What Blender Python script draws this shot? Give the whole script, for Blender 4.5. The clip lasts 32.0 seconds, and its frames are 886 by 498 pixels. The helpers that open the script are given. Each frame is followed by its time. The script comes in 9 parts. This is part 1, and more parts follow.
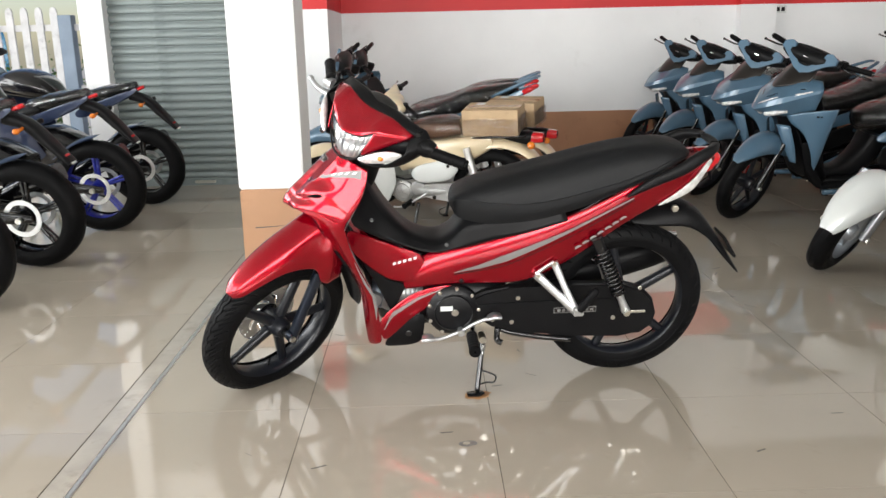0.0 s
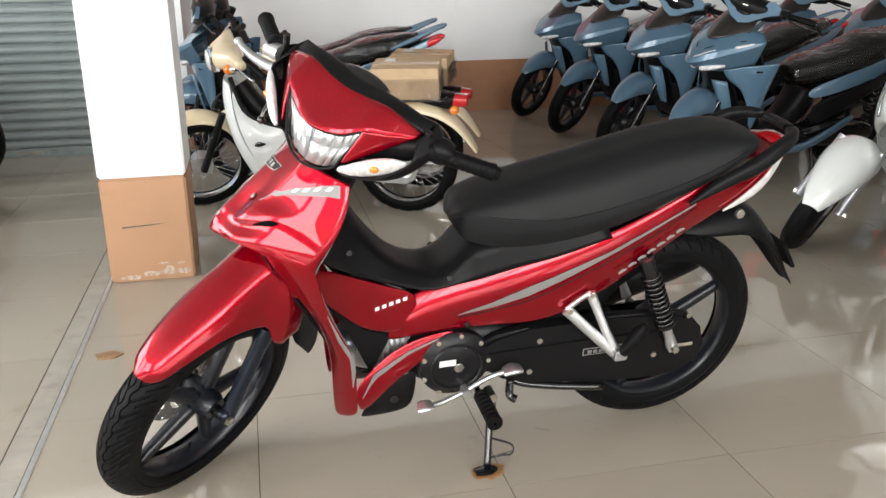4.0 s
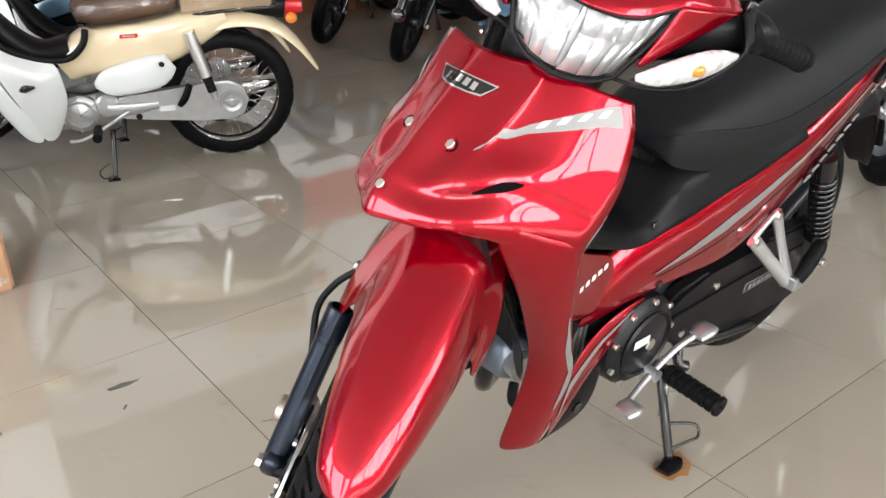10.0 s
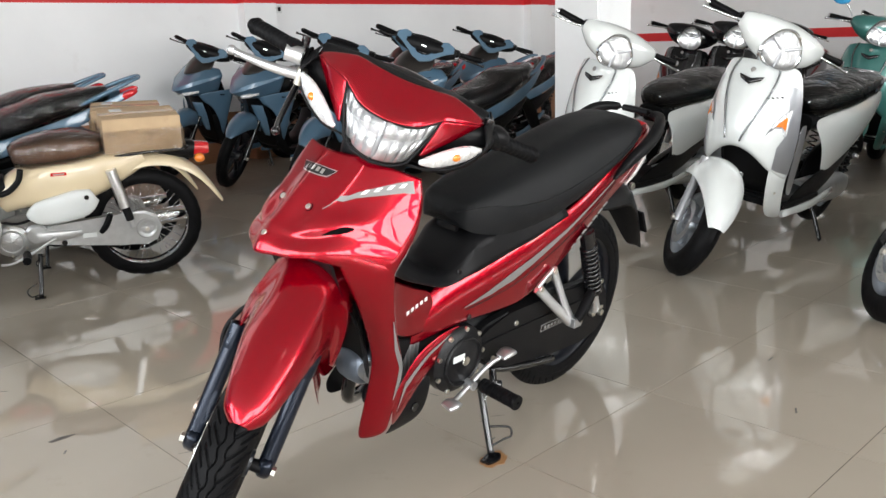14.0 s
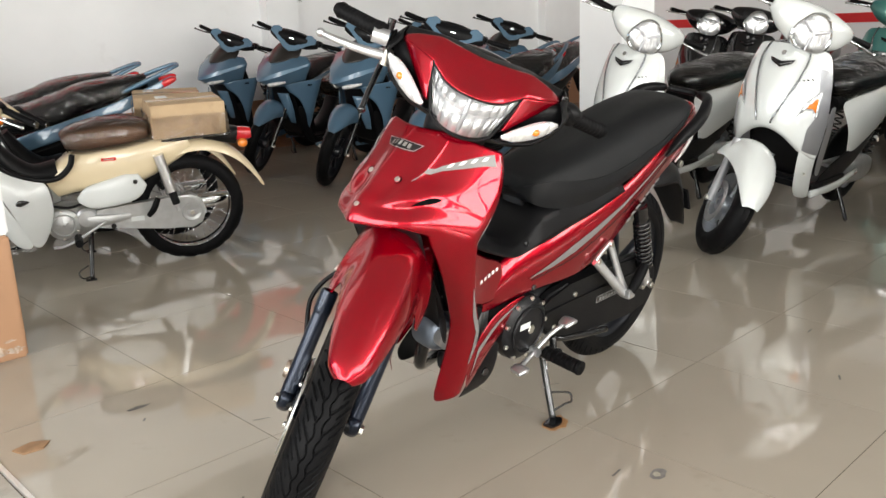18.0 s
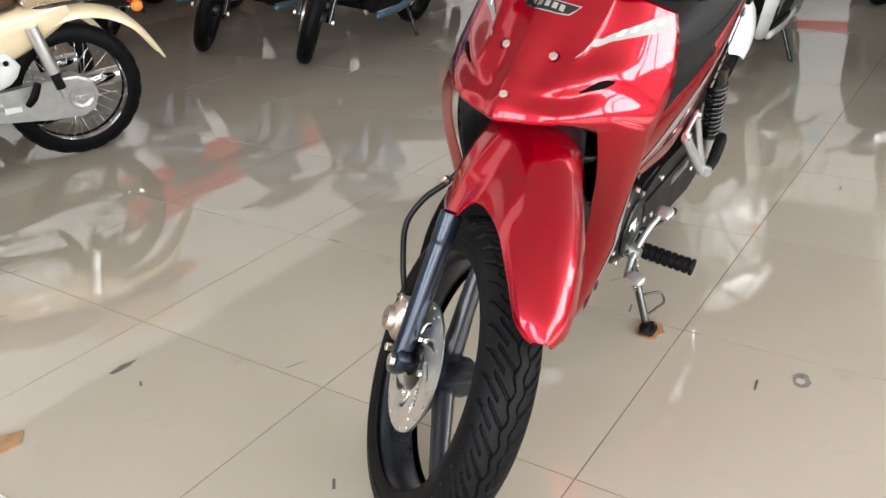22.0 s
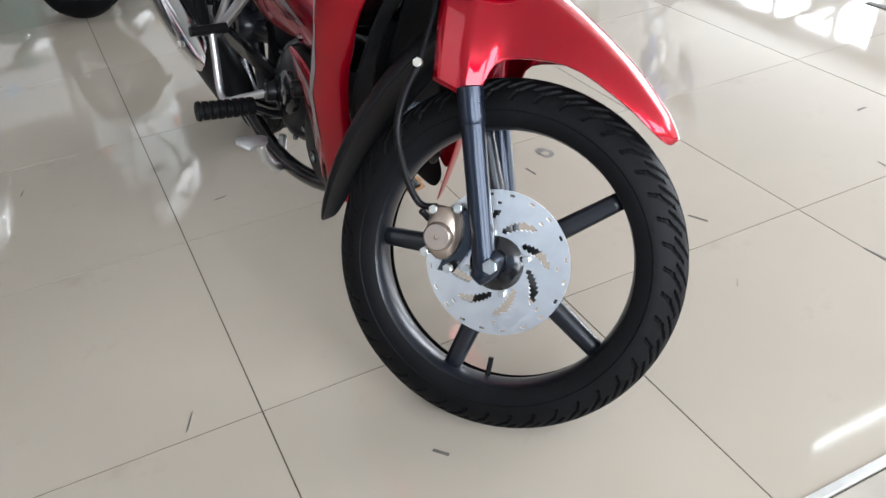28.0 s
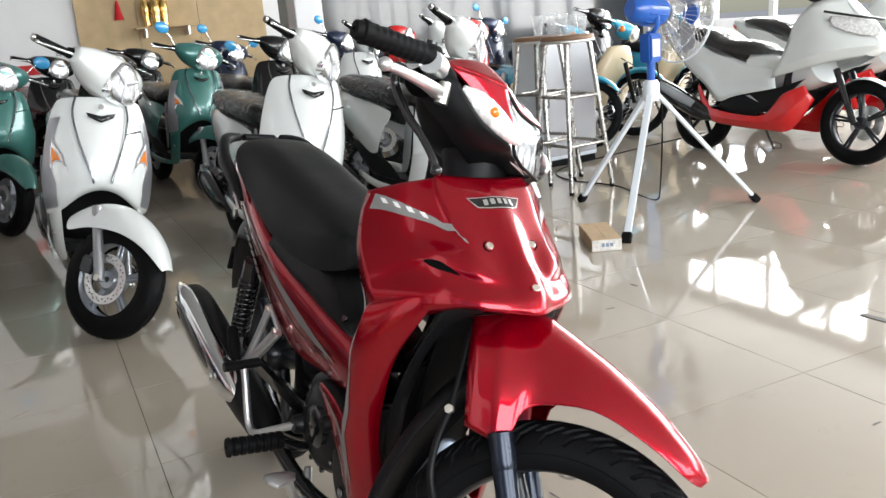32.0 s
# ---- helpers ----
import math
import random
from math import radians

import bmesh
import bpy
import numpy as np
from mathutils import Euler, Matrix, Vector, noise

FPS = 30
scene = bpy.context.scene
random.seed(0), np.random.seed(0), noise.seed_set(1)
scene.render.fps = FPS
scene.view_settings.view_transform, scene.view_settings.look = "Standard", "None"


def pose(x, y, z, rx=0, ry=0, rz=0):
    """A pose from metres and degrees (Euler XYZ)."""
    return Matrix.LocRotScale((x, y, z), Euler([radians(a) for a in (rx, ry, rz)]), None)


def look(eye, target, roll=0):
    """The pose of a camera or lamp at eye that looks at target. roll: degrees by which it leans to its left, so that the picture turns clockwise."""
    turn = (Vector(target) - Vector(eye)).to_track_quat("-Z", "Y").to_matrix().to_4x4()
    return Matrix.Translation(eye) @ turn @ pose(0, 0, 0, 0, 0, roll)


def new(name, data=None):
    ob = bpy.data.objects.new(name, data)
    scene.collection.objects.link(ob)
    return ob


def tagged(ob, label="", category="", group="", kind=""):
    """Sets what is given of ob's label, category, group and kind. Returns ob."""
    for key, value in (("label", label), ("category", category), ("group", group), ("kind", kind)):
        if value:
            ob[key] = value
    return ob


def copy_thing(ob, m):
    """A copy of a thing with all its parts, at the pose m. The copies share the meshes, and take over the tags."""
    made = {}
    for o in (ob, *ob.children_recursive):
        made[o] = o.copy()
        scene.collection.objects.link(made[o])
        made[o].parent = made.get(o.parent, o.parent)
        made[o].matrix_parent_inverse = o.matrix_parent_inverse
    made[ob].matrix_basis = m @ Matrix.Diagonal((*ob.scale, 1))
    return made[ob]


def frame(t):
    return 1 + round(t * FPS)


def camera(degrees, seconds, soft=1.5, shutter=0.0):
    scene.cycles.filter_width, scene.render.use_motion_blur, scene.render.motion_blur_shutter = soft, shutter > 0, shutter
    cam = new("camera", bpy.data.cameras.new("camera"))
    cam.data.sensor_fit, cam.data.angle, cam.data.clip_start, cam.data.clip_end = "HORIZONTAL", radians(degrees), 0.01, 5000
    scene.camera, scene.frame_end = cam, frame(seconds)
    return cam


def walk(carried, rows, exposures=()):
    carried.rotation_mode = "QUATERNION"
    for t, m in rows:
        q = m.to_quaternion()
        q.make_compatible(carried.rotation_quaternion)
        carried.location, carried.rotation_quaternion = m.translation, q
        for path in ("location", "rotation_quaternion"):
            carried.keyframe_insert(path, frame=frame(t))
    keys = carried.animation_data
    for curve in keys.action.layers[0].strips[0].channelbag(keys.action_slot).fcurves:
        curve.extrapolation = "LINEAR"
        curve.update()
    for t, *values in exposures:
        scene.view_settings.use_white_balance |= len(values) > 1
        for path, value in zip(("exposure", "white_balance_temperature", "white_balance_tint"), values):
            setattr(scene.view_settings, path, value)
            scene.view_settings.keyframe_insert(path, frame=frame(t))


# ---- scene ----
cam = camera(55.4, 32.0)
EXPOSURES = [(0, -0.03, 6800, 10), (7, 0.06, 6750, 10), (9, 0.10, 6650, 10), (11, 0.36, 6600, 10), (13, 0.06, 6600, 10), (14.5, -0.05, 6600, 10), (16, -0.05, 6800, 10), (18, -0.03, 6950, 10), (20, -0.1, 7000, 10),
             (21, 0.18, 6850, 10), (23, 0.43, 6480, 10), (26, 0.3, 5950, 10), (29, 0.3, 6180, 10), (30.2, 0.2, 6200, 10), (31, 0.1, 6250, 10), (32, 0.03, 6500, 10)]
PATH = [
    (0, (-0.182, -2.594, 1.172), (-0.151, -0.652, 0.693), -1.3),
    (0.5, (-0.225, -2.576, 1.167), (-0.168, -0.635, 0.686), -0.9),
    (1, (-0.257, -2.489, 1.191), (-0.17, -0.555, 0.689), -0.7),
    (1.5, (-0.278, -2.293, 1.206), (-0.167, -0.373, 0.66), -0.5),
    (2, (-0.318, -2.141, 1.217), (-0.181, -0.234, 0.631), -0.9),
    (2.5, (-0.412, -2.01, 1.214), (-0.239, -0.105, 0.63), -2.2),
    (3, (-0.484, -1.909, 1.212), (-0.224, -0.021, 0.607), -1.9),
    (3.5, (-0.527, -1.839, 1.195), (-0.164, 0.03, 0.584), -1.1),
    (5.5, (-0.624, -1.282, 1.221), (-0.131, 0.546, 0.577), 0.1),
    (6, (-0.707, -1.215, 1.226), (-0.131, 0.585, 0.572), 0.7),
    (6.5, (-0.764, -1.189, 1.212), (-0.145, 0.59, 0.54), 1.4),
    (7, (-0.804, -1.17, 1.192), (-0.168, 0.595, 0.498), 2.3),
    (7.5, (-0.842, -1.145, 1.181), (-0.188, 0.6, 0.454), 2.5),
    (8, (-0.903, -1.106, 1.16), (-0.244, 0.595, 0.338), 2.8),
    (8.5, (-0.947, -1.025, 1.151), (-0.277, 0.637, 0.263), 3.2),
    (9, (-0.973, -0.838, 1.144), (-0.268, 0.803, 0.244), 0.2),
    (9.5, (-1.049, -0.762, 1.118), (-0.239, 0.876, 0.305), -1.6),
    (10, (-1.174, -0.721, 1.06), (-0.07, 0.737, 0.25), -1.8),
    (10.5, (-1.315, -0.753, 1.044), (-0.079, 0.588, 0.224), -2.2),
    (11, (-1.411, -0.821, 1.036), (-0.138, 0.48, 0.207), -1.9),
    (11.5, (-1.514, -0.928, 1.042), (-0.215, 0.37, 0.25), -1.9),
    (12, (-1.587, -1.002, 1.054), (-0.271, 0.304, 0.304), -1.9),
    (12.5, (-1.646, -1.033, 1.052), (-0.287, 0.276, 0.387), -2.1),
    (13, (-1.612, -1.072, 1.065), (-0.239, 0.248, 0.453), -2.9),
    (13.5, (-1.525, -1.13, 1.092), (-0.134, 0.198, 0.543), -1.4),
    (14, (-1.508, -1.291, 1.069), (-0.16, 0.104, 0.586), -1.9),
    (14.5, (-1.502, -1.367, 1.065), (-0.22, 0.093, 0.591), -2.8),
    (16.5, (-1.588, -1.334, 1.049), (-0.304, 0.122, 0.568), -2.4),
    (17, (-1.629, -1.33, 1.043), (-0.341, 0.124, 0.566), -2.6),
    (17.5, (-1.691, -1.274, 1.055), (-0.36, 0.132, 0.555), -2.3),
    (18, (-1.706, -1.258, 1.059), (-0.368, 0.139, 0.554), -2.3),
    (18.5, (-1.71, -1.253, 1.059), (-0.375, 0.147, 0.548), -2.3),
    (19, (-1.738, -1.228, 1.054), (-0.421, 0.18, 0.525), -2.6),
    (19.5, (-1.777, -1.085, 1.023), (-0.469, 0.252, 0.315), -2.3),
    (20, (-1.722, -0.879, 1.021), (-0.401, 0.393, 0.224), -2.9),
    (20.5, (-1.686, -0.74, 1.038), (-0.349, 0.496, 0.211), -4.4),
    (21, (-1.681, -0.636, 1.056), (-0.272, 0.514, 0.223), -4.8),
    (21.5, (-1.696, -0.567, 1.053), (-0.226, 0.495, 0.21), -3.5),
    (22, (-1.723, -0.501, 1.046), (-0.227, 0.518, 0.195), -3.0),
    (22.5, (-1.751, -0.443, 1.032), (-0.232, 0.533, 0.171), -3.0),
    (23, (-1.764, -0.377, 1.031), (-0.237, 0.565, 0.149), -2.1),
    (23.5, (-1.714, -0.261, 1.03), (-0.185, 0.662, 0.129), -2.2),
    (24, (-1.624, -0.128, 1.029), (-0.068, 0.719, 0.102), -2.8),
    (24.5, (-1.559, -0.051, 1.023), (0.04, 0.689, 0.077), -4.7),
    (25, (-1.506, 0.041, 1.014), (0.184, 0.4, 0.006), -4.1),
    (25.5, (-1.495, 0.225, 1.011), (0.188, 0.212, -0.068), -5.5),
    (26, (-1.511, 0.329, 1.001), (0.127, 0.124, -0.127), -6.1),
    (26.5, (-1.584, 0.435, 0.993), (0.016, 0.095, -0.158), -5.7),
    (28.5, (-1.685, 0.759, 1.018), (-0.182, 0.043, -0.091), -4.3),
    (29, (-1.692, 0.765, 1.021), (-0.18, 0.035, -0.065), -4.0),
    (29.5, (-1.69, 0.756, 1.023), (-0.171, 0.02, -0.05), -3.9),
    (30, (-1.674, 0.762, 1.054), (-0.129, 0.02, 0.023), -4.1),
    (30.5, (-1.682, 0.77, 1.069), (-0.017, -0.033, 0.306), -4.4),
    (31, (-1.678, 0.769, 1.092), (0.047, -0.033, 0.472), -4.8),
    (31.5, (-1.679, 0.76, 1.099), (0.067, -0.06, 0.57), -4.9),
    (32, (-1.674, 0.753, 1.108), (0.075, -0.07, 0.594), -5.0),
]
walk(cam, [(t, look(eye, target, roll)) for t, eye, target, roll in PATH], EXPOSURES)

# ---- world, light ----
world = bpy.data.worlds.new("world")
scene.world = world
world.use_nodes = True
wn = world.node_tree
sky = wn.nodes.new("ShaderNodeTexSky")
sky.sky_type = 'NISHITA'
sky.sun_disc = False
sky.sun_elevation = radians(48)
sky.sun_rotation = radians(250)
wn.nodes["Background"].inputs[1].default_value = 0.15
wn.links.new(sky.outputs[0], wn.nodes["Background"].inputs[0])

sun = new("sun", bpy.data.lights.new("sun", 'SUN'))
sun.data.energy, sun.data.angle, sun.data.color = 2.6, radians(0.6), (1.0, 0.95, 0.88)
sun.matrix_world = look((-6, 4, 8), (0, 0, 0))


def opening_light(name, eye, target, sx, sy, watts, colour=(1, 1, 1)):
    """Daylight that enters through a wide opening."""
    d = bpy.data.lights.new(name, 'AREA')
    d.shape, d.size, d.size_y, d.energy, d.color = 'RECTANGLE', sx, sy, watts, colour
    ob = new(name, d)
    ob.matrix_world = look(eye, target)
    return ob


for cy in (-4.6, -1.4, 1.8):
    opening_light("daylight_front", (-5.5, cy, 1.9), (0, cy, 1.3), 2.5, 2.3, 185, (0.95, 0.98, 1.0))
for cx in (-3.6, -0.3, 3.0, 6.3):
    opening_light("daylight_side", (cx, -7.9, 1.95), (cx, 0, 1.2), 3.0, 2.1, 275, (0.99, 0.995, 1.0))

# ---- helpers for meshes ----
def V(*a):
    return Vector(a)


def thing(name, m, label, category, group=""):
    """An empty at the base of a thing."""
    ob = new(name)
    ob.empty_display_size = 0.1
    ob.matrix_world = m
    return tagged(ob, label, category, group)


def part(name, bm, material, parent=None, label="", m=None, smooth=35, sub=0, solid=0.0, bevel=0.0, wrap=None, lift=0.0012):
    """Links a bmesh as one mesh object under a thing or a part."""
    if m is not None:
        bm.transform(m)
    bmesh.ops.recalc_face_normals(bm, faces=bm.faces)
    me = bpy.data.meshes.new(name)
    bm.to_mesh(me)
    bm.free()
    me.materials.append(material)
    ob = new(name, me)
    if smooth:
        me.shade_smooth() if smooth >= 180 or sub else me.set_sharp_from_angle(angle=radians(smooth))
    if wrap is not None:
        md = ob.modifiers.new("fine", 'SUBSURF')
        md.subdivision_type = 'SIMPLE'
        md.levels = md.render_levels = 3
        md = ob.modifiers.new("lie_on", 'SHRINKWRAP')
        md.target, md.wrap_method, md.wrap_mode, md.offset = wrap, 'NEAREST_SURFACEPOINT', 'ABOVE_SURFACE', lift
    if solid:
        md = ob.modifiers.new("thickness", 'SOLIDIFY')
        md.thickness, md.offset = solid, -1
    if bevel:
        md = ob.modifiers.new("edge", 'BEVEL')
        md.width, md.segments, md.limit_method, md.angle_limit = bevel, 2, 'ANGLE', radians(40)
    if sub:
        md = ob.modifiers.new("round", 'SUBSURF')
        md.levels = md.render_levels = sub
    if parent is not None:
        ob.parent = parent
    if label:
        tagged(ob, label)
    return ob


def structure(name, bm, material, label, category, bevel=0.0, smooth=30):
    ob = part(name, bm, material, None, "", bevel=bevel, smooth=smooth)
    return tagged(ob, label, category, "", "structure")


def box(bm, x0, x1, y0, y1, z0, z1, m=None):
    g = bmesh.ops.create_cube(bm, size=1.0)["verts"]
    for v in g:
        v.co = V(x0 + (v.co.x + 0.5) * (x1 - x0), y0 + (v.co.y + 0.5) * (y1 - y0), z0 + (v.co.z + 0.5) * (z1 - z0))
        if m is not None:
            v.co = m @ v.co
    return bm


def boxm(*a, **k):
    return box(bmesh.new(), *a, **k)


def rbox(x0, x1, y0, y1, z0, z1, r=0.004, seg=2, m=None):
    """A box with rounded edges."""
    bm = boxm(x0, x1, y0, y1, z0, z1)
    bmesh.ops.bevel(bm, geom=bm.edges[:], offset=r, segments=seg, affect='EDGES')
    if m is not None:
        bm.transform(m)
    return bm


def rings_mesh(rings, closed=True, caps=True, bm=None):
    bm = bm or bmesh.new()
    vs = [[bm.verts.new(p) for p in r] for r in rings]
    n = len(rings[0])
    for a, b in zip(vs, vs[1:]):
        for i in range(n if closed else n - 1):
            j = (i + 1) % n
            bm.faces.new((a[i], a[j], b[j], b[i]))
    if caps and closed:
        bm.faces.new(vs[0][::-1])
        bm.faces.new(vs[-1])
    return bm


def catmull(pts, k=4):
    """A smooth line through points."""
    P = [Vector(p) for p in pts]
    if k <= 1 or len(P) < 3:
        return P
    out = []
    for i in range(len(P) - 1):
        p0, p1, p2, p3 = P[max(i - 1, 0)], P[i], P[i + 1], P[min(i + 2, len(P) - 1)]
        for j in range(k):
            t = j / k
            out.append(0.5 * ((2 * p1) + (p2 - p0) * t + (2 * p0 - 5 * p1 + 4 * p2 - p3) * t * t + (3 * p1 - p0 - 3 * p2 + p3) * t ** 3))
    out.append(P[-1])
    return out


def tube(pts, r, n=10, k=4, bm=None, r1=None):
    """A round bar along a smooth line."""
    P = catmull(pts, k)
    r1 = r if r1 is None else r1
    up = V(0.13, 0.21, 0.97)
    rings = []
    for i, p in enumerate(P):
        t = (P[min(i + 1, len(P) - 1)] - P[max(i - 1, 0)]).normalized()
        a = up.cross(t).normalized() if abs(up.dot(t)) < 0.98 else V(1, 0, 0).cross(t).normalized()
        b = t.cross(a)
        q = r + (r1 - r) * i / (len(P) - 1)
        rings.append([p + q * (math.cos(2 * math.pi * j / n) * a + math.sin(2 * math.pi * j / n) * b) for j in range(n)])
        up = b
    return rings_mesh(rings, bm=bm)


def sgn_pow(c, e):
    return math.copysign(abs(c) ** e, c)


def hull(stations, side=(0, 1, 0), n=16, k=3, bm=None):
    """A body along a line: stations of (x, y, z, half width, half height, squareness). Width lies along side."""
    S = Vector(side).normalized()
    P = catmull([s[:3] for s in stations], k)
    Q = catmull([V(s[3], s[4], s[5] if len(s) > 5 else 2.5) for s in stations], k)
    rings = []
    for i, p in enumerate(P):
        t = (P[min(i + 1, len(P) - 1)] - P[max(i - 1, 0)]).normalized()
        u = (S - t * S.dot(t)).normalized()
        v = t.cross(u)
        w, h, e = max(Q[i].x, 0.002), max(Q[i].y, 0.002), 2.0 / max(Q[i].z, 1.2)
        rings.append([p + w * sgn_pow(math.cos(a), e) * u + h * sgn_pow(math.sin(a), e) * v
                      for a in (2 * math.pi * (j + 0.5) / n for j in range(n))])
    return rings_mesh(rings, bm=bm)


def lathe(profile, centre=(0, 0, 0), n=40, axis='Y', closed=True, bm=None):
    """Turns (radius, offset) pairs round an axis."""
    c = Vector(centre)
    rings = []
    for i in range(n):
        a = 2 * math.pi * i / n
        if axis == 'Y':
            f = [c + V(r * math.cos(a), o, r * math.sin(a)) for r, o in profile]
        elif axis == 'X':
            f = [c + V(o, r * math.cos(a), r * math.sin(a)) for r, o in profile]
        else:
            f = [c + V(r * math.cos(a), r * math.sin(a), o) for r, o in profile]
        rings.append(f)
    bm = bm or bmesh.new()
    vs = [[bm.verts.new(p) for p in r] for r in rings]
    m = len(profile)
    for i in range(n):
        a, b = vs[i], vs[(i + 1) % n]
        for j in range(m if closed else m - 1):
            q = (j + 1) % m
            bm.faces.new((a[j], a[q], b[q], b[j]))
    return bm


def plate(outline, y0, y1, bulge=0.0, bevel=0.004):
    """A side plate: an outline in x and z between two values of y."""
    bm = bmesh.new()
    n = len(outline)
    a = [bm.verts.new((x, y0, z)) for x, z in outline]
    b = [bm.verts.new((x, y1, z)) for x, z in outline]
    for i in range(n):
        j = (i + 1) % n
        bm.faces.new((a[i], a[j], b[j], b[i]))
    f0 = bm.faces.new(a[::-1])
    f1 = bm.faces.new(b)
    if bevel:
        bmesh.ops.bevel(bm, geom=list(f1.edges) + list(f0.edges), offset=bevel, segments=2, affect='EDGES')
    return bm


def sheet(rows, mirror=False):
    """A panel from rows of points; with mirror, rows run from the middle to the left edge."""
    bm = bmesh.new()
    full = []
    for r in rows:
        r = [Vector(p) for p in r]
        if mirror:
            r = [V(p.x, -p.y, p.z) for p in r[:0:-1]] + r
        full.append(r)
    return rings_mesh(full, closed=False, caps=False, bm=bm)


def creased(pts, k, folds=()):
    """A smooth line through points that may fold sharply at some of them."""
    cuts = [0] + [c for c in folds if 0 < c < len(pts) - 1] + [len(pts) - 1]
    out = []
    for a, b in zip(cuts, cuts[1:]):
        seg = catmull(pts[a:b + 1], k) if b - a > 1 else [Vector(pts[a]).lerp(Vector(pts[b]), i / k) for i in range(k + 1)]
        out += seg if not out else seg[1:]
    return out


def loft(rows, mirror=False, ku=4, kv=4, folds=(), row_folds=()):
    """A smooth panel through rows of points; it folds along the named columns and rows. With mirror, rows run from the middle to the left edge."""
    full = []
    for r in rows:
        r = [Vector(p) for p in r]
        f = list(folds)
        if mirror:
            m = len(r) - 1
            r = [V(p.x, -p.y, p.z) for p in r[:0:-1]] + r
            f = sorted([m - c for c in folds] + [m + c for c in folds])
        full.append(creased(r, ku, f))
    grid = [creased(c, kv, row_folds) for c in zip(*full)]
    return rings_mesh([list(r) for r in zip(*grid)], closed=False, caps=False)


def flip_y(bm):
    bm.transform(Matrix.Diagonal((1, -1, 1, 1)))
    bmesh.ops.reverse_faces(bm, faces=bm.faces)
    return bm


def ball(c, rx, ry, rz, bm=None, n=14):
    bm = bm or bmesh.new()
    g = bmesh.ops.create_uvsphere(bm, u_segments=n, v_segments=max(6, n // 2 + 2), radius=1.0)["verts"]
    for v in g:
        v.co = V(c[0] + v.co.x * rx, c[1] + v.co.y * ry, c[2] + v.co.z * rz)
    return bm


def rod(p, q, r, n=12, bm=None, r1=None):
    return tube([p, q], r, n, 1, bm, r1)


def spring(p, q, r, wire, turns, bm=None):
    p, q = Vector(p), Vector(q)
    t = (q - p).normalized()
    a = t.orthogonal().normalized()
    b = t.cross(a)
    N = turns * 12
    pts = [p + (q - p) * i / N + r * (math.cos(2 * math.pi * i / 12) * a + math.sin(2 * math.pi * i / 12) * b) for i in range(N + 1)]
    return tube(pts, wire, 6, 1, bm)

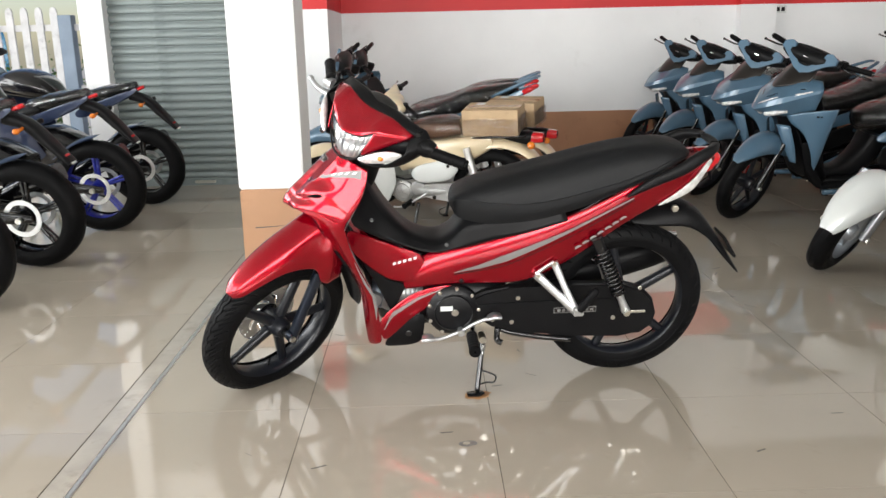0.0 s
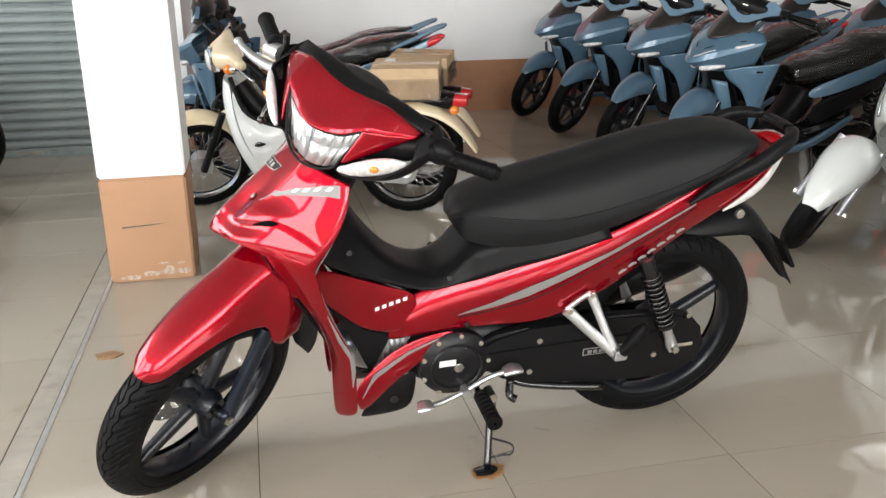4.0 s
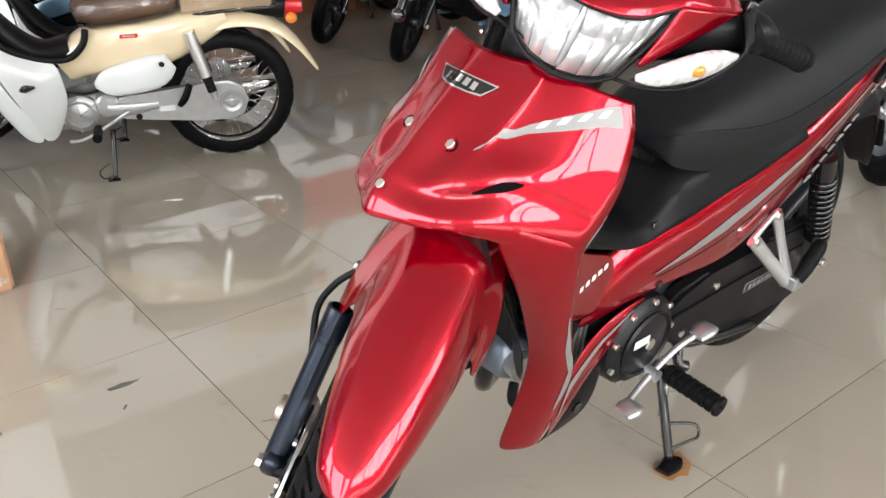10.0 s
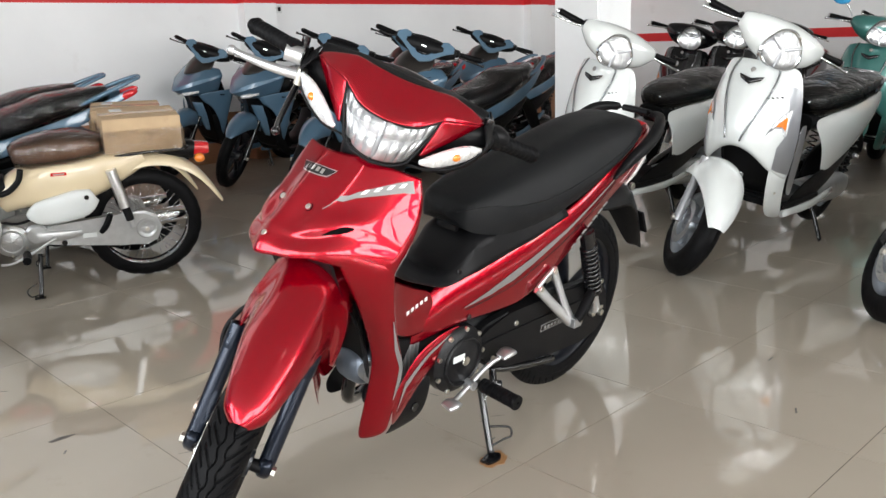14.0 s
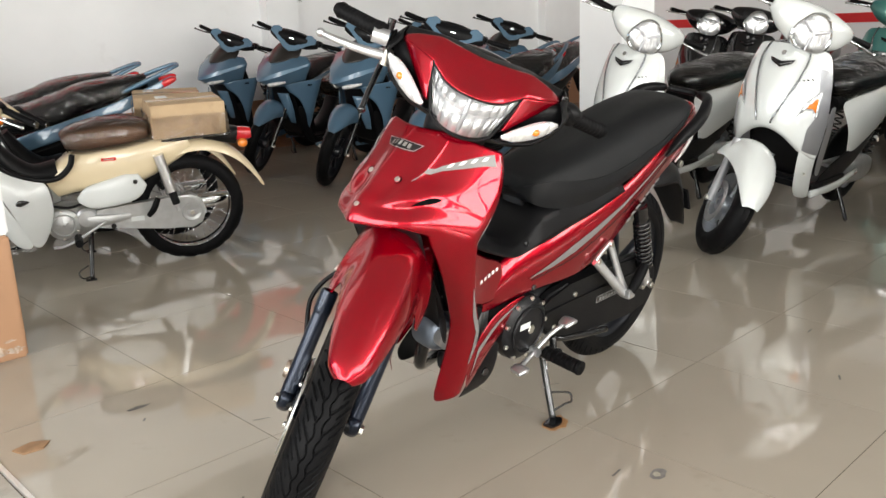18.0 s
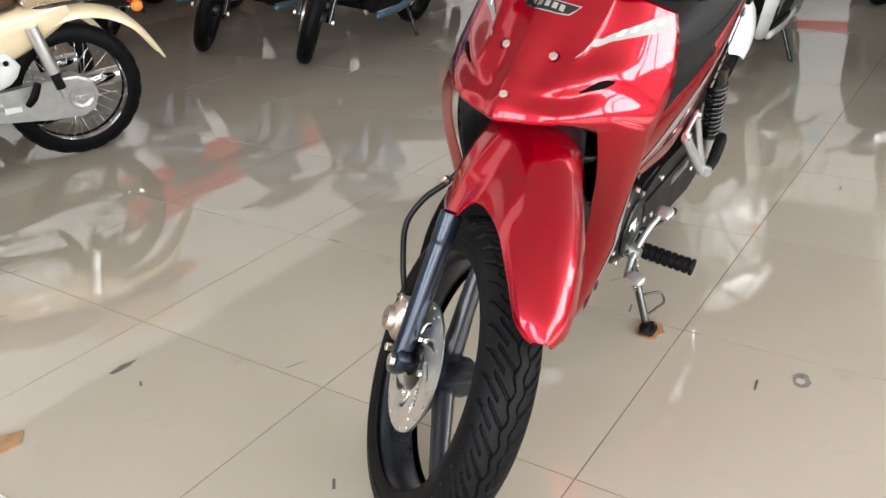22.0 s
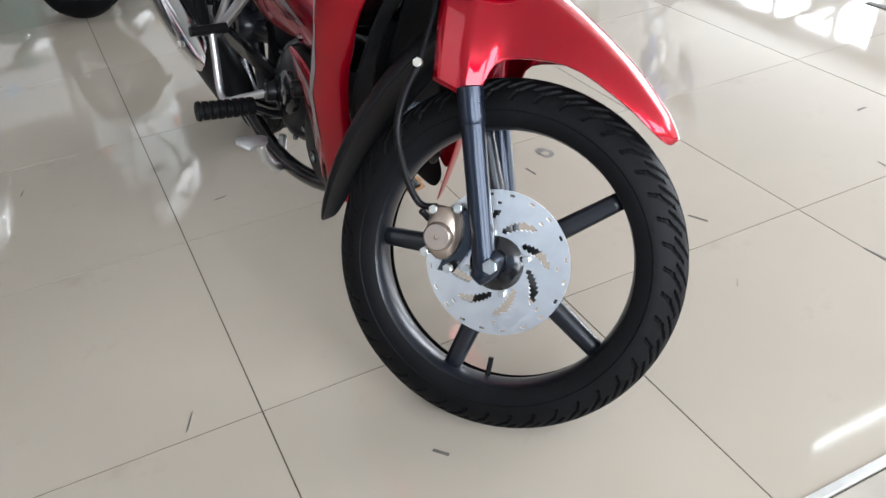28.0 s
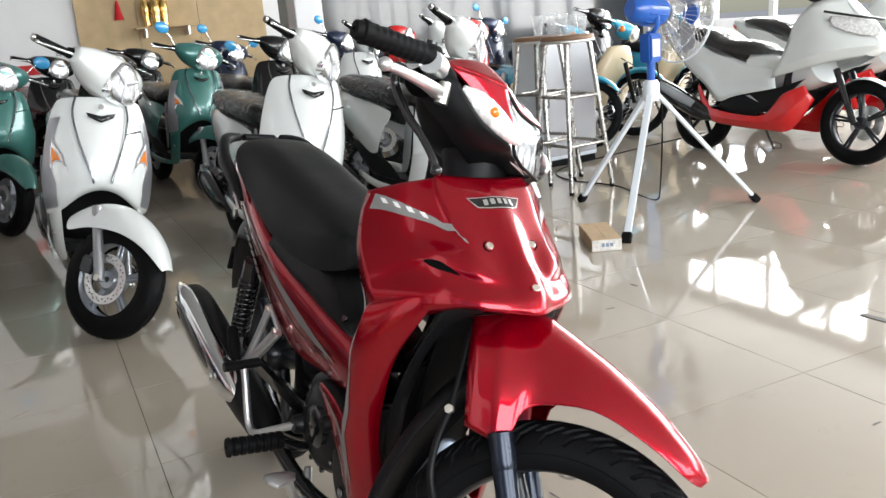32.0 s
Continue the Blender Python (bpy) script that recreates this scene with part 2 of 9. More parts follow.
# ---- materials ----
def mat(name, colour, rough=0.5, metal=0.0, coat=0.0, spec=0.5, vary=0.0, vary_scale=6.0, grain=0.0, grain_scale=120.0,
        rough_vary=0.0, trans=0.0, ior=1.45, coat_rough=0.03, random_tint=0.0, alpha=1.0, emit=0.0, dirt=None, dirt_scale=3.0, dirt_low=0.55):
    """A surface with two scales of variation: broad patches and fine relief."""
    m = bpy.data.materials.new(name)
    m.use_nodes = True
    nt = m.node_tree
    b = nt.nodes["Principled BSDF"]
    col = (*colour, 1)
    for key, val in (("Base Color", col), ("Roughness", rough), ("Metallic", metal), ("Coat Weight", coat), ("Coat Roughness", coat_rough),
                     ("Specular IOR Level", spec), ("Transmission Weight", trans), ("IOR", ior), ("Alpha", alpha)):
        b.inputs[key].default_value = val
    tc = nt.nodes.new("ShaderNodeTexCoord")
    src = None
    if vary or rough_vary or dirt:
        nz = nt.nodes.new("ShaderNodeTexNoise")
        nz.inputs["Scale"].default_value = vary_scale
        nz.inputs["Detail"].default_value = 6
        nt.links.new(tc.outputs["Object"], nz.inputs["Vector"])
        src = nz.outputs["Fac"]
    out = None
    if vary:
        hsv = nt.nodes.new("ShaderNodeHueSaturation")
        hsv.inputs["Color"].default_value = col
        mr = nt.nodes.new("ShaderNodeMapRange")
        mr.inputs[1].default_value, mr.inputs[2].default_value = 0.3, 0.7
        mr.inputs[3].default_value, mr.inputs[4].default_value = 1 - vary, 1 + vary
        nt.links.new(src, mr.inputs[0])
        nt.links.new(mr.outputs[0], hsv.inputs["Value"])
        out = hsv.outputs["Color"]
    if random_tint:
        oi = nt.nodes.new("ShaderNodeObjectInfo")
        h2 = nt.nodes.new("ShaderNodeHueSaturation")
        h2.inputs["Color"].default_value = col
        mr = nt.nodes.new("ShaderNodeMapRange")
        mr.inputs[3].default_value, mr.inputs[4].default_value = 1 - random_tint, 1 + random_tint
        nt.links.new(oi.outputs["Random"], mr.inputs[0])
        nt.links.new(mr.outputs[0], h2.inputs["Value"])
        if out:
            nt.links.new(out, h2.inputs["Color"])
        out = h2.outputs["Color"]
    if dirt:
        dz = nt.nodes.new("ShaderNodeTexNoise")
        dz.inputs["Scale"].default_value = dirt_scale
        dz.inputs["Detail"].default_value = 9
        dz.inputs["Roughness"].default_value = 0.65
        nt.links.new(tc.outputs["Object"], dz.inputs["Vector"])
        ramp = nt.nodes.new("ShaderNodeMapRange")
        ramp.inputs[1].default_value, ramp.inputs[2].default_value = dirt_low, dirt_low + 0.16
        nt.links.new(dz.outputs["Fac"], ramp.inputs[0])
        mx = nt.nodes.new("ShaderNodeMix")
        mx.data_type = 'RGBA'
        mx.inputs[6].default_value, mx.inputs[7].default_value = col, (*dirt, 1)
        if out:
            nt.links.new(out, mx.inputs[6])
        nt.links.new(ramp.outputs[0], mx.inputs[0])
        out = mx.outputs[2]
    if out:
        nt.links.new(out, b.inputs["Base Color"])
    if rough_vary:
        mr = nt.nodes.new("ShaderNodeMapRange")
        mr.inputs[1].default_value, mr.inputs[2].default_value = 0.3, 0.7
        mr.inputs[3].default_value, mr.inputs[4].default_value = max(0.0, rough - rough_vary), rough + rough_vary
        nt.links.new(src, mr.inputs[0])
        nt.links.new(mr.outputs[0], b.inputs["Roughness"])
    if grain:
        gz = nt.nodes.new("ShaderNodeTexNoise")
        gz.inputs["Scale"].default_value = grain_scale
        gz.inputs["Detail"].default_value = 3
        nt.links.new(tc.outputs["Object"], gz.inputs["Vector"])
        bp = nt.nodes.new("ShaderNodeBump")
        bp.inputs["Strength"].default_value = grain
        bp.inputs["Distance"].default_value = 0.002
        nt.links.new(gz.outputs["Fac"], bp.inputs["Height"])
        nt.links.new(bp.outputs[0], b.inputs["Normal"])
    if emit:
        b.inputs["Emission Color"].default_value = col
        b.inputs["Emission Strength"].default_value = emit
    return m


RED = mat("candy_red_paint", (0.325, 0.0003, 0.010), 0.25, 0.72, 0.90, 0.05, vary=0.05, vary_scale=3, grain=0.012, grain_scale=900, coat_rough=0.012)
RED.node_tree.nodes["Principled BSDF"].inputs["Coat IOR"].default_value = 1.45
BLACK = mat("black_plastic", (0.0055, 0.0055, 0.0062), 0.42, spec=0.19, vary=0.1, vary_scale=8, grain=0.15, grain_scale=500, rough_vary=0.06)
GLOSS_BLACK = mat("gloss_black", (0.006, 0.006, 0.007), 0.18, coat=0.5, vary=0.1)
VINYL = mat("seat_vinyl", (0.0070, 0.0076, 0.0086), 0.48, spec=0.26, vary=0.1, grain=0.35, grain_scale=700, rough_vary=0.05)
RUBBER = mat("tyre_rubber", (0.0045, 0.0045, 0.005), 0.5, spec=0.11, vary=0.18, vary_scale=12, grain=0.2, grain_scale=300, rough_vary=0.08)
ENGINE_BLACK = mat("satin_black_engine", (0.006, 0.006, 0.007), 0.34, spec=0.3, vary=0.1, vary_scale=14, grain=0.12, grain_scale=300)
ALLOY_BLACK = mat("black_painted_alloy", (0.008, 0.0095, 0.014), 0.34, 0.15, 0.2, vary=0.08, grain=0.05, grain_scale=400)
FORK_BLUE = mat("dark_anodised_fork", (0.013, 0.019, 0.033), 0.30, 0.6, 0.3, vary=0.05, rough_vary=0.05)
HEAD_GREY = mat("blue_grey_cylinder_head", (0.20, 0.23, 0.28), 0.36, 0.7, vary=0.1, vary_scale=20, grain=0.1, grain_scale=300)
ALU = mat("cast_aluminium", (0.62, 0.63, 0.64), 0.36, 0.9, vary=0.08, vary_scale=20, grain=0.12, grain_scale=350)
CHROME = mat("chrome", (0.82, 0.83, 0.84), 0.12, 1.0, vary=0.03, rough_vary=0.03)
ZINC = mat("zinc_bolt", (0.72, 0.70, 0.64), 0.28, 1.0, vary=0.1, vary_scale=60)
STOOL_STEEL = mat("dull_stool_steel", (0.40, 0.39, 0.37), 0.28, 1.0, vary=0.08, vary_scale=14, rough_vary=0.06)
STEEL = mat("brushed_steel", (0.80, 0.80, 0.79), 0.34, 1.0, vary=0.06, vary_scale=30, grain=0.08, grain_scale=600)
CALIPER = mat("bronze_caliper", (0.46, 0.38, 0.32), 0.36, 0.9, vary=0.08, vary_scale=25, grain=0.1, grain_scale=300)
RIB = mat("dark_chrome_trim", (0.26, 0.27, 0.28), 0.22, 1.0, vary=0.05)
SILVER_DECAL = mat("silver_decal", (0.21, 0.205, 0.20), 0.45, 0.25, vary=0.03)
WHITE_DECAL = mat("white_decal", (0.75, 0.74, 0.72), 0.35, coat=0.5, vary=0.03)
MIRROR_LENS = mat("mirrored_facet", (0.90, 0.91, 0.92), 0.24, 0.62, vary=0.08, vary_scale=60)
REFLECTOR = mat("lamp_reflector", (0.86, 0.87, 0.88), 0.24, 0.55, vary=0.12, vary_scale=45)
_nt = REFLECTOR.node_tree
_wv, _bp, _tc = _nt.nodes.new("ShaderNodeTexVoronoi"), _nt.nodes.new("ShaderNodeBump"), _nt.nodes.new("ShaderNodeTexCoord")
_mp = _nt.nodes.new("ShaderNodeMapping")
_mp.inputs["Scale"].default_value = (90, 90, 22)
_wv.inputs["Scale"].default_value, _wv.inputs["Randomness"].default_value = 1.0, 0.8
_bp.inputs["Strength"].default_value, _bp.inputs["Distance"].default_value = 0.55, 0.006
_nt.links.new(_tc.outputs["Object"], _mp.inputs["Vector"])
_nt.links.new(_mp.outputs[0], _wv.inputs["Vector"])
_nt.links.new(_wv.outputs["Distance"], _bp.inputs["Height"])
_nt.links.new(_bp.outputs[0], _nt.nodes["Principled BSDF"].inputs["Normal"])
WHITE_LENS = mat("frosted_lens", (0.66, 0.655, 0.65), 0.20, 0.12, coat=0.8, vary=0.25, vary_scale=60, grain=0.5, grain_scale=90)
AMBER = mat("amber_lens", (0.75, 0.20, 0.02), 0.2, coat=0.8, vary=0.05)
TAIL_RED = mat("red_lens", (0.55, 0.01, 0.015), 0.15, coat=0.9, vary=0.05)
BLUE_GREY = mat("blue_grey_paint", (0.075, 0.150, 0.225), 0.30, 0.15, 0.9, vary=0.05, vary_scale=4)
DARK_BLUE = mat("dark_blue_paint", (0.018, 0.03, 0.07), 0.28, 0.3, 0.8, vary=0.06)
CREAM = mat("cream_paint", (0.72, 0.60, 0.40), 0.28, coat=0.9, vary=0.03)
OFF_WHITE = mat("pale_white_plastic", (0.70, 0.73, 0.72), 0.32, coat=0.6, vary=0.03)
PEARL = mat("pearl_white_paint", (0.74, 0.77, 0.76), 0.25, 0.1, 1.0, vary=0.03, vary_scale=4)
SILVER = mat("silver_paint", (0.38, 0.39, 0.41), 0.35, 0.7, 0.6, vary=0.04)
TEAL = mat("teal_paint", (0.05, 0.19, 0.17), 0.28, 0.25, 0.9, vary=0.05)
MAXI_RED = mat("gloss_red_paint", (0.60, 0.006, 0.008), 0.25, coat=0.9, vary=0.04)
SKY_BLUE = mat("sky_blue_paint", (0.03, 0.36, 0.55), 0.25, coat=0.9, vary=0.04)
BROWN_SEAT = mat("brown_vinyl", (0.20, 0.105, 0.06), 0.45, vary=0.12, grain=0.3, grain_scale=400)
CARD = mat("cardboard", (0.50, 0.36, 0.22), 0.75, vary=0.08, vary_scale=9, grain=0.15, grain_scale=260, dirt=(0.40, 0.28, 0.17), dirt_scale=14)
TAPE = mat("parcel_tape", (0.42, 0.30, 0.18), 0.2, coat=0.4, vary=0.05)
RIM_BLUE = mat("blue_rim_paint", (0.02, 0.03, 0.32), 0.28, 0.3, 0.7, vary=0.05)
MAT_SILVER = mat("silver_wheel", (0.42, 0.45, 0.49), 0.33, 0.7, 0.2, vary=0.05)
ENGINE_GREY = mat("engine_grey", (0.52, 0.53, 0.53), 0.40, 0.75, vary=0.08, vary_scale=25, grain=0.15, grain_scale=280)
CHIP_GREY = mat("chipped_tile_grey", (0.19, 0.175, 0.165), 0.6, vary=0.25, vary_scale=60)
CHIP_CORE = mat("chipped_tile_core", (0.40, 0.36, 0.29), 0.6, vary=0.15, vary_scale=80)
RUST = mat("rust_stain", (0.37, 0.19, 0.08), 0.5, vary=0.25, vary_scale=30, grain=0.3, dirt=(0.12, 0.06, 0.03), dirt_scale=30)

WALL_WHITE = mat("white_wall_paint", (0.85, 0.86, 0.87), 0.7, vary=0.025, vary_scale=2.5, grain=0.08, grain_scale=90, dirt=(0.76, 0.76, 0.76), dirt_scale=2.0, dirt_low=0.62)
WALL_RED = mat("red_wall_paint", (0.62, 0.02, 0.025), 0.5, vary=0.05, vary_scale=3, grain=0.08, grain_scale=90)
WALL_BROWN = mat("brown_wall_paint", (0.40, 0.20, 0.11), 0.6, vary=0.06, vary_scale=4, grain=0.1, grain_scale=90, dirt=(0.30, 0.14, 0.075), dirt_scale=5, dirt_low=0.6)
PILLAR_BROWN = mat("brown_pillar_paint", (0.48, 0.27, 0.155), 0.6, vary=0.05, vary_scale=5, grain=0.12, grain_scale=80, dirt=(0.36, 0.19, 0.10), dirt_scale=7, dirt_low=0.6)
CEILING = mat("grey_white_ceiling", (0.42, 0.42, 0.41), 0.8, vary=0.03)
SHUTTER = mat("grey_shutter", (0.24, 0.28, 0.28), 0.5, 0.2, vary=0.06, vary_scale=3, grain=0.1, grain_scale=60, dirt=(0.18, 0.21, 0.21), dirt_scale=4)
GROUT = mat("grout", (0.085, 0.070, 0.052), 0.85, vary=0.2, vary_scale=6, grain=0.3)
CONCRETE = mat("concrete", (0.34, 0.33, 0.31), 0.85, vary=0.12, vary_scale=3, grain=0.4, grain_scale=60)
FENCE_WHITE = mat("weathered_white_wood", (0.62, 0.62, 0.63), 0.75, vary=0.1, vary_scale=8, grain=0.3, dirt=(0.42, 0.42, 0.43), dirt_scale=9)
POST_BLUE = mat("grey_blue_post", (0.22, 0.28, 0.36), 0.6, vary=0.1)
BAMBOO = mat("bamboo", (0.55, 0.42, 0.22), 0.55, vary=0.15, vary_scale=12, grain=0.2)
LEAF = mat("leaf", (0.07, 0.16, 0.035), 0.55, vary=0.35, vary_scale=5, random_tint=0.2)
PLYWOOD = mat("plywood", (0.56, 0.42, 0.24), 0.6, vary=0.12, vary_scale=5, grain=0.1)


def tile_material():
    m = mat("polished_beige_tile", (0.42, 0.37, 0.305), 0.045, coat=0.0, spec=0.55, vary=0.035, vary_scale=2.2, random_tint=0.02,
            dirt=(0.365, 0.318, 0.26), dirt_scale=5.0, dirt_low=0.60, rough_vary=0.02, ior=1.62)
    nt = m.node_tree
    b = nt.nodes["Principled BSDF"]
    tc = nt.nodes.new("ShaderNodeTexCoord")
    nz = nt.nodes.new("ShaderNodeTexNoise")
    nz.inputs["Scale"].default_value = 3.0
    nz.inputs["Detail"].default_value = 2
    oi = nt.nodes.new("ShaderNodeObjectInfo")
    ad = nt.nodes.new("ShaderNodeVectorMath")
    nt.links.new(tc.outputs["Object"], ad.inputs[0])
    nt.links.new(oi.outputs["Location"], ad.inputs[1])
    nt.links.new(ad.outputs[0], nz.inputs["Vector"])
    bp = nt.nodes.new("ShaderNodeBump")
    bp.inputs["Strength"].default_value = 0.13
    bp.inputs["Distance"].default_value = 0.004
    nt.links.new(nz.outputs["Fac"], bp.inputs["Height"])
    nt.links.new(bp.outputs[0], b.inputs["Normal"])
    return m


TILE = tile_material()


def film_material():
    """Thin clear wrapping film: mostly see-through, with gloss."""
    m = bpy.data.materials.new("clear_film")
    m.use_nodes = True
    nt = m.node_tree
    nt.nodes.clear()
    out = nt.nodes.new("ShaderNodeOutputMaterial")
    mx = nt.nodes.new("ShaderNodeMixShader")
    tr = nt.nodes.new("ShaderNodeBsdfTransparent")
    gl = nt.nodes.new("ShaderNodeBsdfGlossy")
    gl.inputs["Roughness"].default_value = 0.05
    fr = nt.nodes.new("ShaderNodeFresnel")
    fr.inputs["IOR"].default_value = 1.7
    tc = nt.nodes.new("ShaderNodeTexCoord")
    nz = nt.nodes.new("ShaderNodeTexNoise")
    nz.inputs["Scale"].default_value = 9
    nz.inputs["Detail"].default_value = 2
    nz.inputs["Distortion"].default_value = 2.2
    bp = nt.nodes.new("ShaderNodeBump")
    bp.inputs["Strength"].default_value = 1.0
    bp.inputs["Distance"].default_value = 0.018
    nt.links.new(tc.outputs["Object"], nz.inputs["Vector"])
    nt.links.new(nz.outputs["Fac"], bp.inputs["Height"])
    nt.links.new(bp.outputs[0], gl.inputs["Normal"])
    nt.links.new(bp.outputs[0], fr.inputs["Normal"])
    nt.links.new(fr.outputs[0], mx.inputs[0])
    nt.links.new(tr.outputs[0], mx.inputs[1])
    nt.links.new(gl.outputs[0], mx.inputs[2])
    nt.links.new(mx.outputs[0], out.inputs[0])
    return m


FILM = film_material()


def clear_material():
    """Thin clear plastic over a lamp."""
    m = bpy.data.materials.new("clear_cover")
    m.use_nodes = True
    nt = m.node_tree
    nt.nodes.clear()
    out = nt.nodes.new("ShaderNodeOutputMaterial")
    mx = nt.nodes.new("ShaderNodeMixShader")
    tr = nt.nodes.new("ShaderNodeBsdfTransparent")
    gl = nt.nodes.new("ShaderNodeBsdfGlossy")
    gl.inputs["Roughness"].default_value = 0.03
    fr = nt.nodes.new("ShaderNodeFresnel")
    fr.inputs["IOR"].default_value = 1.5
    nt.links.new(fr.outputs[0], mx.inputs[0])
    nt.links.new(tr.outputs[0], mx.inputs[1])
    nt.links.new(gl.outputs[0], mx.inputs[2])
    nt.links.new(mx.outputs[0], out.inputs[0])
    return m


CLEAR = clear_material()
FAN_BLUE = mat("fan_blue_paint", (0.01, 0.10, 0.45), 0.3, coat=0.6, vary=0.05)
FAN_WHITE = mat("pale_blue_enamel", (0.70, 0.75, 0.80), 0.35, coat=0.5, vary=0.04)
SKY_FILM = mat("sky_blue_film", (0.05, 0.32, 0.62), 0.2, coat=0.5, vary=0.15, vary_scale=20)
STOOL_TOP = mat("brown_stool_top", (0.22, 0.12, 0.065), 0.4, vary=0.1, grain=0.1)
TASSEL = mat("red_tassel", (0.6, 0.012, 0.02), 0.7, vary=0.15, vary_scale=60, grain=0.5, grain_scale=300)
BRASS = mat("brass", (0.65, 0.45, 0.16), 0.25, 1.0, vary=0.1)
SILL = mat("polished_sill_strip", (0.42, 0.385, 0.335), 0.08, vary=0.1, vary_scale=9, grain=0.1, grain_scale=200, dirt=(0.33, 0.30, 0.26), dirt_scale=12)
PALE_GLASS = mat("pale_glass", (0.70, 0.73, 0.75), 0.06, coat=0.6, alpha=0.20, vary=0.05)
# dark colour for the end wall, in place of the dim crowded vehicles there
DARK_FILL = mat("dark_wall_fill", (0.035, 0.04, 0.045), 0.12, coat=0.3, vary=0.15, vary_scale=2)
TUBE_GLOW = mat("lit_tube", (0.9, 1.0, 0.95), 0.3, emit=9.0)
CHIP = mat("broken_tile_chip", (0.33, 0.19, 0.10), 0.5, vary=0.2, vary_scale=30, grain=0.3)
SCUFF = mat("grey_scuff", (0.12, 0.11, 0.10), 0.6, vary=0.3, vary_scale=60, grain=0.4)
CHALK = mat("pale_scuff", (0.62, 0.60, 0.56), 0.6, vary=0.2, vary_scale=50, grain=0.3)
SCRAPE = mat("scraped_paint", (0.56, 0.46, 0.38), 0.75, vary=0.25, vary_scale=40, grain=0.4, dirt=(0.44, 0.27, 0.17), dirt_scale=60, dirt_low=0.45)
SMOKE = mat("smoked_plastic", (0.022, 0.019, 0.017), 0.28, spec=0.5, vary=0.1, vary_scale=8)
# near-black, gloss-free colour that paints the shade inside holes and recesses
RECESS_SHADE = mat("painted_recess_shade", (0.004, 0.004, 0.004), 0.95, spec=0.03, vary=0.1)

# ---- the large structure ----
BACK_Y, SHUT_Y, CORNER_X = 5.9, 4.68, -0.98
TOP = 3.2


def banded_wall(name, x0, x1, y0, y1, label):
    """A wall piece with a brown foot, a white middle and a red head band, butted end to end."""
    for nm, z0, z1, m, lb in ((name + "_foot", 0.0, 0.46, WALL_BROWN, "brown painted lower band of " + label),
                              (name, 0.46, 1.45, WALL_WHITE, "white painted " + label),
                              (name + "_red_band", 1.45, 1.95, WALL_RED, "bright red painted band on " + label),
                              (name + "_top", 1.95, TOP, WALL_WHITE, "white painted upper part of " + label)):
        structure(nm, boxm(x0, x1, y0, y1, z0, z1), m, lb, "wall")


banded_wall("wall_back", CORNER_X, 9.0, BACK_Y, BACK_Y + 0.15, "rear showroom wall")
banded_wall("wall_return", CORNER_X - 0.15, CORNER_X, SHUT_Y + 0.12, BACK_Y + 0.15, "short return wall")
banded_wall("wall_beside_shutter", -1.62, CORNER_X, SHUT_Y, SHUT_Y + 0.12, "wall beside the shutter")
banded_wall("wall_column", 2.87, 3.22, BACK_Y - 0.12, BACK_Y, "wall column")
banded_wall("wall_column_far", 7.0, 7.35, BACK_Y - 0.12, BACK_Y, "far wall column")
structure("wall_above_shutter", boxm(-3.0, -1.62, SHUT_Y + 0.02, SHUT_Y + 0.14, 2.75, TOP), WALL_WHITE, "white wall above the roller shutter", "wall")
structure("wall_post", rbox(-3.0, -2.8, SHUT_Y - 0.08, SHUT_Y + 0.14, 0, TOP, 0.006), WALL_WHITE, "white square post beside the roller shutter", "post")
# this stretch of wall is darkened to stand in for dim, crowded vehicles
structure("wall_far_dark", boxm(9.0, 9.15, -8.0, -2.3, 0, 2.7), DARK_FILL, "end wall coloured dark to stand in for the dim crowd of vehicles", "wall")
structure("wall_far_head", boxm(9.0, 9.15, -8.0, -2.3, 2.7, TOP), WALL_WHITE, "white beam over the dark end wall", "wall")
structure("wall_far", boxm(9.0, 9.15, -2.3, BACK_Y + 0.15, 0, TOP), WALL_WHITE, "white far end wall of the showroom", "wall")
structure("wall_side_foot", boxm(-5.6, 9.0, -8.15, -8.0, 0, 0.85), WALL_WHITE, "low white wall under the side openings", "wall")
structure("wall_side_head", boxm(-5.6, 9.0, -8.15, -8.0, 3.02, TOP), WALL_WHITE, "white beam over the side openings", "wall")
for x in (-5.25, -1.95, 1.35, 4.65, 8.3):
    structure("wall_side_pier", boxm(x - 0.35, x + 0.35, -8.14, -7.98, 0.85, 3.02), WALL_WHITE, "white pier between the side openings", "wall")
# unseen bars added before the side lamps, so that their reflections turn streaky
for i, cx in enumerate((-3.6, -0.3, 3.0, 6.3)):
    bm = bmesh.new()
    for dx in (-1.0, 0.0, 1.0):
        box(bm, cx + dx - 0.045, cx + dx + 0.045, -7.86, -7.80, 0.86, 3.01)
    box(bm, cx - 1.29, cx + 1.29, -7.855, -7.805, 2.36, 2.43)
    structure("window_frame_%d" % (i + 1), bm, WALL_WHITE, "unseen white mullions added to break up the side opening's reflections", "window frame")
structure("ceiling", boxm(-5.6, 9.15, -8.0, 6.05, TOP, TOP + 0.12), CEILING, "flat white showroom ceiling", "ceiling")

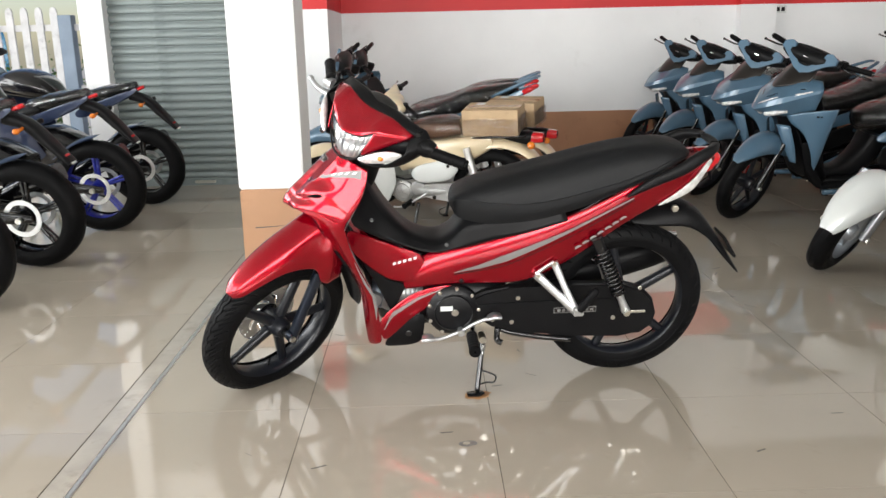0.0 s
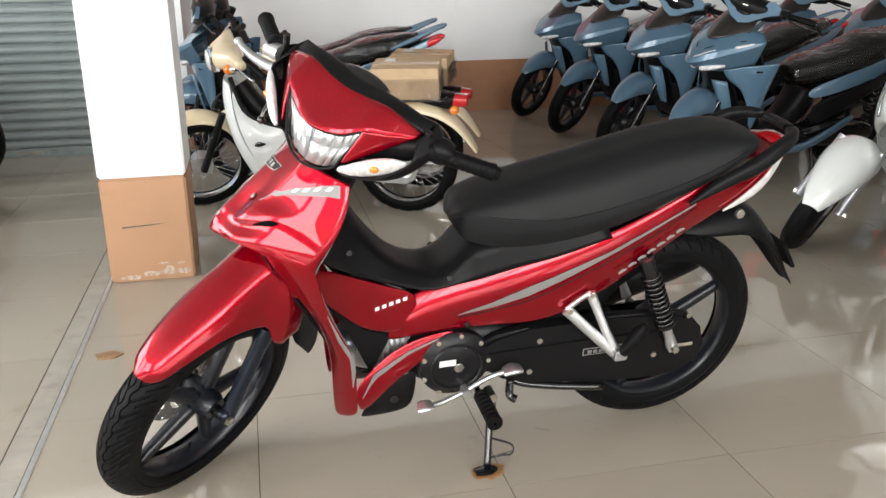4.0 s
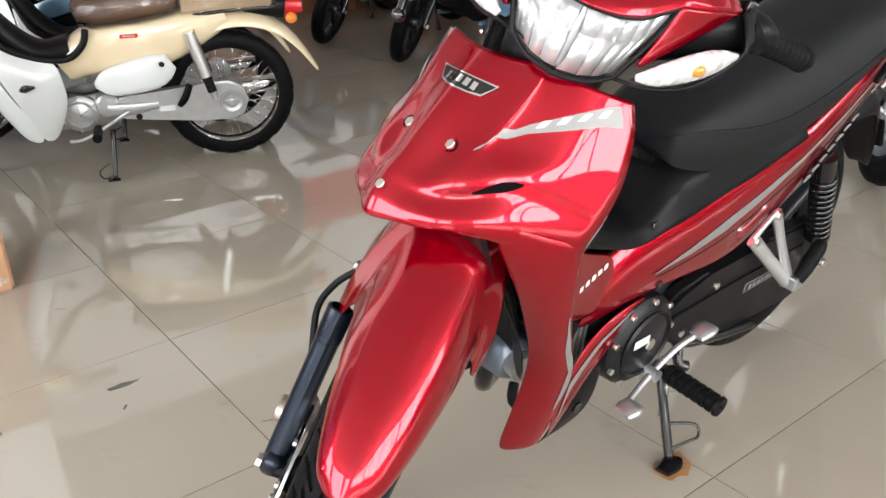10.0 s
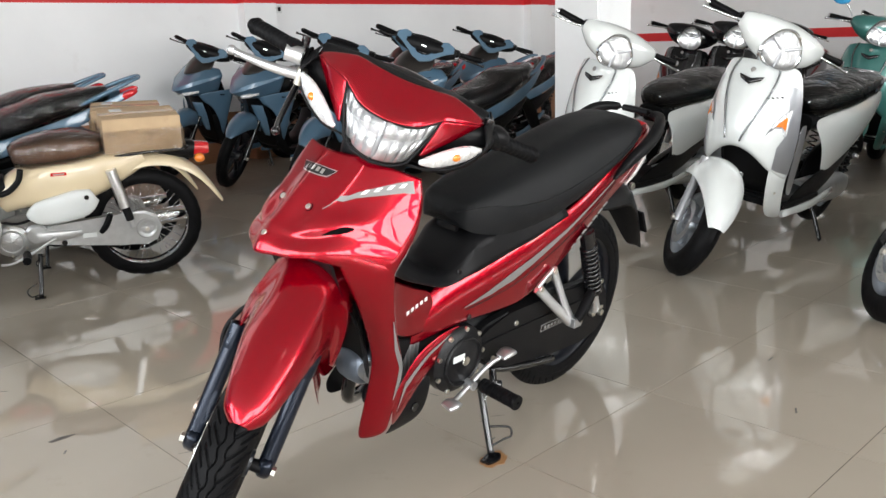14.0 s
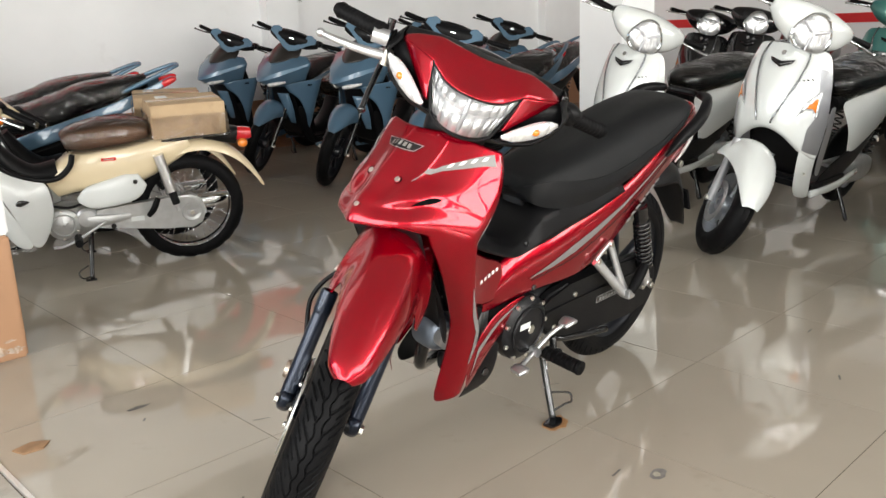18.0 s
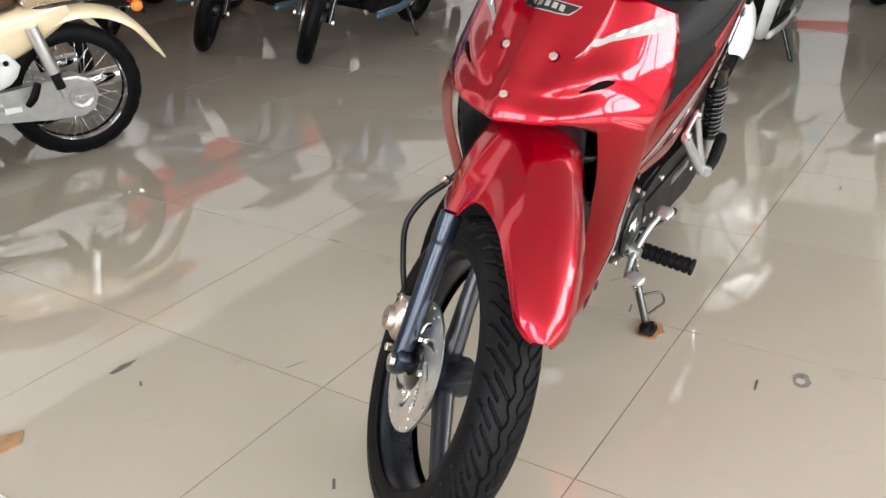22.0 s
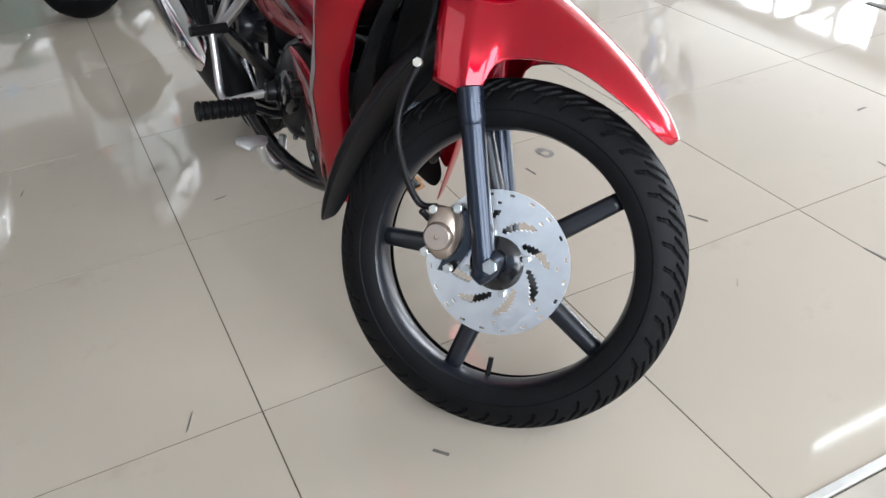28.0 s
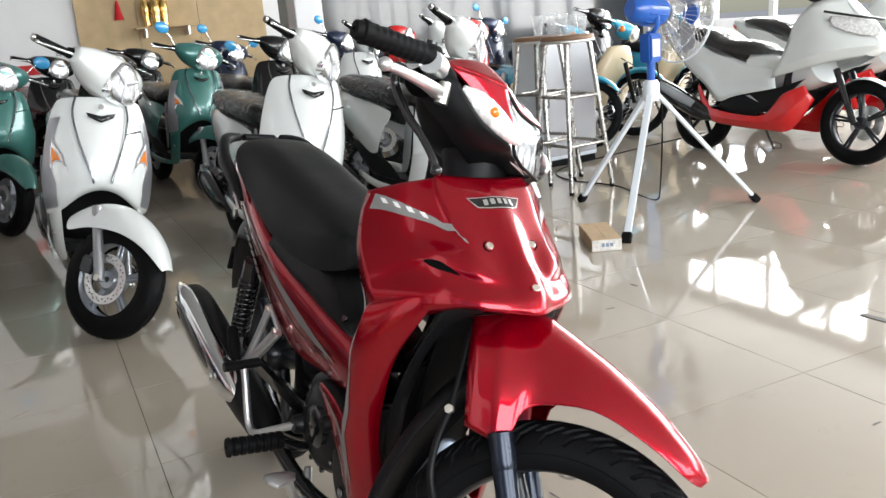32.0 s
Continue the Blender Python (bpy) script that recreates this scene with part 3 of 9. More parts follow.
pillar = thing("pillar", pose(0, 0, 0), "square white pillar with a scuffed brown foot", "pillar")
tagged(pillar, kind="structure")
part("pillar_shaft", rbox(-1.17, -0.83, 1.78, 2.12, 0.44, TOP, 0.008), WALL_WHITE, pillar)
part("pillar_foot", rbox(-1.168, -0.832, 1.782, 2.118, 0.0, 0.438, 0.008), PILLAR_BROWN, pillar, "scuffed brown painted foot")
_sc = random.Random(3)
for x, z, w, h in ((-1.085, 0.020, 0.055, 0.012), (-1.00, 0.030, 0.040, 0.014), (-0.935, 0.038, 0.052, 0.020), (-0.875, 0.034, 0.036, 0.018), (-0.955, 0.074, 0.030, 0.006), (-0.89, 0.070, 0.026, 0.005)):
    ol = [(x + w * math.cos(a) * _sc.uniform(0.45, 1.1), max(0.003, z + h * math.sin(a) * _sc.uniform(0.4, 1.15))) for a in (2 * math.pi * i / 18 for i in range(18))]
    part("scuff", plate(ol, 1.7812, 1.783, bevel=0.0), SCRAPE, pillar, "pale scraped paint")
part("dark_scuff", plate([(-1.10, 0.232), (-0.99, 0.238), (-0.92, 0.246), (-0.99, 0.243), (-1.10, 0.238)], 1.7808, 1.783, bevel=0.0), SCUFF, pillar, "dark scratch")
structure("pillar_inner", rbox(3.05, 3.42, 1.95, 2.3, 0, TOP, 0.008), WALL_WHITE, "white square pillar between parked scooters", "pillar")

# floor: a sunk bed of grout under separate tiles
structure("floor", boxm(-5.6, 9.0, -8.0, 6.0, -0.12, -0.0012), GROUT, "dark grout bed under the tiles", "floor")
structure("ground", boxm(-60, 60, -60, 60, -0.5, -0.125), CONCRETE, "grey concrete ground outside", "ground")


# sliding-door rail let into the floor
rail = thing("door_rail", pose(0, 0, 0), "worn galvanised sliding-door rail let into the floor", "rail")
tagged(rail, kind="structure")
part("rail_inner", rbox(-1.184, -1.168, -7.9, 5.4, -0.01, 0.003, 0.002), STEEL, rail, "shiny galvanised strip")
part("rail_sill", rbox(-1.2570, -1.186, -7.9, 5.4, -0.02, -0.0004, 0.001), SILL, rail, "pale polished sill strip")

# roller shutter
shutter = thing("roller_shutter", pose(0, 0, 0), "closed grey-green corrugated roller shutter", "shutter")
tagged(shutter, kind="structure")
prof = [(0.0, 0.0), (-0.004, 0.001), (-0.016, 0.006), (-0.022, 0.018), (-0.021, 0.032), (-0.013, 0.047), (-0.002, 0.055), (0.006, 0.059), (0.006, 0.065), (0.0, 0.066)]
bm = bmesh.new()
vs = [[bm.verts.new((x, y, z)) for y, z in prof] for x in (-2.80, -1.62)]
for i in range(len(prof) - 1):
    bm.faces.new((vs[0][i], vs[1][i], vs[1][i + 1], vs[0][i + 1]))
slat0 = part("slat", bm, SHUTTER, shutter, solid=0.0)
slat0.location = (0, SHUT_Y + 0.05, 0.06)
for i in range(1, 41):
    o = new("slat", slat0.data)
    o.parent = shutter
    o.location = (0, SHUT_Y + 0.05, 0.06 + 0.066 * i)
part("bottom_bar", rbox(-2.8, -1.62, SHUT_Y + 0.02, SHUT_Y + 0.06, 0.0, 0.062, 0.006), SHUTTER, shutter)
part("shutter_latch", rbox(-2.2, -2.02, SHUT_Y + 0.005, SHUT_Y + 0.02, 0.02, 0.045, 0.004), ZINC, shutter, "steel latch bar")

# power socket on the wall column
sock = thing("wall_socket", pose(3.3, BACK_Y - 0.012, 1.40), "small grey double power socket on the wall", "socket")
part("plate", rbox(-0.06, 0.06, 0, 0.012, -0.037, 0.037, 0.004), OFF_WHITE, sock)
for sx in (-0.025, 0.025):
    part("outlet", rbox(sx - 0.017, sx + 0.017, -0.004, 0.0, -0.02, 0.02, 0.003), BLACK, sock)

# ---- wheels ----
def tyre(R, half_w, h, na=96, nphi=20, carve=None, depth=0.0038, c=(0, 0, 0)):
    """A tyre whose tread is cut by carve(angle, phi) in 0..1."""
    bm = bmesh.new()
    rows = []
    for i in range(na):
        a = 2 * math.pi * i / na
        row = []
        for j in range(nphi + 1):
            phi = math.radians(-118 + 236 * j / nphi)
            r = R - h + h * math.cos(phi)
            o = half_w * math.sin(phi) * (1.0 if abs(phi) < 1.57 else 0.97)
            if carve:
                d = depth * carve(a, math.degrees(phi))
                r, o = r - d * math.cos(phi), o - d * math.sin(phi)
            row.append(bm.verts.new((c[0] + r * math.cos(a), c[1] + o, c[2] + r * math.sin(a))))
        rows.append(row)
    for i in range(na):
        a, b = rows[i], rows[(i + 1) % na]
        for j in range(nphi):
            bm.faces.new((a[j], a[j + 1], b[j + 1], b[j]))
    return bm


def tread_wave(a, phi):
    """A winding rib in the middle, long slanting cuts towards the shoulders."""
    p = abs(phi)
    if p > 72:
        return 0.0
    side = 1 if phi > 0 else -1
    k = 42
    u = (a * k / (2 * math.pi) + (0.5 if side > 0 else 0)) % 1.0
    if abs(p - 9 - 3.5 * math.sin(2 * math.pi * u)) < 1.5:
        return 1.0
    v = (u - p / 40.0) % 1.0
    if 13 < p < 47 and v < 0.17:
        return 1.0
    if 30 < p < 62 and abs(v - 0.55) < 0.08:
        return 0.9
    if p > 50 and abs((u - p / 80.0) % 1.0 - 0.3) < 0.06:
        return 0.9
    return 0.0


def tread_block(a, phi):
    p = abs(phi)
    if p > 80:
        return 0.0
    u = (a * 44 / (2 * math.pi) + (0.5 if phi > 0 else 0) + p / 160) % 1.0
    return 1.0 if (u < 0.16 and p > 14) or p < 3 else 0.0


def spoke(r0, r1, w0, w1, t0, t1, ang, sweep=0.0, c=(0, 0, 0), k=3, y0=0.0, y1=0.0):
    st = []
    for i in range(4):
        f = i / 3
        r, a = r0 + (r1 - r0) * f, ang + sweep * f
        st.append((c[0] + r * math.cos(a), c[1] + y0 + (y1 - y0) * f, c[2] + r * math.sin(a), t0 + (t1 - t0) * f, w0 + (w1 - w0) * f, 3.0))
    return hull(st, (0, 1, 0), 8, k)


def cast_wheel(parent, c, R, half_w, h, rim_r, spokes, mrim, mtyre=None, carve=tread_block, na=120, hub=0.045, sweep=0.0, phase=0.3, m=None, nphi=20,
               paired=False, wide=0.011, name="wheel"):
    """A cast wheel: tyre, rim, hub and spokes. It returns the rim, which carries the rest."""
    w = part(name, lathe([(rim_r + 0.012, half_w * 0.72), (rim_r + 0.006, half_w * 0.80), (rim_r - 0.010, half_w * 0.62), (rim_r - 0.016, half_w * 0.30),
                          (rim_r - 0.018, 0), (rim_r - 0.016, -half_w * 0.30), (rim_r - 0.010, -half_w * 0.62), (rim_r + 0.006, -half_w * 0.80),
                          (rim_r + 0.012, -half_w * 0.72), (rim_r + 0.004, 0)], c, 72), mrim, parent, m=m, smooth=50)
    part("tyre", tyre(R, half_w, h, na, nphi, carve, c=c), mtyre or RUBBER, w, m=m, smooth=30)
    part("hub", lathe([(0.012, 0.052), (hub * 0.75, 0.052), (hub, 0.036), (hub, -0.036), (hub * 0.75, -0.052), (0.012, -0.052)], c, 28), mrim, w, m=m, smooth=40)
    for i in range(spokes):
        a = phase + 2 * math.pi * i / spokes
        for q in ((-0.10, 0.10) if paired else (0,)):
            part("spoke", spoke(hub * 0.8, rim_r - 0.012, wide * 1.25, wide, 0.018, 0.013, a + q, sweep - q * 0.3, c), mrim, w, m=m, smooth=180)
    return w


def wire_wheel(parent, c, R, half_w, h, rim_r, m=None, mhub=None, hubr=0.06):
    w = part("wheel", lathe([(rim_r + 0.010, half_w * 0.7), (rim_r - 0.006, half_w * 0.72), (rim_r - 0.012, half_w * 0.3), (rim_r - 0.014, 0),
                             (rim_r - 0.012, -half_w * 0.3), (rim_r - 0.006, -half_w * 0.72), (rim_r + 0.010, -half_w * 0.7)], c, 64), CHROME, parent, "chromed wire wheel rim", m=m, smooth=50)
    part("tyre", tyre(R, half_w, h, 110, 14, tread_block, c=c), RUBBER, w, m=m, smooth=30)
    part("hub", lathe([(0.01, 0.05), (hubr, 0.045), (hubr, -0.045), (0.01, -0.05)], c, 28), mhub or ENGINE_GREY, w, m=m, smooth=40)
    for i in range(36):
        a = 2 * math.pi * i / 36
        s = 1 if i % 2 else -1
        b = a + (0.35 if (i // 2) % 2 else -0.35)
        part("wire_spoke", rod((c[0] + hubr * math.cos(b), c[1] + s * 0.036, c[2] + hubr * math.sin(b)),
                               (c[0] + (rim_r - 0.012) * math.cos(a), c[1], c[2] + (rim_r - 0.012) * math.sin(a)), 0.0016, 5), CHROME, w, m=m, smooth=180)
    return w

# ---- the red underbone motorcycle ----
BIKE = pose(0.485, 0.30, 0, 0, 0, 183) @ pose(0, 0, 0, -10, 0, 0)
bike = thing("underbone_motorcycle", BIKE, "glossy candy red underbone motorcycle with a long black seat", "motorcycle")
_axis = V(-math.sin(radians(26.5)), 0, math.cos(radians(26.5)))
_pivot = Matrix.Translation((1.294, 0, 0))
STEER = _pivot @ Matrix.Rotation(radians(40.6), 4, _axis) @ _pivot.inverted()
FC = (1.193, 0, 0.241)          # front axle
RC = (0.0, 0, 0.284)            # rear axle


def bolt(name, p, way, r, parent, m=None, material=None, h=0.006, label=""):
    q = Vector(p) + Vector(way).normalized() * h
    ob = part(name, rod(p, q, r, 6), material or ZINC, parent, label, m=m, smooth=0, bevel=0.0008)
    return ob


def both(fn):
    """Runs a builder for the left and the right side."""
    for s in (1, -1):
        fn(s)


def mir(bm, s):
    return bm if s > 0 else flip_y(bm)


WST = Matrix.Translation(BIKE.to_3x3().inverted() @ V(-0.0218, 0.0058, 0.0063)) @ _pivot @ Matrix.Rotation(radians(43.3), 4, _axis) @ _pivot.inverted()

# wheels
cast_wheel(bike, FC, 0.279, 0.048, 0.050, 0.217, 5, ALLOY_BLACK, carve=tread_wave, na=756, m=WST, phase=0.81, nphi=136, hub=0.036, name="front_wheel", wide=0.0145)
part("valve_stem", rod((1.197 + 0.03, 0.002, 0.243 - 0.198), (1.197 + 0.026, 0.004, 0.243 - 0.168), 0.0045, 8), BLACK, bike, "rubber valve stem", m=WST)
cast_wheel(bike, RC, 0.286, 0.042, 0.052, 0.219, 5, ALLOY_BLACK, carve=tread_wave, na=756, phase=0.1, nphi=136, hub=0.05, name="rear_wheel", wide=0.0145)

# brake disc, drilled
bm = bmesh.new()
NA, NR, R0, R1 = 240, 16, 0.042, 0.112
grid = [[bm.verts.new((FC[0] + (R0 + (R1 - R0) * j / NR) * math.cos(2 * math.pi * i / NA), -0.058, FC[2] + (R0 + (R1 - R0) * j / NR) * math.sin(2 * math.pi * i / NA))) for j in range(NR + 1)] for i in range(NA)]
for i in range(NA):
    for j in range(NR):
        hole = (j == 14 and i % 12 in (2, 3, 4)) or (j == 11 and i % 30 in (9, 10, 11))
        slot = 1 <= j <= 8 and ((i + 3 * j) % 30) in ((3, 4, 5, 6, 7, 8) if j in (1, 8) else (1, 2, 3, 4, 5, 6, 7, 8, 9, 10, 11))
        if not hole and not slot:
            bm.faces.new((grid[i][j], grid[i][j + 1], grid[(i + 1) % NA][j + 1], grid[(i + 1) % NA][j]))
bmesh.ops.delete(bm, geom=[v for v in bm.verts if not v.link_faces], context='VERTS')
disc = part("brake_disc", bm, STEEL, bike, "drilled shiny steel brake disc", m=WST, solid=0.004, smooth=0)
part("disc_carrier", lathe([(0.016, -0.064), (0.034, -0.063), (0.040, -0.060), (0.044, -0.056), (0.016, -0.051)], (FC[0], 0, FC[2]), 30), GLOSS_BLACK, disc, m=WST, smooth=40)
for i in range(4):
    a = 0.5 + i * math.pi / 2
    bolt("disc_bolt", (FC[0] + 0.047 * math.cos(a), -0.060, FC[2] + 0.047 * math.sin(a)), (0, -1, 0), 0.0062, disc, WST)

# fork
def fork(s):
    up = V(-0.4462, 0, 0.8949)
    a = V(1.186, 0.081 * s, 0.226)
    b = V(1.083, 0.081 * s, 0.464)
    d = (b - a).normalized()
    f = part("fork_leg", rod(a, b, 0.0182, 24, r1=0.0182), FORK_BLUE, bike, "dark blue-grey painted fork leg", m=WST, smooth=60)
    part("fork_sleeve", lathe([(0.0175, 0), (0.0188, 0.003), (0.0198, 0.010), (0.0198, 0.056), (0.016, 0.058)], (0, 0, 0), 28, 'Z'), FORK_BLUE, f,
         m=WST @ Matrix.Translation(b - d * 0.040) @ d.to_track_quat('Z', 'Y').to_matrix().to_4x4(), smooth=40)
    part("axle_lug", hull([(1.176, 0.081 * s, 0.214, 0.016, 0.014), (1.188, 0.081 * s, 0.238, 0.018, 0.018), (1.196, 0.081 * s, 0.262, 0.012, 0.010)], (0, 1, 0), 14), FORK_BLUE, f, m=WST, smooth=180)
    bolt("axle_nut", (FC[0], 0.096 * s, FC[2] + 0.002), (0, s, 0), 0.0115, f, WST, h=0.009)
    part("axle_spacer", rod((FC[0], 0.045 * s, FC[2]), (FC[0], 0.075 * s, FC[2]), 0.014, 16), BLACK, f, m=WST)


both(fork)

# caliper with its bracket and hose
WCAL = WST @ Matrix.Translation((0, 0.016, 0))
cal = part("brake_caliper", hull([(1.098, -0.088, 0.300, 0.016, 0.014, 3), (1.100, -0.090, 0.286, 0.024, 0.022, 3), (1.105, -0.092, 0.260, 0.028, 0.026, 3), (1.110, -0.090, 0.236, 0.022, 0.020, 3), (1.113, -0.088, 0.224, 0.012, 0.011, 3)], (0, 1, 0), 14), CALIPER, bike, "bronze-grey brake caliper", m=WCAL, smooth=60)
part("piston_cover", lathe([(0.004, -0.126), (0.019, -0.126), (0.022, -0.122), (0.023, -0.108), (0.004, -0.106)], (1.104, 0, 0.258), 26), CALIPER, cal, m=WCAL, smooth=40)
part("caliper_bracket", plate([(1.115, 0.31), (1.14, 0.30), (1.15, 0.25), (1.135, 0.205), (1.11, 0.20), (1.12, 0.25)], -0.086, -0.074, bevel=0.002), GLOSS_BLACK, cal, m=WCAL)
for x, z in ((1.118, 0.306), (1.130, 0.214), (1.088, 0.226), (1.082, 0.292)):
    bolt("caliper_bolt", (x, -0.098, z), (0, -1, 0), 0.0075, cal, WCAL, h=0.012)
part("bleed_nipple", rod((1.078, -0.098, 0.274), (1.064, -0.108, 0.284), 0.005, 8), BLACK, cal, m=WCAL)
part("brake_hose", tube([(1.085, -0.084, 0.296), (1.056, -0.084, 0.292), (1.026, -0.100, 0.330), (1.001, -0.116, 0.387), (0.991, -0.104, 0.440), (0.989, -0.078, 0.488), (0.985, -0.060, 0.54), (0.978, -0.045, 0.63)], 0.0055, 10, 5), BLACK, cal, "black rubber brake hose", m=WST, smooth=180)
bolt("hose_clamp", (0.991, -0.080, 0.488), (0, -1, 0.2), 0.0078, cal, WST, h=0.010)

# front fender and its black rear flap
part("front_fender", loft([
    [(0.985, 0, 0.690), (0.988, 0.045, 0.676), (0.996, 0.080, 0.626), (1.018, 0.104, 0.548), (1.036, 0.108, 0.474)],
    [(1.045, 0, 0.684), (1.045, 0.048, 0.668), (1.052, 0.080, 0.624), (1.073, 0.106, 0.545), (1.086, 0.110, 0.466)],
    [(1.078, 0, 0.676), (1.080, 0.046, 0.658), (1.087, 0.071, 0.614), (1.100, 0.094, 0.550), (1.108, 0.102, 0.482)],
    [(1.130, 0, 0.656), (1.130, 0.044, 0.640), (1.129, 0.066, 0.604), (1.126, 0.080, 0.566), (1.123, 0.087, 0.530)],
    [(1.215, 0, 0.622), (1.215, 0.040, 0.609), (1.213, 0.061, 0.586), (1.212, 0.070, 0.568), (1.212, 0.075, 0.551)],
    [(1.300, 0, 0.577), (1.300, 0.034, 0.567), (1.299, 0.050, 0.550), (1.300, 0.056, 0.538), (1.301, 0.059, 0.526)],
    [(1.362, 0, 0.532), (1.361, 0.025, 0.525), (1.358, 0.038, 0.514), (1.357, 0.042, 0.506), (1.356, 0.043, 0.498)],
    [(1.385, 0, 0.508), (1.383, 0.015, 0.504), (1.380, 0.023, 0.498), (1.378, 0.026, 0.494), (1.376, 0.027, 0.488)],
    [(1.392, 0, 0.498), (1.391, 0.008, 0.496), (1.388, 0.013, 0.493), (1.386, 0.015, 0.490), (1.385, 0.016, 0.487)]], True, 5, 4, folds=(), row_folds=(1,)),
     RED, bike, m=STEER @ Matrix.Translation((0, 0.003, 0)), solid=0.004, smooth=40)
part("fender_flap", sheet([
    [(1.02, 0, 0.60), (1.02, 0.05, 0.59), (1.025, 0.075, 0.57), (1.03, 0.08, 0.55)],
    [(0.955, 0, 0.525), (0.955, 0.05, 0.515), (0.965, 0.078, 0.50), (0.98, 0.083, 0.485)],
    [(0.905, 0, 0.41), (0.905, 0.048, 0.405), (0.918, 0.072, 0.40), (0.935, 0.076, 0.395)],
    [(0.880, 0, 0.30), (0.880, 0.040, 0.30), (0.892, 0.060, 0.30), (0.905, 0.062, 0.30)],
    [(0.872, 0, 0.21), (0.873, 0.026, 0.21), (0.882, 0.038, 0.215), (0.89, 0.04, 0.22)],
    [(0.876, 0, 0.178), (0.877, 0.016, 0.18), (0.882, 0.024, 0.185), (0.886, 0.026, 0.19)]], True), BLACK, bike, "matt black plastic mud flap", m=STEER, solid=0.004, sub=1)

HEAD = STEER @ Matrix.Translation((0, 0.02, 0)) @ Matrix.Diagonal((1, 0.92, 1, 1))

# steered head: lamp, cowls, bars
LAMP = STEER @ Matrix.Translation((0, 0.023, 0))
LENS_ROWS = [
    [(0.984, 0, 0.979), (0.975, 0.036, 0.979), (0.963, 0.064, 0.984), (0.955, 0.082, 0.995), (0.944, 0.102, 1.008)],
    [(0.994, 0, 0.956), (0.986, 0.036, 0.957), (0.972, 0.066, 0.963), (0.963, 0.082, 0.970), (0.953, 0.096, 0.982)],
    [(1.000, 0, 0.928), (0.993, 0.035, 0.930), (0.980, 0.060, 0.936), (0.973, 0.074, 0.942), (0.965, 0.084, 0.950)],
    [(0.998, 0, 0.892), (0.993, 0.032, 0.895), (0.985, 0.050, 0.900), (0.981, 0.060, 0.905), (0.977, 0.068, 0.911)]]
lamp = part("headlight", loft([[(x - 0.016, y * 0.97, z * 0.98 + 0.018) for x, y, z in r] for r in LENS_ROWS], True), REFLECTOR, bike, "clear V-shaped headlight with a bright faceted reflector", m=LAMP, solid=0.003)
part("lamp_lens", loft(LENS_ROWS, True), CLEAR, lamp, m=LAMP)
_edge = [LENS_ROWS[0][0], LENS_ROWS[0][1], LENS_ROWS[0][2], LENS_ROWS[0][3], LENS_ROWS[0][4], LENS_ROWS[1][4], LENS_ROWS[2][4], LENS_ROWS[3][4], LENS_ROWS[3][2], LENS_ROWS[3][1], LENS_ROWS[3][0]]
_edge = _edge + [(x, -y, z) for x, y, z in _edge[-2::-1]]
part("lamp_bezel", tube(creased(_edge, 4, (4, 7, 13, 16)), 0.0032, 8, 1), BLACK, lamp, "thin black lamp surround", m=LAMP, smooth=180)
facets = random.Random(4)
for s in (1, -1):
    for k in range(5):
        for r in range(2):
            corners = []
            for u, v in ((k, r), (k + 0.97, r), (k + 0.97, r + 0.97), (k, r + 0.97)):
                u, v = 4 * u / 5.0, 3 * v / 2.0
                i, j = min(2, int(v)), min(3, int(u))
                top = V(*LENS_ROWS[i][j]).lerp(V(*LENS_ROWS[i][j + 1]), u - j)
                low = V(*LENS_ROWS[i + 1][j]).lerp(V(*LENS_ROWS[i + 1][j + 1]), u - j)
                p = top.lerp(low, v - i)
                corners.append((p.x - 0.011 + facets.uniform(-0.0022, 0.0022), p.y * 0.96, p.z * 0.98 + 0.0185))
            part("reflector_facet", mir(loft([[corners[0], corners[1]], [corners[3], corners[2]]], False, 1, 1), s), MIRROR_LENS, lamp, m=LAMP, solid=0.0015)
part("lamp_divider", hull([(0.975, 0, 0.972, 0.004, 0.004, 3), (0.984, 0, 0.940, 0.006, 0.004, 3), (0.984, 0, 0.900, 0.004, 0.004, 3)], (0, 1, 0), 8), SILVER, lamp, m=LAMP, smooth=60)
part("head_cowl", loft([
    [(0.987, 0, 0.981), (0.978, 0.036, 0.981), (0.966, 0.064, 0.986), (0.958, 0.082, 0.997), (0.947, 0.103, 1.011), (0.912, 0.146, 1.012), (0.872, 0.181, 1.010)],
    [(0.980, 0, 0.988), (0.971, 0.037, 0.990), (0.959, 0.066, 0.998), (0.951, 0.085, 1.008), (0.941, 0.105, 1.018), (0.908, 0.147, 1.016), (0.871, 0.181, 1.012)],
    [(0.946, 0, 1.010), (0.940, 0.040, 1.014), (0.931, 0.070, 1.022), (0.925, 0.088, 1.030), (0.916, 0.106, 1.034), (0.894, 0.148, 1.024), (0.867, 0.180, 1.014)],
    [(0.912, 0, 1.036), (0.906, 0.042, 1.038), (0.901, 0.074, 1.042), (0.897, 0.092, 1.046), (0.892, 0.108, 1.046), (0.878, 0.150, 1.032), (0.860, 0.179, 1.016)],
    [(0.900, 0, 1.042), (0.896, 0.042, 1.043), (0.890, 0.074, 1.045), (0.886, 0.092, 1.046), (0.880, 0.110, 1.044), (0.868, 0.150, 1.029), (0.855, 0.178, 1.012)]], True, 4, 4, folds=(4,), row_folds=(1,)),
     RED, bike, m=LAMP, solid=0.004, smooth=40)


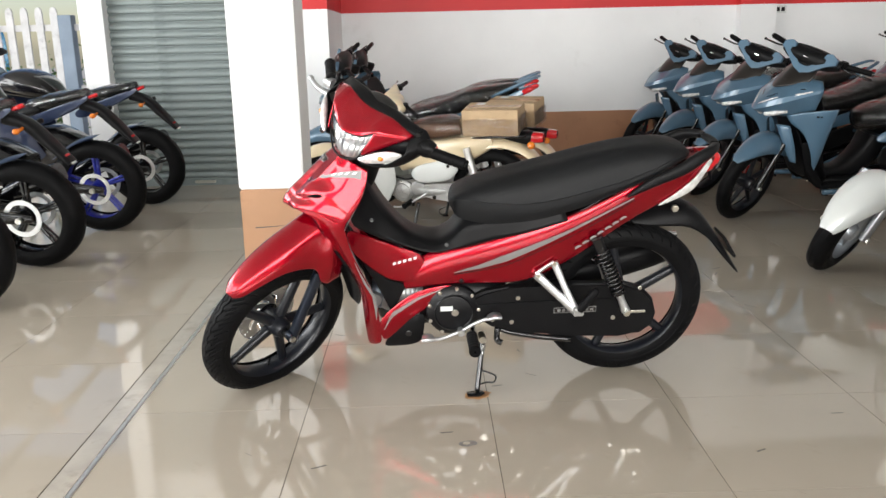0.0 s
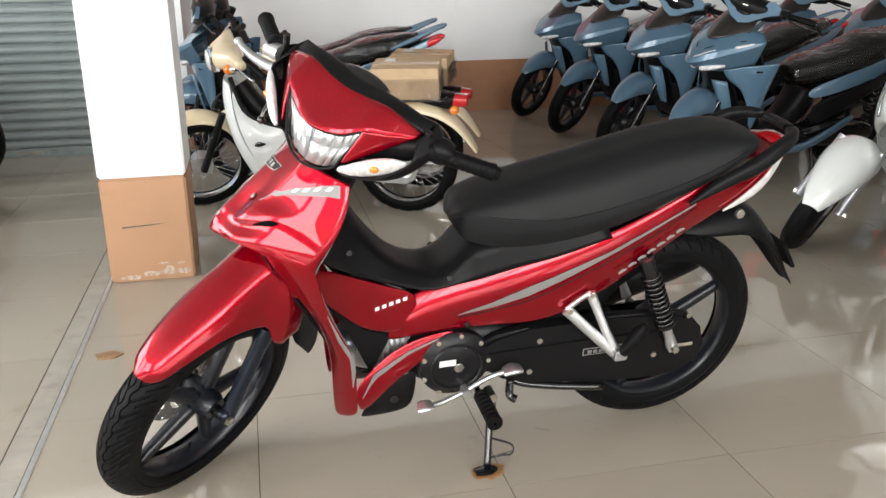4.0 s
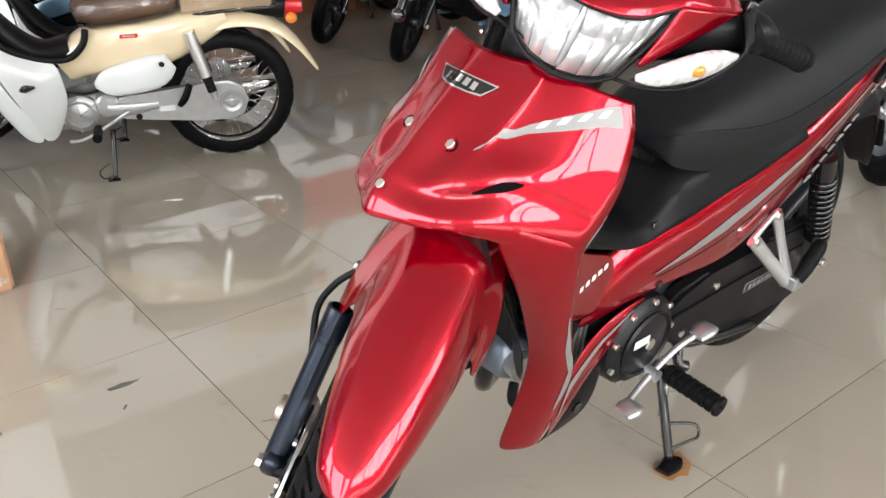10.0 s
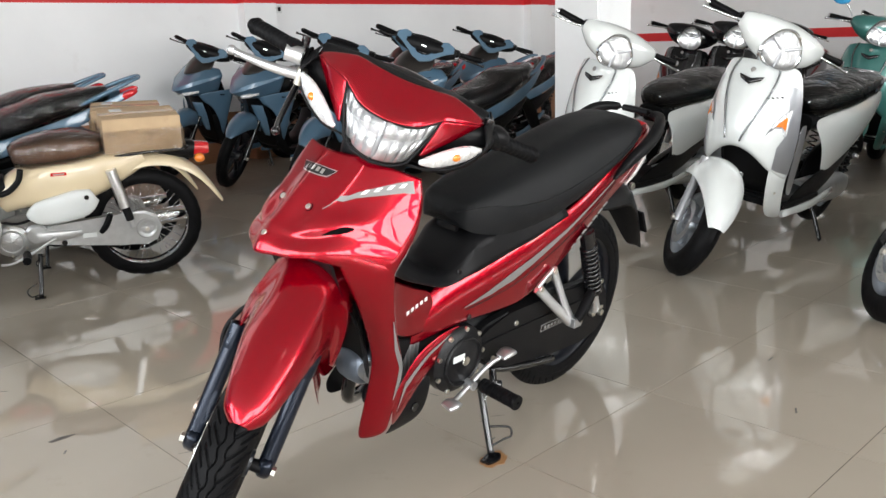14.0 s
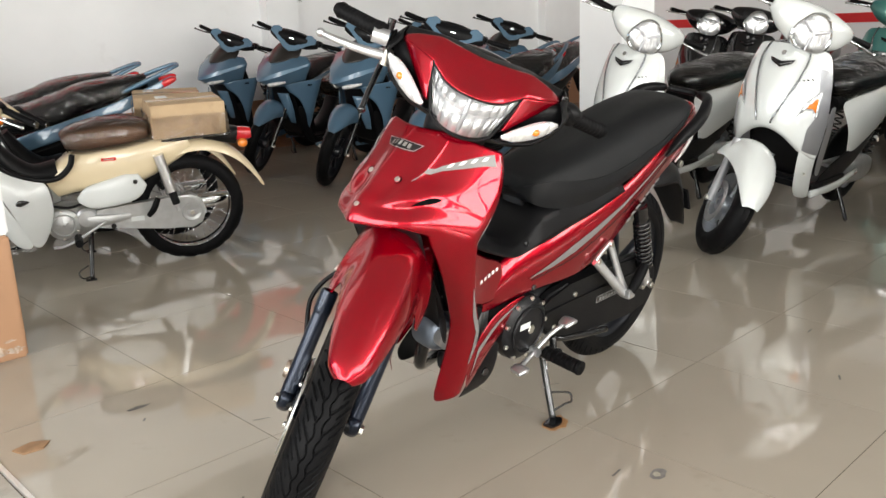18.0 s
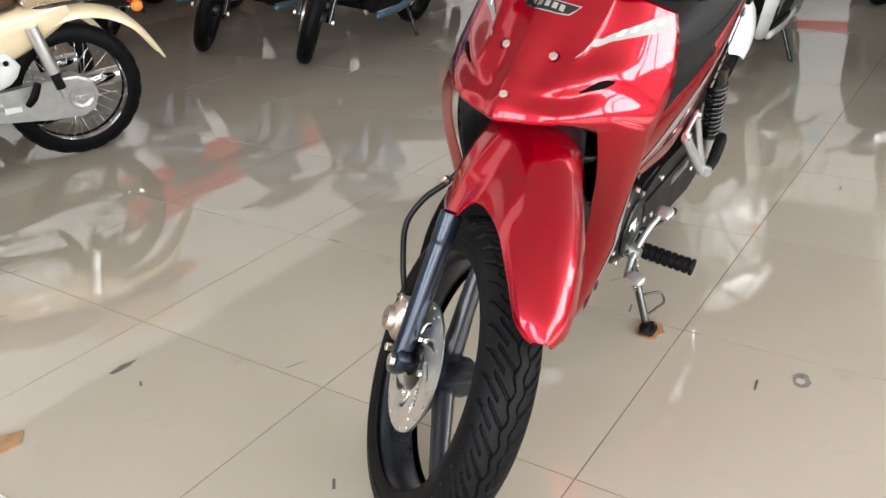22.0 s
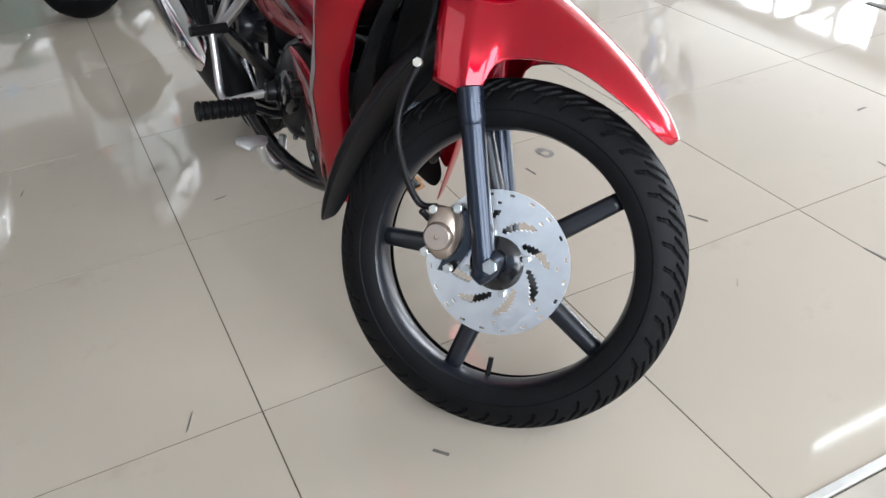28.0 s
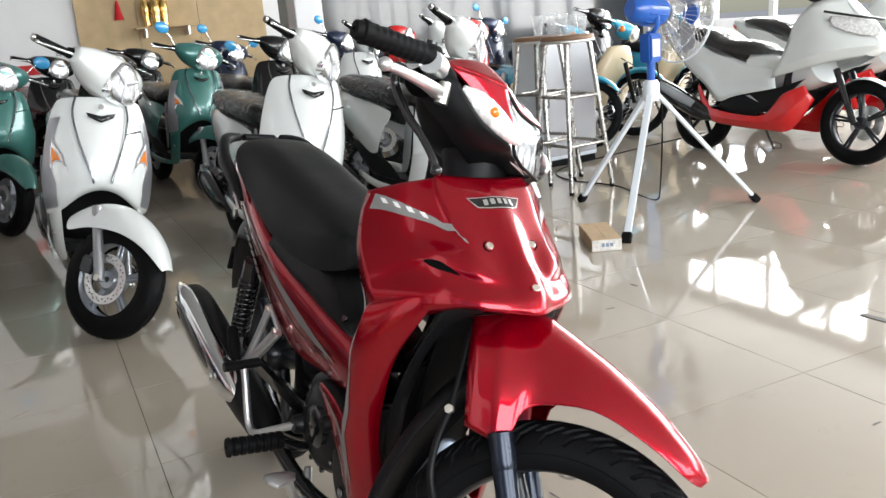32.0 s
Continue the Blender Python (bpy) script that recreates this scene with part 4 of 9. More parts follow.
def cowl_wing(s):
    part("cowl_wing", mir(loft([
        [(0.947, 0.103, 1.010), (0.912, 0.146, 1.011), (0.872, 0.181, 1.009)],
        [(0.957, 0.098, 0.985), (0.935, 0.127, 0.986), (0.907, 0.152, 0.985)],
        [(0.968, 0.093, 0.962), (0.957, 0.108, 0.961), (0.943, 0.121, 0.960)],
        [(0.978, 0.086, 0.936), (0.977, 0.088, 0.9355), (0.976, 0.090, 0.935)]]), s), RED, bike, m=LAMP, solid=0.004, smooth=40)
    w = part("turn_signal", mir(hull([(0.988, 0.090, 0.926, 0.004, 0.004), (0.974, 0.114, 0.934, 0.009, 0.014), (0.952, 0.146, 0.950, 0.011, 0.019), (0.930, 0.174, 0.964, 0.009, 0.016), (0.912, 0.196, 0.974, 0.003, 0.004)], (0.6, 0.8, 0), 16, 4), s), REFLECTOR, bike, "clear-lensed turn signal", m=LAMP, smooth=180)
    part("amber_bulb", mir(ball((0.955, 0.153, 0.954), 0.010, 0.011, 0.009), s), AMBER, w, m=LAMP, smooth=180)


both(cowl_wing)


def head_cover(s):
    part("head_side_cover", mir(loft([
        [(0.872, 0.183, 1.009), (0.848, 0.190, 1.018), (0.818, 0.184, 1.026)],
        [(0.892, 0.194, 0.994), (0.856, 0.204, 1.000), (0.812, 0.200, 1.004)],
        [(0.909, 0.199, 0.974), (0.866, 0.212, 0.980), (0.812, 0.206, 0.982)],
        [(0.948, 0.158, 0.930), (0.905, 0.182, 0.930), (0.850, 0.186, 0.938)],
        [(0.978, 0.104, 0.916), (0.940, 0.122, 0.902), (0.895, 0.130, 0.896)],
        [(0.972, 0.068, 0.908), (0.940, 0.072, 0.896), (0.906, 0.076, 0.880)],
        [(0.986, 0.0, 0.892), (0.945, 0.0, 0.886), (0.915, 0.0, 0.872)]]), s), BLACK, bike, "matt black side of the headlight cover", m=LAMP, solid=0.004, smooth=50)


both(head_cover)
# solid black disc whose colour stands for the shade in the bar opening
part("bar_hole_shade", lathe([(0.002, -0.212), (0.026, -0.212), (0.032, -0.208), (0.034, -0.204), (0.002, -0.200)], (0.846, 0, 0.978), 26), RECESS_SHADE, bike, "solid black disc drawn as the shaded handlebar opening", m=LAMP, smooth=40)
part("handle_cowl", hull([(0.842, -0.215, 0.984, 0.016, 0.016, 2.6), (0.850, -0.185, 0.975, 0.030, 0.026, 2.8), (0.860, -0.12, 0.955, 0.056, 0.040, 2.8), (0.866, 0, 0.942, 0.070, 0.055, 2.8), (0.860, 0.12, 0.955, 0.056, 0.040, 2.8), (0.850, 0.195, 0.978, 0.034, 0.026, 2.8), (0.838, 0.238, 0.985, 0.018, 0.018, 2.6)], (1, 0, 0), 18), BLACK, bike, "matt black lower handlebar cover", m=HEAD, smooth=60)
part("cowl_back", loft([
    [(0.898, 0, 1.040), (0.888, 0.090, 1.043), (0.868, 0.150, 1.027), (0.852, 0.184, 1.014)],
    [(0.835, 0, 1.034), (0.832, 0.090, 1.036), (0.826, 0.150, 1.030), (0.818, 0.184, 1.025)],
    [(0.800, 0, 0.965), (0.800, 0.09, 0.965), (0.808, 0.15, 0.972), (0.812, 0.196, 0.985)]], True), BLACK, bike, m=LAMP, solid=0.004, smooth=50)
part("speedometer", ball((0.835, 0, 1.030), 0.03, 0.075, 0.014), GLOSS_BLACK, bike, m=HEAD, smooth=180)
part("steering_neck", hull([(0.880, 0, 0.93, 0.085, 0.060), (0.895, 0, 0.88, 0.080, 0.055), (0.905, 0, 0.82, 0.07, 0.045), (0.91, 0, 0.77, 0.06, 0.04)], (0, 1, 0), 16), BLACK, bike, m=HEAD, smooth=60)


def grip(s):
    a, b = (V(0.846, 0.236, 0.983), V(0.764, 0.332, 0.958)) if s > 0 else (V(0.858, -0.222, 1.000), V(0.798, -0.316, 0.990))
    d = (b - a).normalized()
    q = STEER @ Matrix.Translation(a) @ d.to_track_quat('Z', 'Y').to_matrix().to_4x4()
    ln = (b - a).length
    prof = [(0.008, -0.02), (0.0185, -0.02), (0.0195, -0.012), (0.0185, 0.0)]
    for i in range(9):
        z = 0.006 + i * ln / 9.6
        prof += [(0.0165, z), (0.0175, z + 0.002), (0.0175, z + ln / 9.6 - 0.004)]
    prof += [(0.0185, ln - 0.006), (0.019, ln), (0.015, ln + 0.003), (0.015, ln + 0.008), (0.013, ln + 0.013), (0.004, ln + 0.014)]
    g = part("grip", lathe(prof, (0, 0, 0), 20, 'Z'), RUBBER, bike, "ribbed black rubber grip", m=q, smooth=50)
    if s > 0:
        part("switch_housing", hull([(0.846, 0.215 * s, 0.985, 0.022, 0.020, 3), (0.832, 0.240 * s, 0.984, 0.026, 0.025, 3), (0.822, 0.258 * s, 0.979, 0.020, 0.020, 3)], (1, 0, 0), 12), BLACK, g, m=STEER, smooth=50)
    if s < 0:
        lv = part("brake_lever", hull([(0.876, -0.178, 0.957, 0.013, 0.011, 3), (0.880, -0.205, 0.954, 0.012, 0.010, 3), (0.882, -0.25, 0.950, 0.0095, 0.009, 3), (0.872, -0.30, 0.946, 0.008, 0.0075, 3), (0.861, -0.330, 0.943, 0.007, 0.007, 3)], (1, 0, 0), 10), ALU, g, "polished silver brake lever", m=STEER, smooth=180)
        part("lever_ball", ball((0.860, -0.334, 0.943), 0.0105, 0.0105, 0.0105), ALU, lv, m=STEER, smooth=180)
        part("lever_pivot", rod((0.884, -0.178, 0.940), (0.884, -0.178, 0.974), 0.011, 14), ZINC, lv, m=STEER)
        cb = part("throttle_cable", tube([(0.806, -0.200, 0.972), (0.806, -0.192, 0.955), (0.824, -0.190, 0.930), (0.846, -0.190, 0.906), (0.873, -0.190, 0.884), (0.898, -0.190, 0.858), (0.912, -0.188, 0.838)], 0.0078, 10, 4, None, 0.0060), GLOSS_BLACK, g, "curved black cable boot", m=STEER, smooth=180)
        part("cable_end", ball((0.913, -0.188, 0.836), 0.0095, 0.0095, 0.0095), GLOSS_BLACK, cb, m=STEER, smooth=180)
        part("bar_clamp", hull([(0.868, -0.19, 0.992, 0.02, 0.018), (0.872, -0.225, 0.99, 0.018, 0.018)], (1, 0, 0), 10), ALU, g, m=STEER, smooth=60)
        part("mirror_mount", rod((0.852, -0.195, 1.0), (0.850, -0.197, 1.03), 0.009, 12), GLOSS_BLACK, g, m=STEER)
        part("chrome_bar", rod((0.842, -0.205, 0.988), (0.846, -0.232, 0.984), 0.012, 14), CHROME, g, m=STEER)
    else:
        part("mirror_mount", rod((0.852, 0.212, 0.995), (0.850, 0.214, 1.022), 0.009, 12), GLOSS_BLACK, g, m=STEER)


both(grip)

# front cowl
cowl = part("front_cowl", loft([
    [(0.968, 0, 0.872), (0.962, 0.040, 0.872), (0.948, 0.082, 0.873), (0.944, 0.090, 0.868), (0.915, 0.130, 0.856), (0.868, 0.166, 0.838)],
    [(1.000, 0, 0.846), (0.991, 0.040, 0.842), (0.972, 0.084, 0.846), (0.966, 0.094, 0.840), (0.930, 0.142, 0.820), (0.874, 0.180, 0.800)],
    [(1.048, 0, 0.803), (1.036, 0.038, 0.795), (1.018, 0.078, 0.798), (1.011, 0.089, 0.790), (0.964, 0.146, 0.774), (0.892, 0.192, 0.752)],
    [(1.088, 0, 0.764), (1.077, 0.034, 0.752), (1.066, 0.066, 0.760), (1.052, 0.084, 0.762), (1.006, 0.130, 0.756), (0.914, 0.196, 0.716)],
    [(1.112, 0, 0.743), (1.099, 0.034, 0.733), (1.086, 0.064, 0.738), (1.067, 0.088, 0.743), (1.012, 0.130, 0.746), (0.922, 0.196, 0.706)],
    [(1.123, 0, 0.731), (1.109, 0.034, 0.721), (1.092, 0.064, 0.722), (1.070, 0.088, 0.725), (1.022, 0.130, 0.730), (0.926, 0.196, 0.698)],
    [(1.139, 0, 0.714), (1.125, 0.034, 0.706), (1.110, 0.068, 0.705), (1.092, 0.092, 0.706), (1.044, 0.132, 0.704), (0.940, 0.194, 0.680)],
    [(1.149, 0, 0.694), (1.131, 0.036, 0.692), (1.114, 0.070, 0.692), (1.096, 0.094, 0.693), (1.048, 0.132, 0.686), (0.948, 0.190, 0.656)],
    [(1.145, 0, 0.685), (1.126, 0.036, 0.685), (1.108, 0.070, 0.686), (1.088, 0.092, 0.687), (1.044, 0.129, 0.676), (0.946, 0.188, 0.646)],
    [(1.100, 0, 0.678), (1.088, 0.036, 0.680), (1.074, 0.068, 0.682), (1.060, 0.084, 0.682), (1.026, 0.122, 0.664), (0.942, 0.184, 0.636)]], True, 5, 5, folds=(), row_folds=(7,)), RED, bike, solid=0.004, smooth=50)


def splay(bm, s, far=0.032):
    """Mirrors a panel for the off side, whose lower half stands further out."""
    bm = mir(bm, s)
    if s < 0:
        for v in bm.verts:
            k = min(1.0, max(0.0, (0.700 - v.co.z) / 0.14))
            v.co += V(-0.006, -far, 0.010) * (k * k * (3 - 2 * k))
    return bm


def leg_shield(s):
    sh = part("leg_shield", splay(sheet([
        [(1.046, 0.128, 0.700), (1.024, 0.147, 0.697), (0.988, 0.173, 0.684), (0.942, 0.189, 0.668)],
        [(1.048, 0.128, 0.682), (1.022, 0.150, 0.678), (0.987, 0.176, 0.667), (0.944, 0.190, 0.652)],
        [(1.026, 0.130, 0.640), (1.004, 0.152, 0.632), (0.974, 0.174, 0.618), (0.936, 0.185, 0.604)],
        [(0.982, 0.126, 0.568), (0.965, 0.146, 0.560), (0.950, 0.165, 0.550), (0.918, 0.174, 0.540)],
        [(0.944, 0.114, 0.492), (0.928, 0.138, 0.484), (0.918, 0.156, 0.474), (0.886, 0.164, 0.462)],
        [(0.914, 0.110, 0.425), (0.902, 0.132, 0.416), (0.888, 0.150, 0.408), (0.856, 0.156, 0.400)],
        [(0.906, 0.094, 0.340), (0.892, 0.114, 0.334), (0.876, 0.132, 0.326), (0.852, 0.138, 0.318)],
        [(0.902, 0.072, 0.240), (0.886, 0.094, 0.240), (0.868, 0.114, 0.244), (0.848, 0.120, 0.248)],
        [(0.895, 0.056, 0.172), (0.880, 0.078, 0.180), (0.862, 0.100, 0.192), (0.844, 0.108, 0.204)]]), s), RED, bike, solid=0.004, sub=2)
    part("stripe_decal", splay(sheet([
        [(0.9235, 0.1776, 0.535), (0.9215, 0.1786, 0.533)],
        [(0.898, 0.1625, 0.455), (0.886, 0.1665, 0.452)],
        [(0.872, 0.1555, 0.402), (0.857, 0.1590, 0.400)],
        [(0.866, 0.1450, 0.355), (0.856, 0.1480, 0.358)],
        [(0.862, 0.1330, 0.305), (0.860, 0.1330, 0.305)]]), s), SILVER_DECAL, sh, "silver stripe", wrap=sh)
    part("inner_splash", splay(sheet([
        [(1.085, 0.03, 0.682), (1.046, 0.120, 0.690)],
        [(1.060, 0.04, 0.670), (1.036, 0.116, 0.650)],
        [(1.000, 0.05, 0.655), (1.000, 0.110, 0.570)],
        [(0.945, 0.05, 0.560), (0.955, 0.108, 0.490)],
        [(0.900, 0.05, 0.470), (0.912, 0.104, 0.420)],
        [(0.878, 0.05, 0.350), (0.893, 0.090, 0.330)]]), s), BLACK, sh, "black inner splash panel", solid=0.003, sub=1)
    part("inner_trim", splay(tube([(0.874, 0.164, 0.834), (0.880, 0.184, 0.780), (0.918, 0.194, 0.706), (0.945, 0.186, 0.650), (0.932, 0.178, 0.590), (0.905, 0.166, 0.510), (0.872, 0.156, 0.432)], 0.0011, 6), s), SILVER_DECAL, sh, "thin silver edge line", smooth=180)


both(leg_shield)
part("splash_back", sheet([
    [(1.07, 0, 0.672), (1.065, 0.09, 0.668)], [(0.985, 0, 0.66), (0.99, 0.08, 0.65)], [(0.93, 0, 0.56), (0.94, 0.075, 0.55)],
    [(0.885, 0, 0.46), (0.895, 0.07, 0.46)], [(0.865, 0, 0.36), (0.875, 0.062, 0.36)]], True), BLACK, bike, solid=0.003, sub=1)


def cowl_bits(s):
    # the vent isn't cut out: a black sheet on the cowl paints its shade
    part("vent_shade", mir(sheet([[(1.064, 0.098, 0.7340), (1.064, 0.0985, 0.7325)], [(1.048, 0.106, 0.743), (1.050, 0.108, 0.7355)], [(1.034, 0.115, 0.750), (1.037, 0.119, 0.738)], [(1.022, 0.125, 0.752), (1.026, 0.130, 0.742)], [(1.012, 0.133, 0.7490), (1.013, 0.134, 0.7465)]]), s), RECESS_SHADE, cowl, "flat black patch drawn as the shade in an air slot", wrap=cowl)
    part("model_decal", mir(sheet([
        [(1.048, 0.070, 0.782), (1.048, 0.071, 0.780)], [(0.988, 0.108, 0.812), (0.993, 0.111, 0.802)], [(0.945, 0.138, 0.826), (0.952, 0.143, 0.808)],
        [(0.905, 0.156, 0.832), (0.910, 0.165, 0.811)], [(0.886, 0.166, 0.834), (0.888, 0.176, 0.809)]]), s), SILVER_DECAL, cowl, "silver model decal", m=Matrix.Translation((0.004, 0.004 * s, 0.006)), wrap=cowl, lift=0.0010)
    for i in range(4):
        x, y, z = 0.984 - 0.023 * i, 0.113 + 0.0130 * i, 0.8075 + 0.0038 * i
        part("decal_stroke", mir(sheet([[(x, y, z), (x - 0.009, y + 0.006, z + 0.0008)], [(x - 0.009, y + 0.003, z + 0.0085), (x - 0.018, y + 0.009, z + 0.0095)]]), s), WHITE_DECAL, cowl, m=Matrix.Translation((0.004, 0.004 * s, 0.006)), wrap=cowl, lift=0.0018)


both(cowl_bits)
# screws, each in a black ring that paints the shade of its recess
for p in ((1.1268, 0, 0.7218), (1.052, 0.040, 0.774), (1.052, -0.040, 0.774)):
    b = part("bolt_recess", lathe([(0.008, -0.003), (0.0085, 0.0015), (0.0100, 0.0018), (0.0108, -0.001), (0.0108, -0.004)], (0, 0, 0), 20, 'Z'), RECESS_SHADE, cowl, m=Matrix.Translation(p) @ pose(0, 0, 0, 0, 45, 0), smooth=60)
    bolt("cowl_screw", (p[0], p[1], p[2]), (0.7, 0, 0.7), 0.0070, b, h=0.004)
em = part("emblem", sheet([[(0.995, -0.050, 0.838), (1.004, -0.038, 0.824)], [(0.999, -0.025, 0.839), (1.010, -0.02, 0.823)], [(1.001, 0, 0.8395), (1.012, 0, 0.8225)], [(0.999, 0.025, 0.839), (1.010, 0.02, 0.823)], [(0.995, 0.050, 0.838), (1.004, 0.038, 0.824)]]), GLOSS_BLACK, cowl, "black emblem plate with a silver rim", m=Matrix.Translation((0.008, 0, 0.012)), wrap=cowl, lift=0.002)
part("emblem_rim", sheet([[(0.993, -0.054, 0.840), (1.006, -0.040, 0.822)], [(0.998, -0.025, 0.841), (1.012, -0.02, 0.821)], [(1.000, 0, 0.8415), (1.014, 0, 0.8205)], [(0.998, 0.025, 0.841), (1.012, 0.02, 0.821)], [(0.993, 0.054, 0.840), (1.006, 0.040, 0.822)]]), CHROME, em, m=Matrix.Translation((0.008, 0, 0.012)), wrap=cowl, lift=0.0012)
for i in range(5):
    y = -0.026 + 0.013 * i
    part("emblem_bar", sheet([[(1.001, y - 0.004, 0.835), (1.008, y - 0.004, 0.826)], [(1.001, y + 0.004, 0.835), (1.008, y + 0.004, 0.826)]]), CHROME, em, m=Matrix.Translation((0.008, 0, 0.012)), wrap=cowl, lift=0.003)

# centre tunnel and side covers
part("leg_tunnel", loft([
    [(0.880, 0, 0.815), (0.880, 0.055, 0.812), (0.885, 0.090, 0.800), (0.905, 0.150, 0.760)],
    [(0.862, 0, 0.745), (0.862, 0.055, 0.742), (0.868, 0.085, 0.730), (0.925, 0.150, 0.665)],
    [(0.815, 0, 0.662), (0.815, 0.050, 0.660), (0.822, 0.078, 0.645), (0.860, 0.112, 0.602)],
    [(0.745, 0, 0.585), (0.745, 0.050, 0.583), (0.750, 0.075, 0.572), (0.765, 0.098, 0.556)],
    [(0.665, 0, 0.553), (0.665, 0.050, 0.551), (0.665, 0.076, 0.543), (0.670, 0.094, 0.524)],
    [(0.607, 0, 0.575), (0.607, 0.052, 0.573), (0.605, 0.080, 0.562), (0.595, 0.097, 0.536)],
    [(0.560, 0, 0.622), (0.560, 0.058, 0.620), (0.555, 0.086, 0.606), (0.540, 0.101, 0.548)],
    [(0.500, 0, 0.638), (0.500, 0.060, 0.636), (0.480, 0.093, 0.620), (0.460, 0.107, 0.570)],
    [(0.400, 0, 0.645), (0.400, 0.060, 0.643), (0.380, 0.100, 0.628), (0.360, 0.113, 0.592)],
    [(0.250, 0, 0.670), (0.250, 0.060, 0.668), (0.240, 0.108, 0.655), (0.230, 0.119, 0.630)]], True, 4, 4, folds=(2,)), BLACK, bike, "matt black plastic step-through cover", solid=0.004, smooth=40)
for x, y, z in ((0.862, 0.118, 0.655), (0.622, 0.090, 0.548)):
    for s in (1, -1):
        bolt("tunnel_screw", (x, (y - 0.004) * s, z), (0.1, s, 0.3), 0.0075, bike, material=GLOSS_BLACK, h=0.006)


def body_side(s):
    inner = part("inner_cover", mir(sheet([
        [(0.955, 0.150, 0.655), (0.935, 0.155, 0.560)], [(0.900, 0.112, 0.615), (0.890, 0.118, 0.505)], [(0.830, 0.090, 0.580), (0.828, 0.096, 0.430)],
        [(0.755, 0.078, 0.538), (0.757, 0.088, 0.412)], [(0.690, 0.074, 0.520), (0.690, 0.082, 0.420)]]), s), RED, bike, "red inner side cover", solid=0.004, sub=2)
    for i in range(5):
        x = 0.800 - 0.017 * i
        part("name_bar", mir(sheet([[(x - 0.011, 0.097 - 0.0035 * i, 0.487 + 0.003 * i), (x, 0.097 - 0.0035 * i, 0.485 + 0.003 * i)], [(x - 0.011, 0.097 - 0.0035 * i, 0.4965 + 0.003 * i), (x, 0.097 - 0.0035 * i, 0.4945 + 0.003 * i)]]), s), WHITE_DECAL, inner, wrap=inner)
    part("knee_gap", mir(plate([(0.930, 0.545), (0.825, 0.425), (0.755, 0.408), (0.808, 0.300), (0.860, 0.42)], 0.050, 0.082, bevel=0.004), s), BLACK, bike)
    sc = part("side_cover", mir(sheet([
        [(0.770, 0.060, 0.460), (0.770, 0.084, 0.430), (0.770, 0.086, 0.405), (0.770, 0.080, 0.385)],
        [(0.690, 0.066, 0.518), (0.690, 0.086, 0.480), (0.690, 0.092, 0.440), (0.688, 0.088, 0.400)],
        [(0.600, 0.074, 0.540), (0.600, 0.096, 0.505), (0.595, 0.100, 0.460), (0.590, 0.094, 0.408)],
        [(0.480, 0.088, 0.572), (0.480, 0.108, 0.540), (0.475, 0.114, 0.485), (0.470, 0.100, 0.405)],
        [(0.363, 0.104, 0.602), (0.363, 0.120, 0.572), (0.362, 0.124, 0.510), (0.370, 0.106, 0.402)],
        [(0.244, 0.116, 0.638), (0.244, 0.128, 0.615), (0.240, 0.130, 0.565), (0.240, 0.112, 0.465)],
        [(0.120, 0.118, 0.694), (0.120, 0.127, 0.672), (0.118, 0.128, 0.630), (0.115, 0.108, 0.552)],
        [(0.000, 0.114, 0.752), (0.000, 0.120, 0.730), (0.000, 0.120, 0.690), (0.000, 0.102, 0.632)],
        [(-0.110, 0.100, 0.785), (-0.110, 0.107, 0.766), (-0.112, 0.107, 0.730), (-0.114, 0.102, 0.690)],
        [(-0.200, 0.078, 0.808), (-0.200, 0.084, 0.798), (-0.200, 0.086, 0.776), (-0.200, 0.084, 0.748)],
        [(-0.262, 0.045, 0.815), (-0.262, 0.050, 0.808), (-0.262, 0.050, 0.800), (-0.262, 0.046, 0.792)]]), s), RED, bike, "glossy red side cover", solid=0.004, sub=2)
    part("side_stripe", mir(sheet([
        [(0.600, 0.1015, 0.452), (0.600, 0.1015, 0.450)], [(0.520, 0.1105, 0.480), (0.515, 0.1105, 0.466)], [(0.440, 0.118, 0.514), (0.430, 0.1175, 0.492)],
        [(0.36, 0.1255, 0.546), (0.355, 0.1245, 0.526)], [(0.240, 0.1315, 0.596), (0.240, 0.1315, 0.584)], [(0.120, 0.130, 0.655), (0.120, 0.130, 0.647)], [(0.020, 0.1225, 0.704), (0.020, 0.1225, 0.698)]]), s), SILVER_DECAL, sc, "long silver stripe", wrap=sc)
    part("dark_line", mir(tube([(0.600, 0.1015, 0.4475), (0.515, 0.1105, 0.463), (0.430, 0.1175, 0.482), (0.355, 0.1245, 0.516), (0.240, 0.1315, 0.573), (0.120, 0.130, 0.637), (0.020, 0.1225, 0.694)], 0.0014, 5), s), GLOSS_BLACK, sc, m=Matrix.Translation((0, 0.0025 * s, 0)))
    for i in range(7):
        x = 0.205 - 0.024 * i
        z = 0.535 + 0.0155 * i
        part("script_bar", mir(hull([(x, 0.128 - 0.0012 * i, z, 0.0012, 0.003), (x - 0.010, 0.1285 - 0.0012 * i, z + 0.008, 0.0012, 0.0042), (x - 0.02, 0.128 - 0.0012 * i, z + 0.010, 0.0012, 0.002)], (0, 1, 0), 8, 2), s), SILVER_DECAL, sc, m=Matrix.Translation((0, 0.0015 * s, 0)))
    bolt("cover_screw", (0.575, 0.094 * s, 0.420), (0, s, 0), 0.008, sc, material=GLOSS_BLACK)
